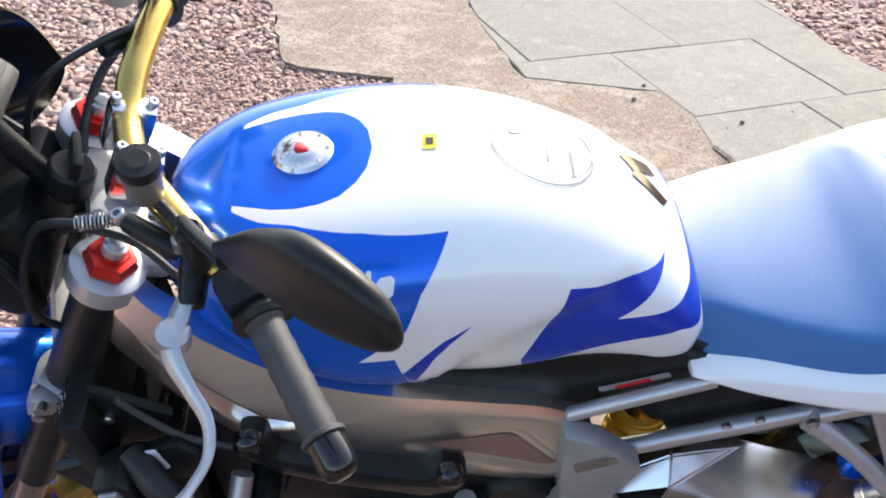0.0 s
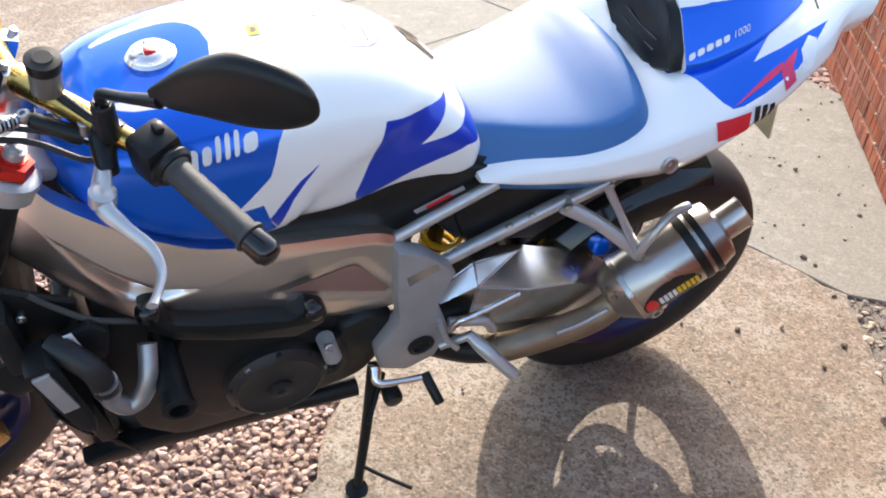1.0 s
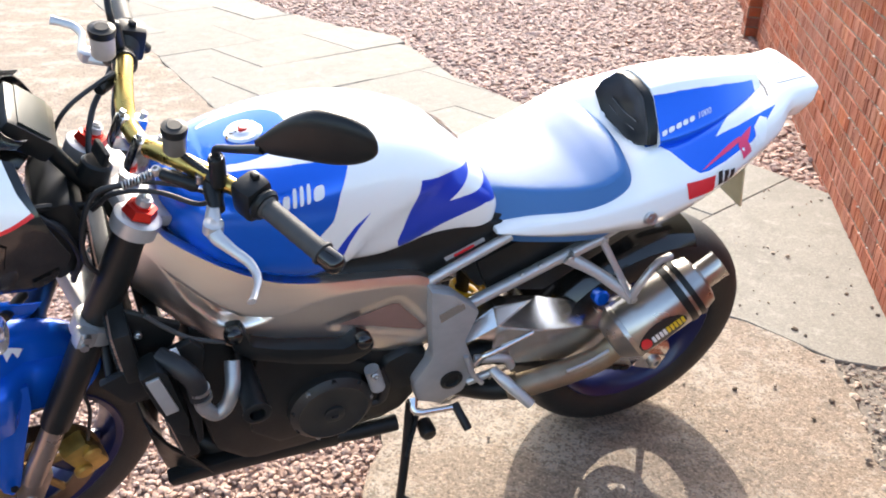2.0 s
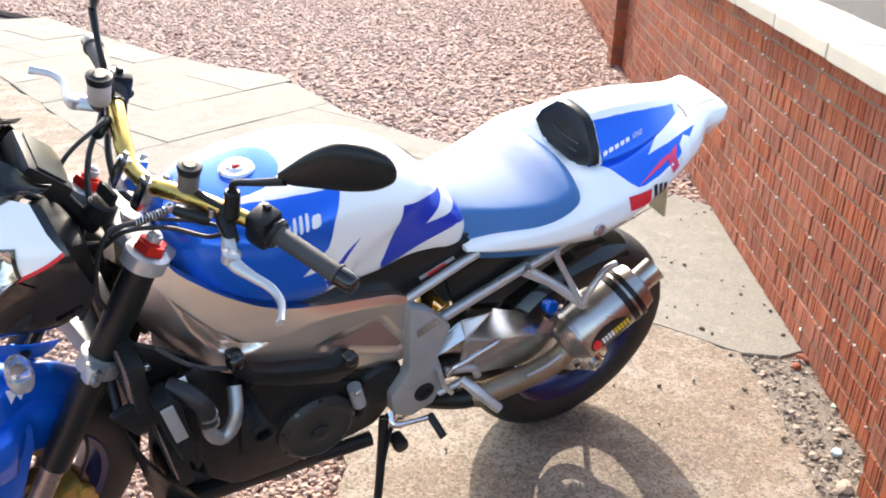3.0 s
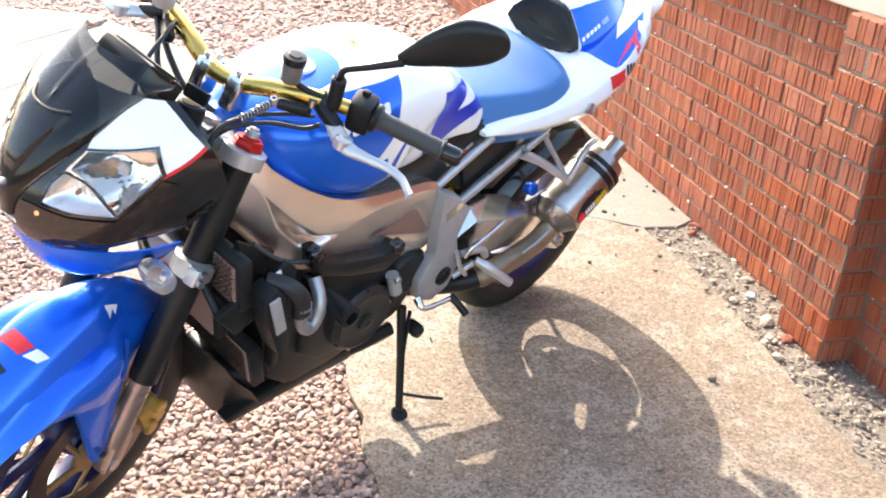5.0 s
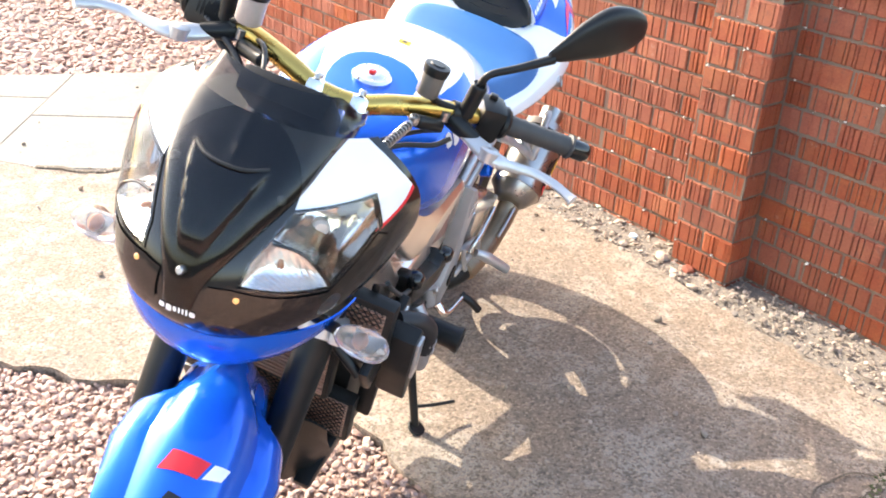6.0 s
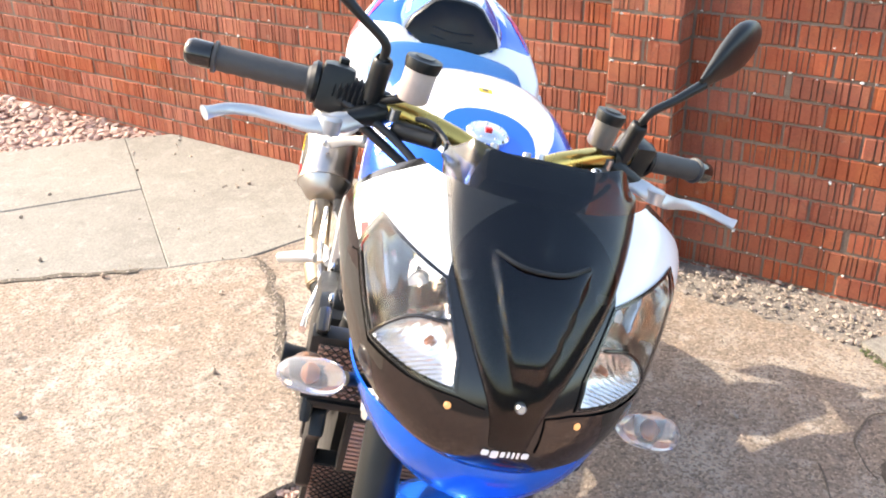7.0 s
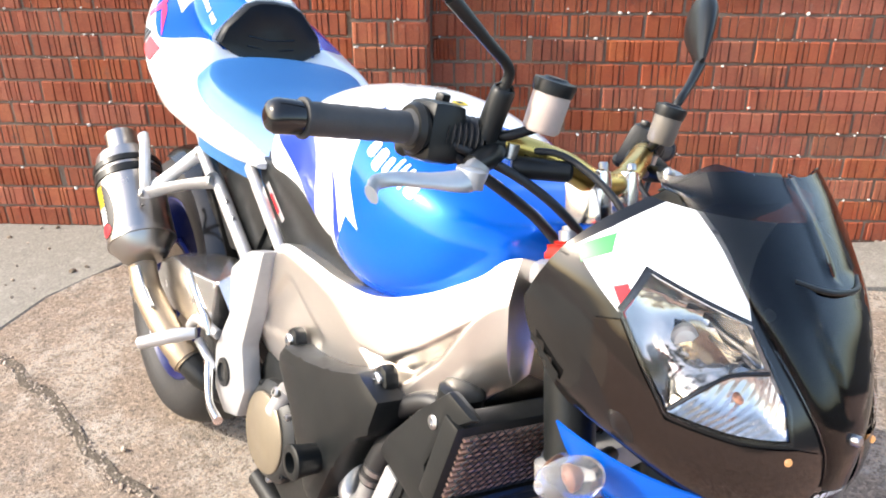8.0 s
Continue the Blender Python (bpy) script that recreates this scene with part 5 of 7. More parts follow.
SCOOP = [(0.302, 0.860), (0.345, 0.814), (0.380, 0.778), (0.440, 0.730), (0.510, 0.713), (0.447, 0.692), (0.395, 0.706), (0.346, 0.768)]
DART = [(0.600, 0.664), (0.734, 0.706), (0.757, 0.703), (0.848, 0.590), (0.814, 0.570), (0.612, 0.645)]
for side in (-1, 1):
    spar = bmesh.new()
    rings = []
    for x, zb, zr, zt, yb, yr, yt in smooth_rows([(0.270, 0.785, 0.888, 0.942, 0.112, 0.125, 0.114), (0.295, 0.754, 0.866, 0.930, 0.122, 0.137, 0.126), (0.33, 0.706, 0.820, 0.895, 0.134, 0.150, 0.138), (0.41, 0.634, 0.742, 0.836, 0.150, 0.166, 0.150), (0.50, 0.606, 0.716, 0.790, 0.155, 0.169, 0.158),
                                                  (0.60, 0.572, 0.738, 0.768, 0.155, 0.168, 0.159), (0.70, 0.540, 0.738, 0.758, 0.154, 0.166, 0.158), (0.79, 0.520, 0.724, 0.742, 0.152, 0.163, 0.155), (0.852, 0.530, 0.664, 0.690, 0.150, 0.158, 0.150)], 13):
        face = []
        for k in range(10):
            t = k / 9
            face.append((yb + (yr - yb) * t ** 0.8 - 0.012 * (1 - t) ** 6, zb + (zr - zb) * t))
        for k in range(1, 8):
            t = k / 7
            face.append((yr + (yt - yr) * t ** 1.3, zr + (zt - zr) * t))
        fine = []
        for (y0, z0), (y1, z1) in zip(face, face[1:]):
            fine += [(y0 + (y1 - y0) * k / 3, z0 + (z1 - z0) * k / 3) for k in range(3)]
        ring = []
        for y, z in fine + [face[-1]]:
            dent = 0.027 * smoothstep(within(x, z, SCOOP) / 0.020) + 0.0055 * smoothstep(within(x, z, DART) / 0.007)
            ring.append((x + 0.02 * (z - 0.86) / 0.1 * smoothstep((0.33 - x) / 0.08), (y - dent) * side, z))
        ring += [(x, (yt - 0.035) * side, zt - 0.004), (x, (yb - 0.045) * side, zb + 0.004)]
        rings.append(ring)
    skin(spar, rings)
    sp_ob = part("frame_spar", spar, ALU, bike, "brushed aluminium frame spar", angle=50)
    if side < 0:
        part("recess_panel", decal(sp_ob, both([(0.628, 0.653), (0.737, 0.684), (0.752, 0.680), (0.822, 0.594), (0.812, 0.588), (0.70, 0.630)]), (0, -side, 0), 0.001), RECESS, sp_ob, "dull bronze triangular panel in the spar")
    pv = plate([(0.805, 0.722), (0.86, 0.70), (0.925, 0.64), (0.905, 0.56), (0.945, 0.47), (0.925, 0.40), (0.87, 0.375), (0.815, 0.40), (0.80, 0.46), (0.835, 0.53), (0.822, 0.60)], 0.150, 0.185, 0.008)
    if side < 0:
        flip(pv)
    pl = part("pivot_plate", pv, CAST, bike, "grey cast swingarm pivot plate")
    part("pivot_bolt", lathe([(0, 0.026), (0.006, 0.026), (0.008, 0.018), (0.003, 0.016)], (0.888, 0.183 * side, 0.45), (0.888, 3 * side, 0.45), 22), DUSTY, pl)
    rail = part("subframe_rail", tube([(0.79, 0.148 * side, 0.705), (0.98, 0.148 * side, 0.805)], 0.0105, 1, 12), SILVER, bike, "silver subframe tube")
    rail2 = part("subframe_rail", tube([(0.90, 0.140 * side, 0.615), (1.22, 0.135 * side, 0.755), (1.40, 0.10 * side, 0.82)], 0.013, 4, 12), SILVER, bike)

    # silencer, link pipe
    a, b = Vector((1.262, 0.222 * side, 0.514)), Vector((1.482, 0.226 * side, 0.694))
    wy = (b - a).normalized()
    can = part("silencer", lathe([(-0.012, 0.026), (-0.010, 0.040), (-0.004, 0.047), (0.024, 0.066), (0.029, 0.068), (0.20, 0.068), (0.205, 0.066), (0.232, 0.058), (0.238, 0.040), (0.240, 0.0315), (0.284, 0.0315), (0.288, 0.033), (0.289, 0.031), (0.284, 0.0285), (0.235, 0.0275), (0.215, 0.012)], a, b, 36), TITAN, bike, "titanium silencer")
    part("strap", lathe([(0.165, 0.0685), (0.166, 0.0705), (0.182, 0.0705), (0.183, 0.0685)], a, b, 36), MATT, can)
    part("strap", lathe([(0.190, 0.0685), (0.191, 0.0705), (0.203, 0.0705), (0.204, 0.0675)], a, b, 36), MATT, can)
    part("end_band", lathe([(0.025, 0.0665), (0.026, 0.0695), (0.036, 0.0695), (0.037, 0.0675)], a, b, 36), TITAN, can)
    part("bracket", tube([(1.262, 0.232 * side, 0.640), (1.270, 0.236 * side, 0.690), (1.300, 0.232 * side, 0.738), (1.335, 0.226 * side, 0.745)], [0.013, 0.012, 0.011, 0.012], 4, 10, flat=0.7), SILVER, can, "cast silver clamp lever")
    part("link_pipe", tube([(1.035, 0.190 * side, 0.386), (1.072, 0.205 * side, 0.402), (1.13, 0.213 * side, 0.418), (1.187, 0.217 * side, 0.432), (1.245, 0.220 * side, 0.455), (1.285, 0.222 * side, 0.500)], 0.029, 6, 20), PIPE, can, "heat-stained link pipe")
    part("front_pipe", tube([(0.86, 0.05 * side, 0.330), (0.94, 0.105 * side, 0.340), (1.00, 0.165 * side, 0.368), (1.045, 0.194 * side, 0.390)], 0.028, 6, 18), DUSTY, can, "dark soot-stained front pipe")
    part("pipe_collar", tube([(1.040, 0.192 * side, 0.388), (1.056, 0.199 * side, 0.396)], 0.032, 1, 18), PIPE, can)
    part("pipe_spring", tube([(1.15, 0.235 * side, 0.452), (1.20, 0.238 * side, 0.470), (1.245, 0.240 * side, 0.498)], 0.0045, 4, 8), STEEL, can)
    # footrest
    hangr = part("footrest_hanger", tube([(0.935, 0.185 * side, 0.50), (1.0, 0.20 * side, 0.50), (1.02, 0.205 * side, 0.475)], 0.010, 4, 10), SILVER, bike)
    part("strut", tube([(0.93, 0.185 * side, 0.43), (0.985, 0.20 * side, 0.465)], 0.009, 1, 10), SILVER, hangr)
    part("footrest", tube([(0.965, 0.215 * side, 0.490), (0.985, 0.245 * side, 0.478), (1.033, 0.292 * side, 0.441)], [0.010, 0.014, 0.012], 3, 12), SILVER, hangr, "ribbed silver footrest")



def swing_side(sg):
    """One arm: a braced box with a bright upper face that meets the mirror side along a ridge."""
    bm = bmesh.new()
    outer = [(0.905, 0.150, 0.550), (0.985, 0.142, 0.600), (1.095, 0.115, 0.578), (1.267, 0.120, 0.513), (1.330, 0.130, 0.466), (1.42, 0.135, 0.395), (1.53, 0.135, 0.350),
             (0.918, 0.168, 0.532), (0.978, 0.182, 0.582), (1.080, 0.196, 0.560), (1.176, 0.196, 0.549), (1.262, 0.184, 0.505), (1.36, 0.158, 0.415), (1.53, 0.148, 0.338),
             (0.975, 0.186, 0.490), (1.048, 0.186, 0.456), (1.196, 0.182, 0.428), (1.30, 0.166, 0.380), (1.40, 0.150, 0.330), (1.53, 0.140, 0.296)]
    faces = [(0, 1, 8, 7), (1, 2, 8), (8, 2, 9), (2, 3, 10, 9), (3, 4, 11, 10), (4, 5, 12, 11), (5, 6, 13, 12), (8, 9, 14), (9, 15, 14), (9, 10, 16, 15), (10, 11, 17, 16), (11, 12, 18, 17), (12, 13, 19, 18)]
    vs = [bm.verts.new((x, y * sg, z)) for x, y, z in outer]
    for f in faces:
        bm.faces.new([vs[k] for k in (f if sg > 0 else f[::-1])])
    bmesh.ops.recalc_face_normals(bm, faces=bm.faces)
    rim = bmesh.ops.extrude_face_region(bm, geom=bm.faces[:])
    for g in rim["geom"]:
        if isinstance(g, bmesh.types.BMVert):
            g.co.y = 0.100 * sg
    bmesh.ops.recalc_face_normals(bm, faces=bm.faces)
    bmesh.ops.bevel(bm, geom=[e for e in bm.edges if len(e.link_faces) == 2 and e.calc_face_angle(0) > radians(12)], offset=0.0025, segments=2, affect="EDGES")
    return bm


swing = part("swingarm", swing_side(-1), SWING, bike, "polished aluminium swingarm", angle=20)
part("swingarm_side", swing_side(1), SWING, swing, angle=20)
for sg in (-1, 1):
    part("pivot_arm", tube([(0.89, 0.135 * sg, 0.44), (0.97, 0.140 * sg, 0.465), (1.06, 0.145 * sg, 0.468)], 0.030, 3, 10), DUSTY, swing)
part("rear_axle", tube([(1.475, -0.14, 0.325), (1.475, 0.14, 0.325)], 0.014, 1, 14), STEEL, swing)
hug = bmesh.new()
rings = []
for k in range(15):
    a = radians(-75 + 85 * k / 14)
    rings.append([((1.475 + (0.348 - 0.03 * abs(t) ** 4) * math.sin(a)), 0.105 * t, 0.325 + (0.348 - 0.03 * abs(t) ** 4) * math.cos(a)) for t in [x / 6 for x in range(-6, 7)]])
skin(hug, rings, False, False)
part("hugger", thicken(hug, 0.003), GLOSS, bike, "black rear mudguard")
under = part("undertray", plate([(0.93, 0.80), (1.36, 0.81), (1.38, 0.78), (1.25, 0.70), (1.10, 0.66), (0.95, 0.64), (0.90, 0.70)], -0.115, 0.115, 0.012), MATT, bike)

part("inner_fender", plate([(1.05, 0.60), (1.06, 0.70), (1.22, 0.785), (1.36, 0.81), (1.34, 0.72), (1.22, 0.64), (1.13, 0.58)], -0.102, 0.102, 0.014), MATT, bike, "black inner rear fender")
airbox = part("airbox", plate([(0.54, 0.70), (0.60, 0.785), (0.75, 0.835), (0.98, 0.845), (0.985, 0.79), (0.84, 0.69)], -0.125, 0.125, 0.012), MATT, bike)

# shock
shock = part("shock_absorber", tube([(0.955, -0.035, 0.66), (0.965, -0.035, 0.42)], 0.016, 1, 14), DUSTY, bike)
coil = [(0.957 + 0.034 * math.cos(k * 0.5), -0.06 + 0.034 * math.sin(k * 0.5), 0.47 + 0.0018 * k) for k in range(76)]
part("spring", tube(coil, 0.0065, 2, 8), SPRING, shock, "yellow coil spring")

# engine block with covers
eng = part("engine_block", plate([(0.34, 0.70), (0.42, 0.67), (0.62, 0.62), (0.82, 0.56), (0.86, 0.42), (0.80, 0.33), (0.60, 0.28), (0.46, 0.27), (0.39, 0.33), (0.36, 0.45)], -0.145, 0.145, 0.025), DUSTY, bike, "black V-twin engine")
for side, inset in ((-1, 0.0), (1, 0.016)):
    if side < 0:
        shroud = flip(plate([(0.405, 0.712), (0.44, 0.712), (0.452, 0.674), (0.504, 0.652), (0.635, 0.620), (0.662, 0.640), (0.698, 0.618), (0.690, 0.590), (0.645, 0.570), (0.535, 0.600), (0.450, 0.634), (0.418, 0.665)], 0.150, 0.194, 0.012))
        cover = lathe([(0, 0.092), (0.030, 0.090), (0.040, 0.080), (0.043, 0.074), (0.041, 0.070), (0.044, 0.03), (0.046, 0.0)], (0.624, -0.145, 0.428), (0.624, -3, 0.428), 40)
    else:
        shroud = plate([(0.38, 0.70), (0.44, 0.712), (0.52, 0.672), (0.60, 0.645), (0.660, 0.634), (0.672, 0.600), (0.610, 0.555), (0.555, 0.495), (0.515, 0.450), (0.480, 0.470), (0.455, 0.55), (0.42, 0.615), (0.39, 0.64)], 0.130, 0.206, 0.022)
        cover = lathe([(0, 0.090), (0.026, 0.088), (0.036, 0.078), (0.038, 0.072)], (0.733, 0.13, 0.420), (0.733, 3, 0.420), 40)
    part("engine_shroud", shroud, MATT, eng, "black plastic engine shroud")
    ccov = part("crankcase_cover", cover, COVER, eng)
    if side < 0:
        part("cover_hub", lathe([(0, 0.022), (0.004, 0.022), (0.006, 0.018), (0.006, 0.008), (0.003, 0.007)], (0.624, -0.190, 0.428), (0.624, -3, 0.428), 28), COVER, ccov)
    if side > 0:
        part("cover_disc", lathe([(0, 0.070), (0.004, 0.070), (0.007, 0.066), (0.008, 0.0)], (0.733, 0.167, 0.420), (0.733, 3, 0.420), 40), BRONZE, ccov, "flat bronze-brown clutch cover disc")
    for k in range(9):
        a = 2 * math.pi * k / 9 + 0.2
        cx, cz, cy = (0.624, 0.428, -0.175) if side < 0 else (0.733, 0.420, 0.157)
        part("cover_bolt", bolt((cx + 0.083 * math.cos(a), cy, cz + 0.083 * math.sin(a)), (0, side, 0), 0.006, 0.008), STEEL if k % 3 == 0 else DUSTY, ccov)
    for x, z in ((0.419, 0.706), (0.672, 0.628)):
        if side < 0:
            part("frame_bolt", lathe([(0, 0.017), (0.012, 0.018), (0.02, 0.016), (0.025, 0.010), (0.026, 0.003)], (x, -0.178, z), (x, -3, z), 18), GLOSS, eng)
        else:
            lug = part("frame_lug", plate([(x - 0.018, z - 0.03), (x - 0.018, z + 0.005), (x - 0.010, z + 0.020), (x + 0.004, z + 0.024), (x + 0.016, z + 0.014), (x + 0.020, z - 0.03)], 0.160, 0.182, 0.006), MATT, eng)
            part("lug_bolt", bolt((x, 0.182, z + 0.004), (0, 1, 0), 0.010, 0.007), POLISH, lug)
pan = part("belly_pan", hull([(0.315, 0.275, 0.02, 0.06, 0.025, 0.6, 0.8), (0.345, 0.270, 0.09, 0.07, 0.035, 0.6, 0.8), (0.45, 0.25, 0.12, 0.06, 0.04, 0.6, 0.8), (0.70, 0.235, 0.10, 0.05, 0.03, 0.6, 0.8), (0.82, 0.235, 0.06, 0.03, 0.02, 0.6, 0.8)], 4, 28), MATT, bike, "black belly pan")
rad = part("radiator", box((0.030, 0.42, 0.118), (0.236, 0, 0.713), (0, -8, 0), 0.006), DUSTY, bike, "wide radiator with a mesh guard")

# indicators
for side in (-1, 1):
    st = part("indicator", tube([(0.09, 0.10 * side, 0.80), (0.06, 0.165 * side, 0.815)], 0.009, 1, 10), MATT, bike, "clear lens indicator on a black stalk")
    h = hull([(-0.05, 0, 0.008, 0.008, 0.008, 1, 1), (-0.035, 0, 0.020, 0.019, 0.019, 0.9, 0.9), (0.0, 0, 0.025, 0.024, 0.024, 0.85, 0.85), (0.03, 0, 0.020, 0.020, 0.020, 0.9, 0.9), (0.042, 0, 0.006, 0.006, 0.006, 1, 1)], 4, 20)
    bmesh.ops.transform(h, matrix=Matrix.Translation((0.045, (0.212 if side < 0 else 0.202) * side, 0.822)) @ Matrix.Rotation(radians(-90), 4, "Z") @ Matrix.Scale(0.86, 4), verts=h.verts)
    part("lens", h, FROST, st)

# side stand
stand = part("side_stand", tube([(0.83, -0.13, 0.335), (0.81, -0.185, 0.20), (0.785, -0.24, 0.075)], [0.013, 0.011, 0.010], 4, 12), MATT, bike, "black side stand resting on the concrete")
part("stand_foot", lathe([(0, 0.02), (0.006, 0.024), (0.010, 0.022)], (0.782, -0.244, 0.066), (0.782, -0.244 - 0.25, 0.066 + 0.97), 18), MATT, stand)

# ---------------------------------------------------------------- graphics and trim
for way, sg in (("left", -1), ("right", 1)):
    mine = (lambda c: c.y < 0) if sg < 0 else (lambda c: c.y > 0)
    paint(tail, [(x, y * -sg, 0) for x, y in ((1.288, -0.10), (1.30, -0.03), (1.50, -0.03), (1.543, -0.063), (1.501, -0.081), (1.421, -0.143), (1.480, -0.134), (1.594, -0.104), (1.547, -0.139), (1.494, -0.173), (1.419, -0.196), (1.375, -0.204), (1.355, -0.203), (1.343, -0.188), (1.304, -0.108))], "top", BLUE, lambda c: c.y * sg > 0 and c.z > 0.915)
    paint(fairing, both([(-0.012, 1.003), (0.010, 1.035), (0.025, 1.06), (0.040, 1.085), (0.05, 1.10), (0.095, 1.092), (0.112, 1.055), (0.130, 1.030), (0.061, 0.984), (0.062, 1.030)]), way, WHITE, mine)
    if sg < 0:
        paint(fairing, both([(0.128, 1.034), (0.131, 1.029), (0.061, 0.981), (0.060, 0.987)]), way, RED, mine)
    else:
        paint(fairing, both([(0.105, 1.052), (0.128, 1.030), (0.116, 1.018), (0.096, 1.036)]), way, GREEN, mine)
        paint(fairing, both([(0.080, 1.009), (0.070, 1.016), (0.055, 0.998), (0.060, 0.985)]), way, RED, mine)


def text_on(target, words, at, along, up, height, ray, mat, parent):
    cu = bpy.data.curves.new("lettering", "FONT")
    cu.body = words
    cu.size = 1.0
    tmp = new("lettering_tmp", cu)
    me = bpy.data.meshes.new_from_object(tmp.evaluated_get(bpy.context.evaluated_depsgraph_get()))
    bpy.data.objects.remove(tmp)
    bm = bmesh.new()
    bm.from_mesh(me)
    bpy.data.meshes.remove(me)
    ray = Vector(ray).normalized()
    along, up, at = Vector(along).normalized(), Vector(up).normalized(), Vector(at)
    for v in bm.verts:
        p = at + along * (v.co.x * height) + up * (v.co.y * height)
        v.co = p - ray * (p.dot(ray) + 3.0)
    return part("lettering", lay_on(target, bm, ray, 0.0014), mat, parent)


def word(target, at, along, up, widths, ray, mat, parent, tall=(), low=()):
    """Plain upright blocks of uneven width in a row, in place of a word."""
    at, up = Vector(at), Vector(up)
    along = Vector(along)
    step = along / (sum(widths) + 0.28 * (len(widths) - 1))
    for k, w in enumerate(widths):
        h = up * (1.32 if k in tall else 1.0)
        d = up * (-0.3 if k in low else 0.0)
        c = step * (w * 0.22)
        u = up * 0.18
        part("printed_mark", decal(target, [at + d + c, at + d + step * w - c, at + d + step * w + u, at + h + step * w - u, at + h + step * w - c, at + h + c, at + h - u, at + d + u], ray, 0.0014, 0.02), mat, parent)
        at = at + step * (w + 0.28)


# marks on the tank sides, nose, tail
WORD = (1.0, 1.0, 0.62, 0.36, 0.36, 0.36, 1.0)
word(tank, (0.460, -0.2, 0.944), (0.121, 0, 0.025), (0.002, 0, 0.021), WORD, (0, 1, 0), LOGO, tank, tall=(3, 4, 5), low=(1,))
word(tank, (0.581, 0.2, 0.969), (-0.121, 0, -0.025), (-0.002, 0, 0.021), WORD, (0, -1, 0), LOGO, tank, tall=(3, 4, 5), low=(1,))
word(fairing, (-0.2, 0.024, 0.853), (0, -0.050, 0.003), (0, 0, 0.0085), WORD, (1, 0, 0), LOGO, fairing, tall=(3, 4, 5), low=(1,))
for sg in (-1, 1):
    down = (0, -0.5 * sg, -0.87)
    if sg < 0:
        word(hump, (1.309, -0.116, 0.978), (0.076, 0.009, 0.024), (0.001, 0.007, 0.009), (0.9, 1, 1, 1, 1), down, LOGO, hump)
        text_on(hump, "1000", (1.392, -0.106, 1.004), (0.133, 0.016, 0.042), (0.002, 0.008, 0.011), 0.019, down, LOGO, hump)
    else:
        word(hump, (1.440, 0.100, 1.019), (-0.076, 0.009, -0.024), (0.001, -0.007, 0.009), (0.9, 1, 1, 1, 1), down, LOGO, hump)
        text_on(hump, "1000", (1.357, 0.110, 0.993), (-0.133, 0.016, -0.042), (0.002, -0.008, 0.011), 0.019, down, LOGO, hump)
    ray = (0, -sg, 0)
    for pts in ([(1.358, 0.201), (1.440, 0.167), (1.470, 0.158), (1.466, 0.168), (1.440, 0.178)], [(1.462, 0.166), (1.486, 0.152), (1.506, 0.142), (1.494, 0.158), (1.481, 0.172), (1.489, 0.184), (1.464, 0.195), (1.456, 0.178)]):
        part("printed_flash", decal(tail, [(x, y * sg, 0) for x, y in pts], "top", 0.0016), PINK, tail, "pink printed flash")
    part("printed_flash", decal(tail, [(x, y * sg, 0) for x, y in ((1.502, 0.178), (1.512, 0.146), (1.540, 0.124), (1.552, 0.132), (1.533, 0.168))], "top", 0.0016), LOGO, tail, "white printed flash")
    part("end_panel", decal(tail, [(x, y * sg, 0) for x, y in ((1.635, 0.048), (1.715, 0.050), (1.720, 0.020), (1.640, 0.016))], "top", 0.0016), SILVER, tail, "grey strip on the tail end")
    part("shut_line", decal(tail, [(x, y * sg, 0) for x, y in ((1.604, 0.0), (1.606, 0.02), (1.600, 0.05), (1.588, 0.078), (1.592, 0.079), (1.604, 0.051), (1.611, 0.02), (1.609, 0.0))], "top", 0.0012, 0.006), BLACK_PRINT, tail)
    part("side_marker", decal(tail, both([(1.318, 0.927), (1.388, 0.937), (1.383, 0.910), (1.322, 0.900)]), ray, 0.002), RED, tail, "red side reflector strip")
    for k in range(3):
        x = 1.408 + 0.016 * k
        part("printed_mark", decal(tail, both([(x - 0.012, 0.942), (x - 0.001, 0.944), (x - 0.002, 0.920), (x - 0.013, 0.918)]), ray, 0.0016), BLACK_PRINT, tail)
pad_half = [(0.0, 0.928), (0.062, 0.926), (0.112, 0.957), (0.100, 0.988), (0.058, 1.034), (0.036, 1.043), (0.0, 1.046)]
pad_bm = bmesh.new()
rings = []
for grow, x in ((1.0, 1.306), (1.0, 1.286), (0.96, 1.282), (0.90, 1.285), (0.72, 1.289), (0.40, 1.292), (0.05, 1.293)):
    ring = [(x + 0.10 * (0.99 - z) * -0.25, y, z) for y, z in [(y, z) for y, z in pad_half] + [(-y, z) for y, z in pad_half[-2:0:-1]]]
    rings.append([(q[0], q[1] * grow, 0.985 + (q[2] - 0.985) * grow) for q in ring])
skin(pad_bm, rings)
pad_ob = part("hump_pad", pad_bm, MATT, tail, "matt black back pad in front of the hump")
for z in (0.955, 0.975):
    part("pad_seam", tube([(1.2875, -0.05, z), (1.2905, 0, z - 0.006), (1.2875, 0.05, z)], 0.0016, 4, 6), GLOSS, pad_ob)
lockp = Vector((1.240, -0.2335, 0.868))
part("seat_lock", lathe([(-0.02, 0.014), (0.003, 0.014), (0.004, 0.011), (0.002, 0.010), (0.002, 0.004), (0.003, 0.003)], lockp, lockp + Vector((0, -1, 0.45)), 22), STEEL, tail, "round steel seat lock")
part("tail_light", decal(tail, [(0, -0.045, 1.05), (0, 0.045, 1.05), (0, 0.04, 0.99), (0, -0.04, 0.99)], (-1, 0, 0), 0.002), RED, tail, "red tail light lens")
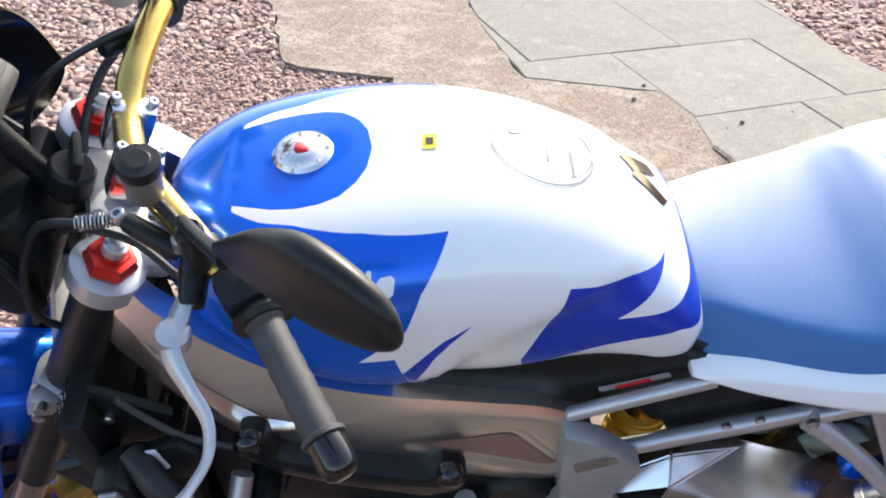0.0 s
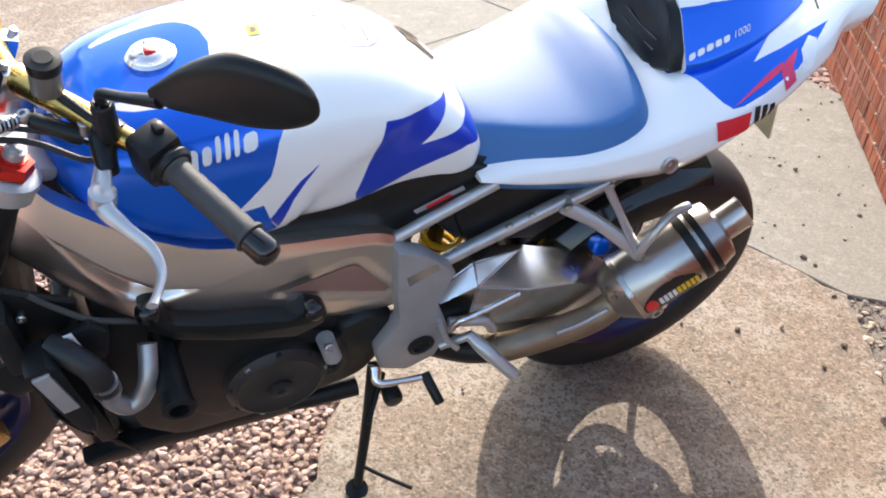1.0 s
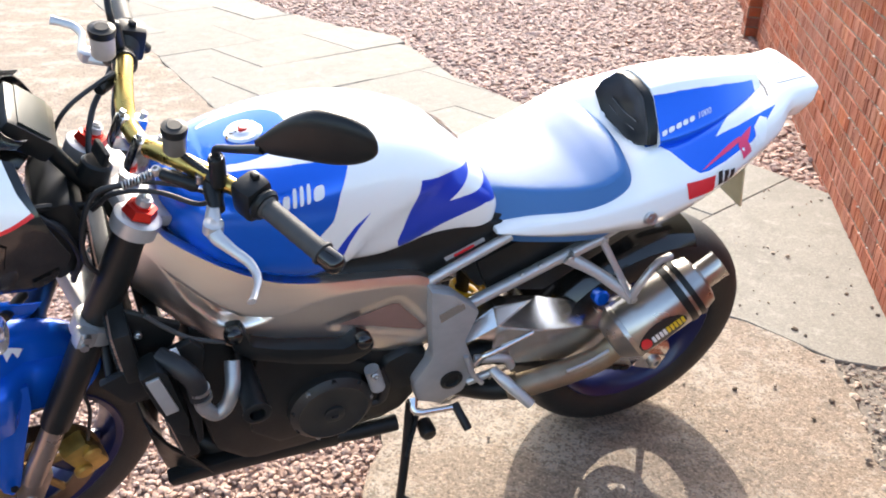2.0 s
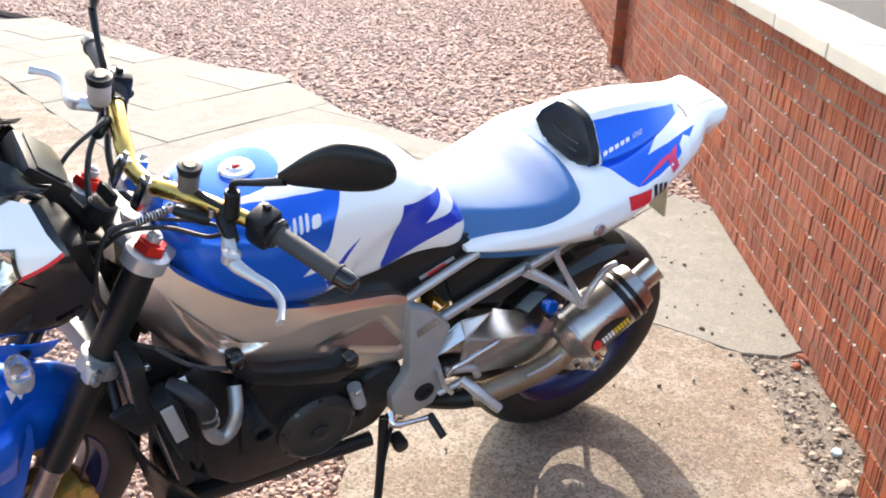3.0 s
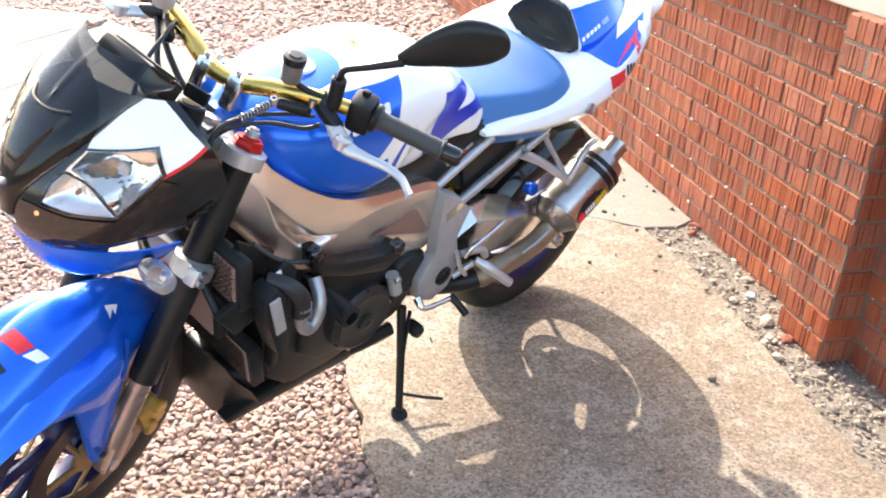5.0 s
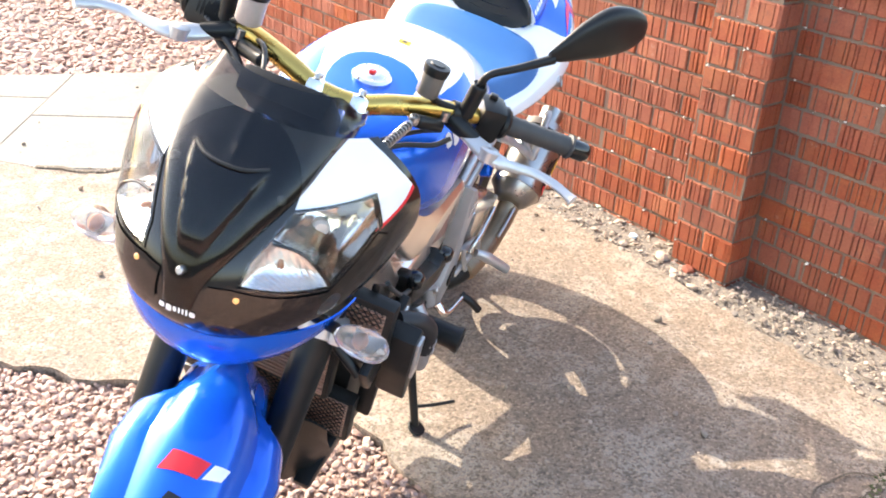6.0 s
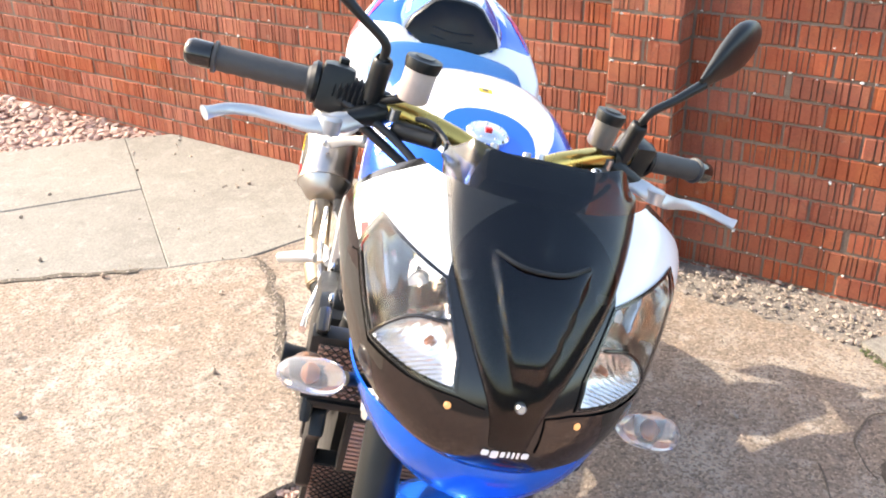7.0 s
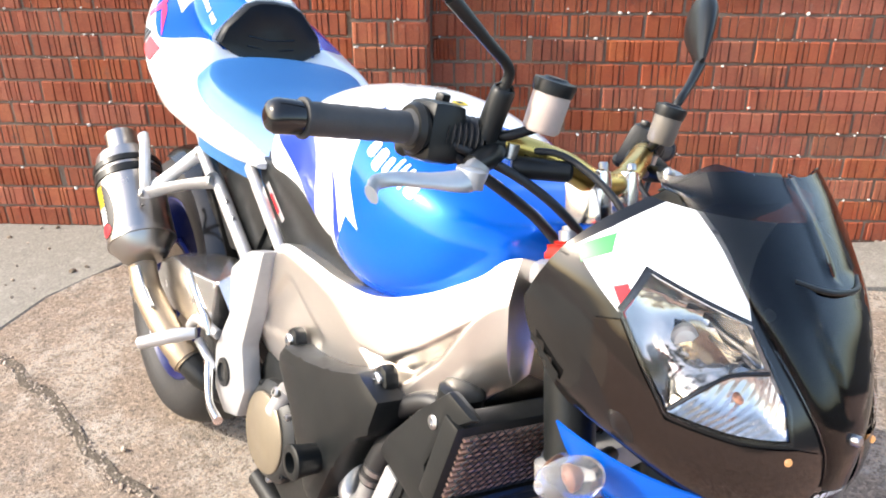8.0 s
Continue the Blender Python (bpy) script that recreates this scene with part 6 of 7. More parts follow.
# plate carrier under the tail
carr = part("plate_hanger", plate([(1.40, 0.87), (1.55, 0.90), (1.60, 0.85), (1.585, 0.80), (1.55, 0.83), (1.45, 0.83)], -0.03, 0.03, 0.006), MATT, bike, "black number plate hanger")
part("number_plate", box((0.005, 0.17, 0.16), (1.615, 0, 0.80), (0, -18, 0), 0.001), PLATEY, carr, "plain yellow number plate")

# filler cap
capc = Vector((0.482, 0.003, 1.000))
capn = Vector((-0.16, 0, 1)).normalized()
cap = part("filler_cap", lathe([(0, 0.034), (0.010, 0.034), (0.014, 0.030), (0.0145, 0.018), (0.016, 0.016), (0.016, 0.006)], capc, capc + capn, 36), POLISH, tank, "silver filler cap ring with red flap")
part("cap_flap", box((0.016, 0.011, 0.006), capc + capn * 0.017, (0, 9, 0), 0.002), RED, cap)
for k in range(7):
    a = 2 * math.pi * k / 7
    part("cap_bolt", bolt(capc + Vector((0.0255 * math.cos(a), 0.0255 * math.sin(a), 0.012 + 0.0041 * math.cos(a))), capn, 0.0028, 0.003), STEEL, cap)
ring = bmesh.new()
for k in range(48):
    if k in (0, 23, 24, 47):
        continue
    a, b2 = 2 * math.pi * k / 48, 2 * math.pi * (k + 1) / 48
    ring.faces.new([ring.verts.new((0.745 + r * math.cos(t), 0.012 + r * math.sin(t), 3)) for r, t in ((0.0592, a), (0.0618, a), (0.0618, b2), (0.0592, b2))])
part("printed_ring", lay_on(tank, ring, Vector((0, 0, -1)), 0.0014), GREYPRINT, tank, "thin grey printed circle")
for pts in ([(0.705, 0.03), (0.725, 0.035), (0.722, 0.022), (0.708, 0.02)], [(0.748, 0.03), (0.751, 0.03), (0.751, -0.015), (0.748, -0.015)], [(0.776, 0.012), (0.779, 0.012), (0.779, -0.03), (0.776, -0.03)]):
    part("printed_mark", decal(tank, [(x, y, 0) for x, y in pts], "top", 0.0014), GREYPRINT, tank)
turns = [2 * math.pi * (k + 0.1) / 48 for k in range(48)]
part("pad_outline", decal(tank, [(0.750 + 0.056 * math.cos(t), 0.018 + 0.054 * math.sin(t), 0) for t in turns] + [(0.750 + 0.0545 * math.cos(t), 0.018 + 0.0525 * math.sin(t), 0) for t in turns[::-1]], "top", 0.0012), GREYPRINT, tank, "thin outline of a clear round tank pad")
part("yellow_sticker", decal(tank, [(0.61, -0.011, 0), (0.626, -0.011, 0), (0.626, 0.012, 0), (0.61, 0.012, 0)], "top", 0.0014), YELLOW, tank, "small yellow sticker")
part("sticker_mark", decal(tank, [(0.614, -0.004, 0), (0.622, -0.004, 0), (0.622, 0.006, 0), (0.614, 0.006, 0)], "top", 0.002), BLACK_PRINT, tank)
for pts in ([(0.86, 0.02), (0.905, 0.005), (0.915, 0.02), (0.87, 0.04)], [(0.845, 0.05), (0.865, 0.03), (0.905, 0.055), (0.895, 0.07)]):
    part("tank_pad", decal(tank, [(x, y, 0) for x, y in pts], "top", 0.002), GLOSS, tank, "dark tank pad piece")

# headlights: chrome bowls behind a clear cover
FLUTE = bpy.data.materials.new("fluted_reflector")
FLUTE.use_nodes = True
fb = FLUTE.node_tree.nodes["Principled BSDF"]
fb.inputs["Base Color"].default_value = (0.74, 0.72, 0.70, 1)
fb.inputs["Metallic"].default_value = 1.0
fb.inputs["Roughness"].default_value = 0.27
wv = FLUTE.node_tree.nodes.new("ShaderNodeTexWave")
wv.inputs["Scale"].default_value = 55
wv.inputs["Distortion"].default_value = 0.4
bp = FLUTE.node_tree.nodes.new("ShaderNodeBump")
bp.inputs["Strength"].default_value = 0.14
bp.inputs["Distance"].default_value = 0.01
tc = FLUTE.node_tree.nodes.new("ShaderNodeTexCoord")
FLUTE.node_tree.links.new(tc.outputs["Object"], wv.inputs["Vector"])
FLUTE.node_tree.links.new(wv.outputs["Fac"], bp.inputs["Height"])
FLUTE.node_tree.links.new(bp.outputs["Normal"], fb.inputs["Normal"])
# the inner skin of the nose stays black
shell = bmesh.new()
shell.from_mesh(fairing.data)
for f in shell.faces:
    c = f.calc_center_median()
    if f.normal.dot(c - Vector((0.16, 0, c.z))) < 0:
        f.material_index = 0
shell.to_mesh(fairing.data)
shell.free()
HOLE = bpy.data.materials.new("cut_out")


def cut_hole(ob, outline, ray, test):
    """Open ob's skin inside an outline seen along ray."""
    paint(ob, outline, ray, HOLE, test)
    slot = [m.name for m in ob.data.materials].index(HOLE.name)
    bm = bmesh.new()
    bm.from_mesh(ob.data)
    bmesh.ops.delete(bm, geom=[f for f in bm.faces if f.material_index == slot], context="FACES")
    bm.to_mesh(ob.data)
    bm.free()
    ob.data.materials.pop(index=slot)


def bowl(target, outline, ray, sink, depth, reach, cell=0.006):
    """A deep tray behind an opening: the skin inside the outline, sunk along another way, with steep walls."""
    bm = decal(target, outline, ray, -0.002, cell)
    r, u, v = frame_of(ray)
    pts = [(Vector(p).dot(u), Vector(p).dot(v)) for p in outline]
    for q in bm.verts:
        x, y = q.co.dot(u), q.co.dot(v)
        near = 9.0
        for (x0, y0), (x1, y1) in zip(pts, pts[1:] + pts[:1]):
            L2 = (x1 - x0) ** 2 + (y1 - y0) ** 2
            t = max(0.0, min(1.0, ((x - x0) * (x1 - x0) + (y - y0) * (y1 - y0)) / L2)) if L2 else 0.0
            near = min(near, math.hypot(x - x0 - t * (x1 - x0), y - y0 - t * (y1 - y0)))
        q.co += Vector(sink) * depth * (0.72 * min(1.0, near / reach) + 0.28 * min(1.0, near / 0.035) ** 0.6)
    return bm


def dark_walls(ob, mat, sg):
    """The steep walls of a tray in another colour."""
    ob.data.materials.append(mat)
    for f in ob.data.polygons:
        if f.normal.y * sg > 0.62 and abs(f.normal.x) < 0.6 and sg * f.center.y < 0.115:
            f.material_index = 1


for sg in (-1, 1):
    ray = Vector((0.78, -0.62 * sg, 0))
    edge = [(0.060, 0.163, 1.029), (0.064, 0.179, 0.990), (0.036, 0.169, 0.956), (0.003, 0.154, 0.916), (-0.045, 0.110, 0.913), (-0.069, 0.066, 0.915), (-0.060, 0.072, 0.945), (-0.036, 0.082, 0.974), (-0.010, 0.093, 1.005)]
    edge = [(x, y * sg, z) for x, y, z in edge]
    mid = sum((Vector(p) for p in edge), Vector()) / len(edge)
    upper = [(0.060, 0.163, 1.029), (0.064, 0.179, 0.990), (0.036, 0.169, 0.956), (0.003, 0.154, 0.919), (-0.012, 0.138, 0.946), (-0.022, 0.115, 0.964), (-0.038, 0.084, 0.972), (-0.010, 0.093, 1.005)]
    low = [(0.003, 0.154, 0.916), (-0.045, 0.110, 0.913), (-0.069, 0.066, 0.915), (-0.060, 0.072, 0.945), (-0.038, 0.083, 0.971), (-0.022, 0.115, 0.963), (-0.012, 0.138, 0.945)]
    upper, low = [(x, y * sg, z) for x, y, z in upper], [(x, y * sg, z) for x, y, z in low]
    wide = [mid + (Vector(p) - mid) * 1.05 for p in edge]
    top_dish = bowl(fairing, upper, ray, (0.97, -0.22 * sg, 0), 0.062, 0.012)
    low_dish = bowl(fairing, low, ray, (0.97, -0.22 * sg, 0), 0.026, 0.010)
    glass = decal(fairing, wide, ray, 0.0025, 0.010)
    cut_hole(fairing, edge, ray, (lambda c: c.y < 0) if sg < 0 else (lambda c: c.y > 0))
    light = part("headlight", top_dish, CHROME, fairing, "clear headlight with chrome reflector", angle=70)
    dark_walls(light, GLOSS, sg)
    part("fluted_reflector", low_dish, FLUTE, light, angle=70)
    c2 = Vector((0.040, 0.112 * sg, 0.968))
    out = Vector((-0.78, 0.62 * sg, 0))
    part("bulb_shield", lathe([(-0.03, 0.012), (0.0, 0.013), (0.004, 0.010), (0.005, 0.004)], c2, c2 + out, 20), SILVER, light)
    part("side_bulb", lathe([(-0.014, 0.004), (0.0, 0.004), (0.003, 0.002)], Vector((-0.028, 0.098 * sg, 0.938)), Vector((-0.9, 0.6 * sg, 0.94)), 12), AMBER, light)
    part("divider", tube([Vector((x - 0.001, (y + 0.001) * sg, z)) for x, y, z in ((0.003, 0.154, 0.920), (-0.012, 0.138, 0.946), (-0.022, 0.115, 0.964), (-0.038, 0.084, 0.971))], 0.0024, 6, 8), GLOSS, light)
    rim = [Vector(p) for p in edge]
    for pa, pb in zip(rim, rim[1:] + rim[:1]):
        strip = decal(fairing, [pa.lerp(mid, -0.005), pb.lerp(mid, -0.005), pb.lerp(mid, -0.075), pa.lerp(mid, -0.075)], ray, 0.002, 0.012)
        if strip.faces:
            part("light_rim", strip, GLOSS, light)
        else:
            strip.free()
    cover = part("headlight_cover", glass, LENS, light, "clear headlight cover")
    cover.visible_shadow = False
    smoke = [(-0.074, 0.058, 0.909), (-0.045, 0.108, 0.906), (0.004, 0.153, 0.909), (0.038, 0.168, 0.948), (0.066, 0.179, 0.983), (0.090, 0.188, 0.975), (0.075, 0.188, 0.93), (0.035, 0.168, 0.878), (-0.01, 0.132, 0.852), (-0.05, 0.09, 0.843), (-0.078, 0.045, 0.842), (-0.086, 0.028, 0.865), (-0.083, 0.031, 0.905)]
    part("smoked_cover", decal(fairing, [(x, y * sg, z) for x, y, z in smoke], ray, 0.003, 0.012), BROWNGLASS, light, "smoked brown lower lamp cover")
    lamp_at = Vector((-0.0755, 0.068 * sg, 0.899))
    part("position_lamp", lathe([(-0.006, 0.003), (0.003, 0.0042), (0.005, 0.003), (0.006, 0.0008)], lamp_at, lamp_at + Vector((-0.8, 0.6 * sg, -0.15)), 14), GLOW, light, "lit warm position lamp")
    # screws in the screen
    for p in ((0.062, 0.0985, 1.068), (-0.004, 0.0725, 1.015)):
        part("screen_screw", lathe([(-0.004, 0.0055), (0.004, 0.0055), (0.006, 0.004)], Vector((p[0] - 0.006, p[1] * sg, p[2])), Vector((p[0] - 1.0, p[1] * sg + 0.75 * sg, p[2] + 0.3)), 14), STEEL, screen)
    # duct in the flank of the nose
    duct = part("side_duct", decal(fairing, [(x, 0, z) for x, z in ((0.11, 0.90), (0.165, 0.935), (0.158, 0.895), (0.12, 0.875))], (0, -sg, 0), 0.004), MATT, fairing)
part("screen_screw", lathe([(-0.004, 0.0055), (0.004, 0.0055), (0.006, 0.004)], (-0.094, 0, 0.921), (-1.0, 0, 1.2), 14), STEEL, screen)
lip = tube([(-0.010, 0.050, 1.0475), (-0.028, 0.026, 1.0445), (-0.033, 0.0, 1.044), (-0.028, -0.026, 1.0445), (-0.010, -0.050, 1.0475)], 0.0028, 6, 8)
part("screen_lip", lip, MATT, screen, "raised black lip across the screen")
# instruments behind the screen
dash = part("instrument_panel", box((0.040, 0.13, 0.090), (0.135, 0.0, 1.070), (0, -50, 0), 0.012), MATT, bike, "black instrument panel with a grey display")
part("display", box((0.003, 0.115, 0.055), (0.1485, 0.0, 1.0865), (0, -50, 0), 0.0014), DASH, dash)
part("dash_bracket", tube([(0.14, 0, 1.06), (0.18, 0, 0.99), (0.22, 0, 0.93)], 0.014, 4, 10), MATT, dash)
for sg in (-1, 1):
    part("fairing_stay", tube([(0.22, 0.04 * sg, 0.92), (0.16, 0.07 * sg, 0.95), (0.10, 0.10 * sg, 0.97)], 0.007, 4, 8), MATT, dash)

# wiring behind the nose
loom = part("wiring_loom", plate([(0.125, 0.955), (0.185, 0.965), (0.205, 0.90), (0.190, 0.83), (0.150, 0.80), (0.105, 0.84)], -0.085, 0.085, 0.016), MATT, bike, "black wiring cover behind the nose")
for k, y in enumerate((-0.088, -0.080, -0.070)):
    part("loom_wire", tube([(0.13, y, 0.95 - 0.01 * k), (0.165, y - 0.012, 0.92), (0.185, y - 0.01, 0.86 - 0.01 * k), (0.17, y + 0.004, 0.80)], 0.005, 5, 8), HOSE, loom)

# cables and hoses
for pts, r in (([(0.284, -0.122, 1.047), (0.268, -0.110, 1.035), (0.250, -0.098, 1.018), (0.200, -0.078, 1.000), (0.172, -0.085, 0.95), (0.165, -0.10, 0.88), (0.20, -0.10, 0.82)], 0.0048),
               ([(0.338, -0.188, 1.018), (0.325, -0.165, 1.002), (0.285, -0.112, 0.998), (0.23, -0.075, 0.985), (0.20, -0.05, 0.94)], 0.0042),
               ([(0.345, -0.170, 1.022), (0.315, -0.130, 1.016), (0.255, -0.080, 1.004), (0.21, -0.05, 0.97)], 0.0038),
               ([(0.37, 0.235, 1.04), (0.335, 0.17, 1.01), (0.31, 0.12, 0.985), (0.30, 0.07, 0.955), (0.32, 0.02, 0.93)], 0.0065),
               ([(0.375, 0.245, 1.05), (0.32, 0.17, 1.03), (0.27, 0.12, 1.0), (0.24, 0.06, 0.95), (0.25, 0.0, 0.90)], 0.0055),
               ([(0.345, 0.15, 1.05), (0.29, 0.12, 1.06), (0.21, 0.10, 1.02), (0.175, 0.09, 0.92), (0.165, 0.085, 0.75), (0.13, 0.095, 0.55), (0.125, 0.10, 0.40)], 0.0042),
               ([(0.125, 0.10, 0.52), (0.10, 0.03, 0.60), (0.10, -0.03, 0.60), (0.135, -0.105, 0.52), (0.128, -0.10, 0.39)], 0.0038)):
    part("cable", steered(tube(pts, r, 8, 10)), HOSE, bar, "black cable")
for sg in (-1, 1):
    part("cable_adjuster", steered(lathe([(0, 0.006), (0.012, 0.008), (0.016, 0.006), (0.022, 0.008), (0.026, 0.005), (0.034, 0.006)], (0.338, 0.135 * sg, 1.046), (0.28, 0.09 * sg, 1.03), 12)), STEEL, bar)
    part("banjo", steered(lathe([(-0.008, 0.008), (0.008, 0.008)], (0.335, 0.165 * sg, 1.052), (0.335, 0.165 * sg, 1.2), 12)), STEEL, bar)

part("throttle_boot", steered(lathe([(0, 0.012)] + [(0.003 + 0.0035 * k, 0.0235 if k % 2 else 0.0185) for k in range(14)] + [(0.053, 0.012)], (0.362, 0.190, 1.054), (0.392, 0.252, 1.052), 22)), HOSE, bar, "ribbed black throttle boot")
part("brake_cylinder", steered(lathe([(-0.004, 0.008), (0.0, 0.0115), (0.045, 0.0125), (0.058, 0.013), (0.064, 0.010)], (0.286, 0.118, 1.046), (0.345, 0.172, 1.032), 18)), MATT, bar, "black brake master cylinder")
part("master_cylinder", steered(lathe([(-0.004, 0.008), (0.0, 0.0105), (0.040, 0.0115), (0.050, 0.0125), (0.058, 0.010)], (0.290, -0.126, 1.046), (0.345, -0.172, 1.030), 18)), MATT, bar, "black clutch master cylinder")
part("banjo_bolt", steered(bolt((0.284, -0.120, 1.046), (-0.3, 0, 1), 0.0085, 0.011)), STEEL, bar)
part("hose_spring", steered(tube([Vector((0.276, -0.115, 1.041)).lerp(Vector((0.236, -0.091, 1.012)), k / 70) + Vector((0, 0.0068 * math.cos(k * 0.85), 0.0068 * math.sin(k * 0.85))) for k in range(71)], 0.0016, 1, 6)), STEEL, bar, "steel spring round the clutch hose")

# black side panel under the tank, labels
for sg in (-1, 1):
    sidep = plate([(0.565, 0.77), (0.64, 0.785), (0.75, 0.822), (0.93, 0.836), (0.985, 0.828), (0.96, 0.79), (0.80, 0.712), (0.70, 0.728), (0.62, 0.728)], 0.112, 0.134, 0.006)
    if sg < 0:
        flip(sidep)
    sp_ = part("side_panel", sidep, MATT, bike, "black side panel under the tank")
    part("panel_screw", bolt((0.625, 0.134 * sg, 0.742), (0, sg, 0), 0.006, 0.004), STEEL, sp_)
    part("label", decal(sp_, both([(0.845, 0.762), (0.925, 0.800), (0.932, 0.790), (0.852, 0.752)]), (0, -sg, 0), 0.002), SILVER, sp_, "narrow silver and red label")
    part("label_mark", decal(sp_, both([(0.865, 0.767), (0.905, 0.787), (0.909, 0.781), (0.869, 0.761)]), (0, -sg, 0), 0.003), RED, sp_)
    # wiring box and hose behind the rails
    part("battery_box", box((0.20, 0.05, 0.10), (1.04, 0.10 * sg, 0.72), (0, -25, 0), 0.01), MATT, under)

# engine, left and right
for sg, inn in ((-1, 0.0), (1, 0.016)):
    def sided(bm):
        return flip(bm) if sg < 0 else bm
    if sg < 0:
        wing = part("radiator_shroud", flip(plate([(0.183, 0.655), (0.242, 0.684), (0.290, 0.702), (0.340, 0.724), (0.365, 0.700), (0.360, 0.648), (0.300, 0.626), (0.230, 0.592)], 0.186, 0.204, 0.006)), MATT, rad, "black arrow-shaped radiator shroud")
        part("shroud_panel", flip(plate([(0.240, 0.788), (0.290, 0.758), (0.332, 0.735), (0.305, 0.668), (0.256, 0.672), (0.242, 0.730)], 0.155, 0.170, 0.006)), MATT, wing)
        part("shroud_lower", flip(plate([(0.300, 0.628), (0.352, 0.648), (0.356, 0.55), (0.358, 0.45), (0.348, 0.43), (0.338, 0.50), (0.324, 0.58)], 0.165, 0.198, 0.006)), MATT, wing)
        part("shroud_screw", bolt((0.257, -0.171, 0.731), (0, -1, 0), 0.008, 0.006), STEEL, wing)
        hold = part("reflector_block", flip(plate([(0.246, 0.702), (0.276, 0.718), (0.294, 0.702), (0.325, 0.577), (0.325, 0.527), (0.300, 0.545), (0.270, 0.620)], 0.198, 0.252, 0.007)), MATT, rad)
        part("reflector_plate", box((0.024, 0.006, 0.096), (0.2815, -0.2545, 0.656), (0, -18, 0), 0.002), SILVER, hold, "silver rectangular plate")
        part("radiator_strut", tube([(0.205, -0.095, 0.70), (0.205, -0.185, 0.635)], 0.009, 1, 10), MATT, rad)
        part("cable", tube([(0.272, -0.172, 0.775), (0.300, -0.178, 0.748), (0.345, -0.186, 0.715), (0.405, -0.186, 0.690)], 0.0045, 5, 8), GRIP, rad, "thin grey cable")
    else:
        wing = part("radiator_shroud", plate([(0.195, 0.79), (0.25, 0.797), (0.30, 0.74), (0.345, 0.677), (0.357, 0.645), (0.24, 0.622), (0.200, 0.632), (0.262, 0.685), (0.240, 0.750)], 0.188, 0.206, 0.008), MATT, rad, "black radiator side shroud")
        part("shroud_lower", plate([(0.215, 0.60), (0.24, 0.630), (0.352, 0.648), (0.348, 0.60), (0.345, 0.50), (0.320, 0.415), (0.292, 0.44), (0.278, 0.545)], 0.165, 0.189, 0.008), MATT, wing)
        part("shroud_screw", bolt((0.262, 0.204, 0.748), (0, 1, 0), 0.009, 0.005), STEEL, wing)
        hold = part("reflector_block", plate([(0.296, 0.658), (0.335, 0.655), (0.384, 0.51), (0.360, 0.478), (0.330, 0.51)], 0.179, 0.194, 0.007), MATT, rad)
        part("reflector_plate", box((0.028, 0.006, 0.100), (0.342, 0.1955, 0.580), (0, -15, 0), 0.003), SILVER, hold, "silver rectangular plate")
    bx, bz, by = (0.436, 0.613, 0.296) if sg < 0 else (0.500, 0.535, 0.240)
    bob = part("crash_bobbin", lathe([(-0.135 if sg < 0 else -0.07, 0.020), (-0.01, 0.023), (0.0, 0.026), (0.004, 0.026), (0.006, 0.023), (0.006, 0.015), (-0.012, 0.014), (-0.012, 0.0)], (bx, by * sg, bz), (bx, 3 * sg, bz), 24), MATT, eng, "hollow black crash bobbin")
    if sg < 0:
        part("hose_elbow", tube([(0.285, -0.205, 0.705), (0.312, -0.232, 0.700), (0.336, -0.249, 0.676), (0.345, -0.250, 0.630)], 0.0185, 5, 16), HOSE, eng)
        part("coolant_pipe", tube([(0.345, -0.250, 0.636), (0.351, -0.250, 0.602), (0.371, -0.250, 0.579), (0.392, -0.247, 0.590), (0.405, -0.238, 0.624), (0.412, -0.205, 0.660)], 0.0142, 6, 16), GREYHOSE, eng, "grey coolant pipe")
        for x, z in ((0.343, 0.652), (0.3465, 0.632)):
            part("clip", tube([(x, -0.250, z + 0.0035), (x + 0.001, -0.250, z - 0.0035)], 0.0198, 1, 18), STEEL, eng)
    else:
        part("hose_elbow", tube([(0.352, 0.149, 0.640), (0.385, 0.159, 0.628), (0.402, 0.162, 0.590), (0.412, 0.162, 0.553)], 0.021, 5, 16), HOSE, eng)
        part("coolant_pipe", tube([(0.412, 0.162, 0.556), (0.418, 0.164, 0.515), (0.440, 0.164, 0.490), (0.466, 0.162, 0.505), (0.474, 0.149, 0.56)], 0.0165, 6, 16), GREYHOSE, eng, "grey coolant pipe")
        for z in (0.578, 0.560):
            x = 0.412 - (z - 0.553) * 0.35
            part("clip", tube([(x, 0.162, z + 0.004), (x + 0.001, 0.162, z - 0.004)], 0.0225, 1, 18), STEEL, eng)
    part("sprocket_cover", lathe([(0, 0.066), (0.02, 0.064), (0.03, 0.055), (0.031, 0.02)], (0.785, 0.13 * sg, 0.48), (0.785, 3 * sg, 0.48), 8), DUSTY, eng) if sg < 0 else None
    part("side_casting", sided(plate([(0.47, 0.60), (0.56, 0.575), (0.66, 0.55), (0.73, 0.50), (0.74, 0.40), (0.66, 0.345), (0.52, 0.33), (0.46, 0.38), (0.45, 0.50)], 0.130, 0.158 - inn * 1.2, 0.012)), DUSTY, eng)
    part("oil_fitting", tube([(0.704, (0.17 - inn) * sg, 0.520), (0.720, (0.18 - inn) * sg, 0.468)], 0.016, 1, 14), CAST, eng)
    part("fitting_bolt", bolt((0.706, (0.187 - inn) * sg, 0.515), (0, sg, 0.3), 0.009, 0.008), STEEL, eng)
    part("oil_hose", tube([(0.725, 0.155 * sg, 0.50), (0.745, 0.16 * sg, 0.45), (0.74, 0.155 * sg, 0.40), (0.71, 0.15 * sg, 0.39)], 0.011, 6, 12), HOSE, eng)
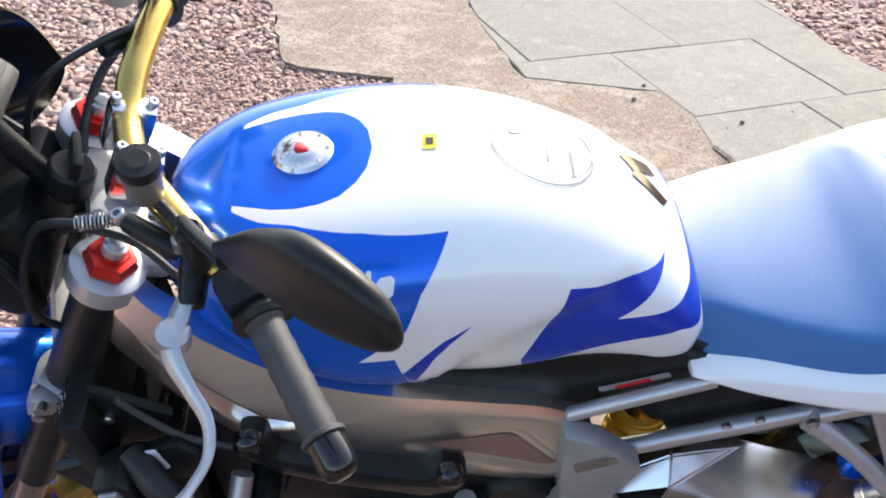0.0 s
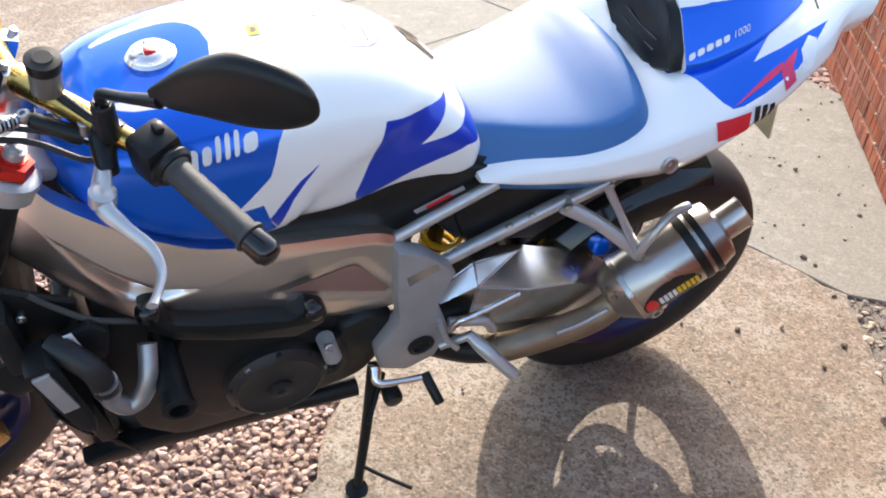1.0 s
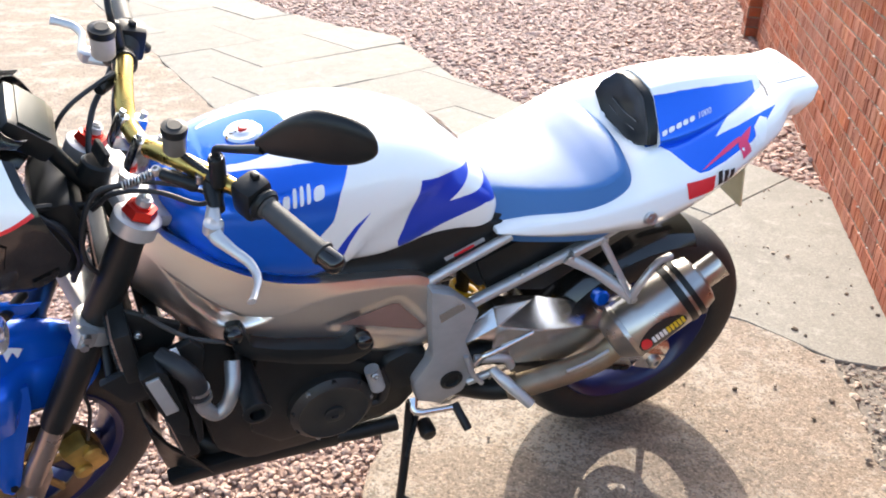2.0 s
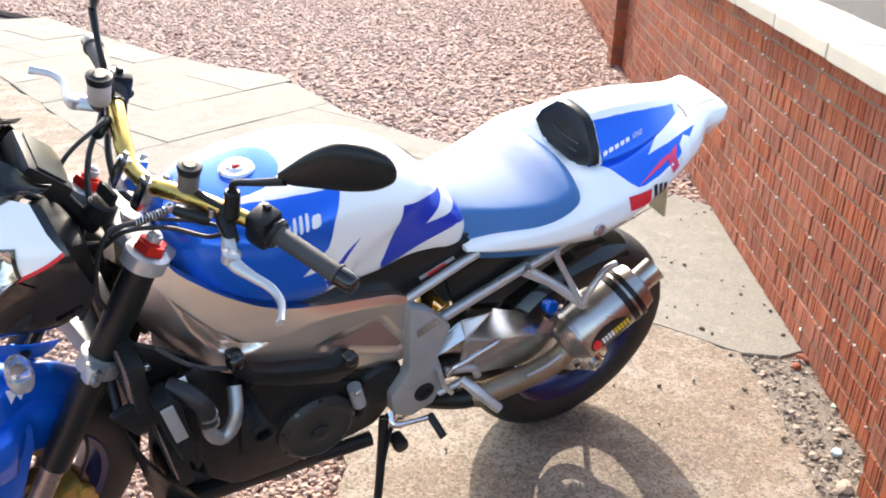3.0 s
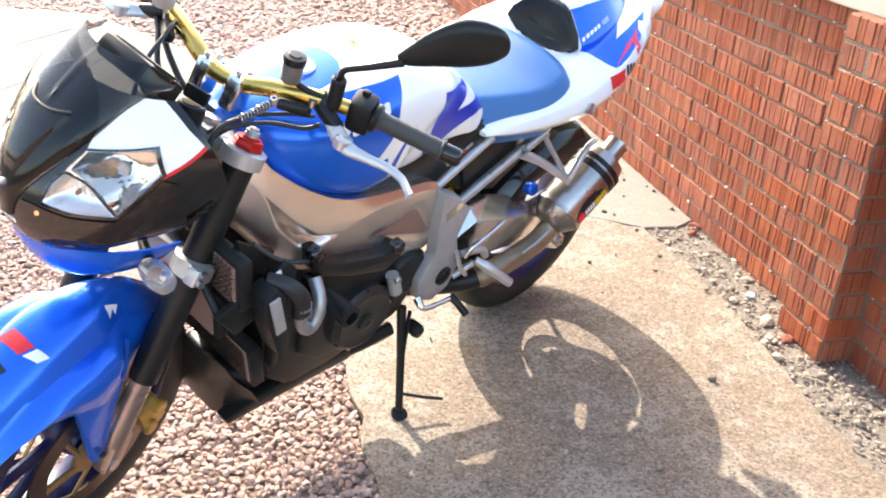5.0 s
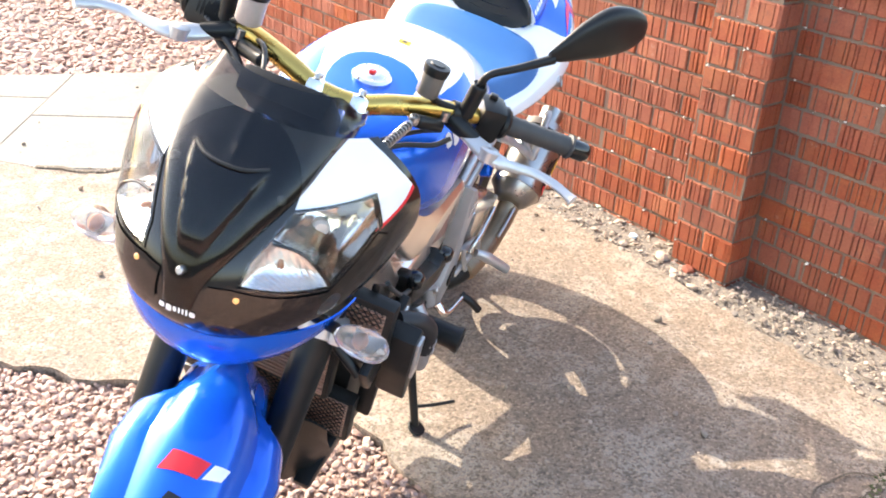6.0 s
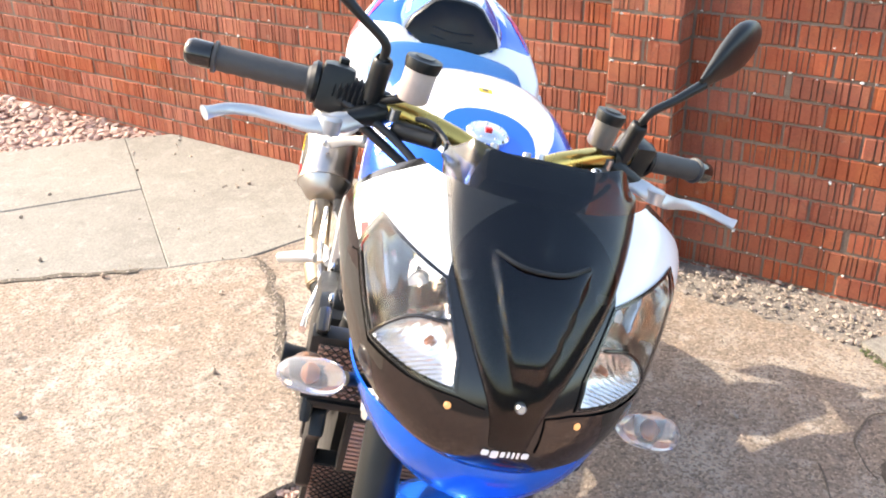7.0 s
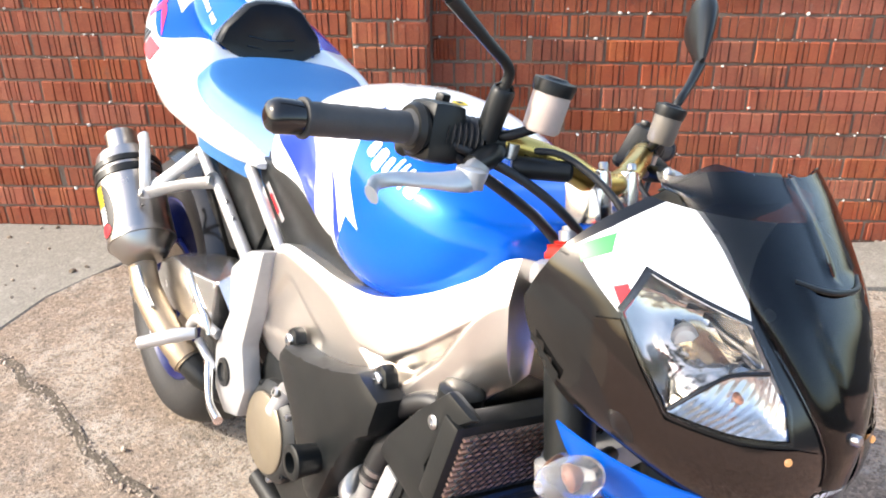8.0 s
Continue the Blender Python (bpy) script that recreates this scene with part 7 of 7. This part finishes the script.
    part("cylinder", box((0.13, 0.21, 0.15), (0.45, 0.0, 0.56), (0, 35, 0), 0.02), DUSTY, eng) if sg < 0 else None
    part("sump_pipe", tube([(0.60, 0.11 * sg, 0.262), (0.70, 0.125 * sg, 0.268), (0.80, 0.13 * sg, 0.275)], 0.020, 3, 16), DUSTY, eng)
    part("pan_edge", sided(plate([(0.289, 0.262), (0.375, 0.285), (0.46, 0.292), (0.66, 0.285), (0.665, 0.250), (0.46, 0.248), (0.30, 0.240)], 0.105, 0.140 - inn, 0.007)), MATT, pan)
scoop = bmesh.new()
edge = [[(0.300, -0.085, 0.243), (0.340, -0.118, 0.250), (0.385, -0.138, 0.262)], [(0.285, -0.088, 0.300), (0.315, -0.124, 0.320), (0.352, -0.143, 0.318)], [(0.266, -0.080, 0.380), (0.280, -0.128, 0.400), (0.305, -0.146, 0.375)], [(0.252, -0.062, 0.446), (0.258, -0.120, 0.452), (0.268, -0.146, 0.440)]]
skin(scoop, [[(x, y, z) for x, y, z in row[::-1]] + [(x, -y, z) for x, y, z in row] for row in edge], False, False)
part("spoiler", thicken(scoop, 0.004), MATT, pan, "black belly pan spoiler", angle=50)
part("gear_lever", tube([(0.80, -0.19, 0.42), (0.80, -0.215, 0.405), (0.845, -0.225, 0.408), (0.885, -0.23, 0.412)], [0.012, 0.008, 0.006, 0.007], 5, 10), POLISH, bike, "silver gear lever")
part("gear_rod", tube([(0.885, -0.225, 0.415), (0.89, -0.25, 0.405), (0.90, -0.275, 0.385)], 0.010, 3, 10), MATT, bike)
part("gear_linkage", tube([(0.91, -0.19, 0.52), (0.93, -0.20, 0.47), (0.955, -0.205, 0.44)], 0.006, 3, 8), SILVER, bike)
part("brake_pedal", tube([(0.95, 0.19, 0.44), (0.88, 0.21, 0.40), (0.82, 0.215, 0.395)], [0.01, 0.007, 0.009], 4, 10), POLISH, bike)
for sg in (-1, 1):
    part("heel_guard", tube([(0.930, 0.205 * sg, 0.505), (0.942, 0.208 * sg, 0.530), (0.965, 0.210 * sg, 0.540), (1.050, 0.210 * sg, 0.576)], [0.006, 0.0065, 0.007, 0.006], 4, 10), POLISH, bike, "polished heel guard rod")
# radiator core and guard
def fins(at, tilt, wide, high, parent, pitch=0.0085):
    """Stacked thin cross slats of a cooler."""
    m = Matrix.Translation(at) @ Matrix.Rotation(radians(tilt), 4, "Y")
    for k in range(int(high / pitch)):
        bm = bmesh.new()
        bmesh.ops.create_cube(bm, size=1, matrix=m @ Matrix.Translation((0, 0, -high / 2 + pitch * (k + 0.5))) @ Matrix.Diagonal((0.006, wide, 0.0042, 1)))
        part("fin", bm, CORE, parent, smooth=False)


fins((0.2195, 0, 0.715), -8, 0.395, 0.100, rad)
mid_rad = part("lower_radiator", box((0.030, 0.27, 0.125), (0.252, 0, 0.580), (0, -8, 0), 0.006), DUSTY, bike)
fins((0.2355, 0, 0.582), -8, 0.250, 0.110, mid_rad)
low_rad = part("oil_cooler", box((0.030, 0.35, 0.120), (0.326, 0, 0.432), (0, -14, 0), 0.006), DUSTY, bike, "narrow lower oil cooler with a mesh guard")
fins((0.3095, 0, 0.435), -14, 0.330, 0.105, low_rad)


def guard_net(at, tilt, half_y, half_z):
    """Crossing slanted wires that form diamonds."""
    bm = bmesh.new()
    m = Matrix.Translation(at) @ Matrix.Rotation(radians(tilt), 4, "Y")
    n = int((half_y + half_z) / 0.0125) + 1
    for k in range(-n, n + 1):
        for way in (-1, 1):
            ends = []
            for z in (-half_z, half_z):
                y = k * 0.0125 + way * z
                if abs(y) > half_y:
                    z = (math.copysign(half_y, y) - k * 0.0125) * way
                    y = math.copysign(half_y, y)
                ends.append((y, z))
            if all(abs(z) <= half_z + 1e-6 for _, z in ends) and math.dist(*ends) > 0.004:
                tube([m @ Vector((0.001 * way, *ends[0])), m @ Vector((0.001 * way, *ends[1]))], 0.0009, 1, 4, bm)
    return bm


part("guard_mesh", guard_net((0.2125, 0, 0.715), -8, 0.195, 0.048), MATT, rad, "black diamond mesh guard", smooth=False)
part("cooler_mesh", guard_net((0.3025, 0, 0.437), -14, 0.162, 0.050), MATT, low_rad, "black diamond mesh guard", smooth=False)
part("radiator_band", box((0.016, 0.40, 0.014), (0.232, 0, 0.650), (0, -8, 0), 0.004), MATT, rad)
part("radiator_cap", lathe([(0, 0.030), (0.024, 0.030), (0.028, 0.026), (0.031, 0.012), (0.031, 0.0)], (0.300, 0.140, 0.735), (0.300, 0.150, 1.735), 12), MATT, rad, "black radiator filler cap")
part("filler_neck", tube([(0.300, 0.138, 0.68), (0.300, 0.140, 0.738)], 0.019, 1, 14), POLISH, rad)
part("rad_hose", tube([(0.30, 0.125, 0.705), (0.345, 0.145, 0.715), (0.40, 0.155, 0.67), (0.45, 0.15, 0.60), (0.49, 0.14, 0.55)], 0.014, 6, 14), HOSE, rad)
part("rad_bolt", bolt((0.237, 0.150, 0.735), (-0.4, 0.6, 0.6), 0.009, 0.006), STEEL, rad)
# amber bulbs in the indicators
for o in [c for c in bike.children if c.name.startswith("indicator")]:
    sg = 1 if o.data.vertices[0].co.y > 0 else -1
    part("bulb", lathe([(-0.008, 0.004), (0, 0.009), (0.006, 0.009), (0.012, 0.003)], (0.045, 0.205 * sg, 0.824), (0.045, 3 * sg, 0.824), 14), AMBER, o)
    part("reflector", lathe([(0, 0.020), (0.001, 0.019)], (0.060, 0.212 * sg, 0.824), (1, 0.212 * sg, 0.824), 16), CHROME, o)

# silencer badges: plain shapes
for o in [c for c in bike.children if c.name.startswith("silencer")]:
    sg = 1 if o.data.vertices[0].co.y > 0 else -1
    a, b = Vector((1.262, 0.222 * sg, 0.514)), Vector((1.482, 0.226 * sg, 0.694))
    wy = (b - a).normalized()
    upv = Vector((-wy.z, 0, wy.x))
    ray = (0, -sg, 0)
    oval = [a + wy * (0.095 + 0.062 * math.cos(t)) + upv * (0.008 + 0.030 * math.sin(t)) for t in [2 * math.pi * k / 20 for k in range(20)]]
    badge = part("badge", decal(o, oval, ray, 0.0012, 0.008), BLACK_PRINT, o, "black oval badge with red and yellow marks")
    blob = [a + wy * (0.052 + 0.013 * math.cos(t)) + upv * (0.008 + 0.017 * math.sin(t)) for t in [2 * math.pi * k / 12 for k in range(12)]]
    part("badge_mark", decal(o, blob, ray, 0.002, 0.008), RED, badge)
    for k in range(9):
        s0 = 0.068 + 0.0095 * k
        q = [a + wy * s0 + upv * -0.002, a + wy * (s0 + 0.007) + upv * -0.002, a + wy * (s0 + 0.007) + upv * 0.018, a + wy * s0 + upv * 0.018]
        part("badge_mark", decal(o, q, ray, 0.002, 0.008), YELLOW if k > 3 else LOGO, badge)
    part("rivet", bolt(a + wy * 0.05 + upv * 0.045 + Vector((0, 0.042 * sg, 0)), upv + Vector((0, sg, 0)), 0.004, 0.003), STEEL, o)

# oval label on each silencer, strap clamp and hanger web
for sg in (-1, 1):
    hanger = part("silencer_hanger", tube([(1.128, 0.150 * sg, 0.722), (1.19, 0.182 * sg, 0.694), (1.262, 0.228 * sg, 0.650)], [0.016, 0.013, 0.015], 4, 10, flat=0.55), SILVER, bike, "cast silver silencer hanger")
    part("hanger_arm", tube([(1.205, 0.150 * sg, 0.757), (1.232, 0.188 * sg, 0.706), (1.262, 0.228 * sg, 0.650)], [0.014, 0.012, 0.015], 4, 10, flat=0.55), SILVER, hanger)
    part("hanger_brace", tube([(1.14, 0.150 * sg, 0.730), (1.208, 0.150 * sg, 0.760)], 0.012, 1, 10), SILVER, hanger)
    for x, y, z in ((1.132, 0.158, 0.722), (1.207, 0.158, 0.757), (1.262, 0.240, 0.650)):
        part("hanger_bolt", bolt((x, y * sg, z), (0, sg, 0), 0.009, 0.006), STEEL, hanger)

# sticker on the pivot plate, label on the hose cover, rear light block, mirror glass
piv = [o for o in bike.children if o.name.startswith("pivot_plate") and o.data.vertices[0].co.y < 0][0]
part("silver_sticker", decal(piv, both([(0.830, 0.655), (0.880, 0.682), (0.888, 0.660), (0.838, 0.632)]), (0, 1, 0), 0.0012), POLISH, piv, "shiny silver sticker")
part("paper_label", box((0.020, 0.003, 0.044), (0.312, -0.208, 0.698), (0, -17, 0), 0.001), LOGO, eng, "white paper label with grey print")
for k in range(3):
    part("label_line", box((0.003, 0.003, 0.030), (0.306 + 0.006 * k, -0.2095, 0.698), (0, -17, 0), 0.0005), SILVER, eng)
blue_knob = part("preload_knob", lathe([(0, 0.019), (0.022, 0.019), (0.027, 0.014), (0.028, 0.0)], (1.270, -0.120, 0.555), (1.24, -0.4, 0.66), 16), BLUE, bike, "blue anodised adjuster knob")
# tool tray and wiring under the seat
for sg in (-1, 1):
    part("seat_bolt", bolt((1.075, 0.142 * sg, 0.70), (0, sg, 0), 0.008, 0.006), STEEL, bike)
    part("seat_bolt", bolt((1.035, 0.142 * sg, 0.683), (0, sg, 0), 0.008, 0.006), STEEL, bike)
    part("axle_block", box((0.085, 0.022, 0.050), (1.465, 0.150 * sg, 0.322), (0, 22, 0), 0.006), POLISH, swing)
    part("axle_nut", bolt((1.475, 0.160 * sg, 0.325), (0, sg, 0), 0.018, 0.014), STEEL, swing)

# stand spring, lug and tang; chain and sprocket
lug = part("stand_lug", lathe([(-0.02, 0.018), (0.012, 0.020), (0.020, 0.016), (0.022, 0.0)], (0.862, -0.165, 0.270), (0.862, -3, 0.1), 18), MATT, stand)
part("stand_spring", lathe([(0.0018 * k, 0.0062 if k % 2 else 0.0048) for k in range(70)], (0.842, -0.150, 0.330), (0.806, -0.192, 0.200), 10), DUSTY, stand)
part("stand_tang", tube([(0.795, -0.222, 0.120), (0.835, -0.262, 0.118), (0.875, -0.302, 0.122)], 0.0045, 3, 8), MATT, stand)
spr = bmesh.new()
rings = []
for rr, yy in ((0.070, -0.079), (0.104, -0.079), (0.104, -0.085), (0.070, -0.085)):
    rings.append([(1.475 + (rr + (0.004 if rr > 0.1 and k % 2 else 0)) * math.sin(2 * math.pi * k / 84), yy, 0.325 + (rr + (0.004 if rr > 0.1 and k % 2 else 0)) * math.cos(2 * math.pi * k / 84)) for k in range(84)])
rings.append(rings[0])
skin(spr, rings, caps=False)
bmesh.ops.remove_doubles(spr, verts=spr.verts, dist=1e-6)
sprocket = part("sprocket", spr, STEEL, rear_wheel, "steel rear sprocket")
for k in range(6):
    a = 2 * math.pi * k / 6
    part("sprocket_arm", tube([(1.475 + 0.03 * math.sin(a), -0.08, 0.325 + 0.03 * math.cos(a)), (1.475 + 0.075 * math.sin(a), -0.082, 0.325 + 0.075 * math.cos(a))], 0.011, 1, 8, flat=0.4), STEEL, sprocket)
for (xa, za), (xb, zb) in (((0.80, 0.515), (1.475, 0.428)), ((0.80, 0.445), (1.475, 0.222))):
    links = bmesh.new()
    count = int(math.hypot(xb - xa, zb - za) / 0.0135)
    for k in range(count):
        t = (k + 0.5) / count
        box((0.0145, 0.014 if k % 2 else 0.018, 0.012), (xa + (xb - xa) * t, -0.084, za + (zb - za) * t), (0, math.degrees(math.atan2(za - zb, xb - xa)), 0), 0, links)
    part("drive_chain", links, DUSTY, bike, "dark drive chain", smooth=False)
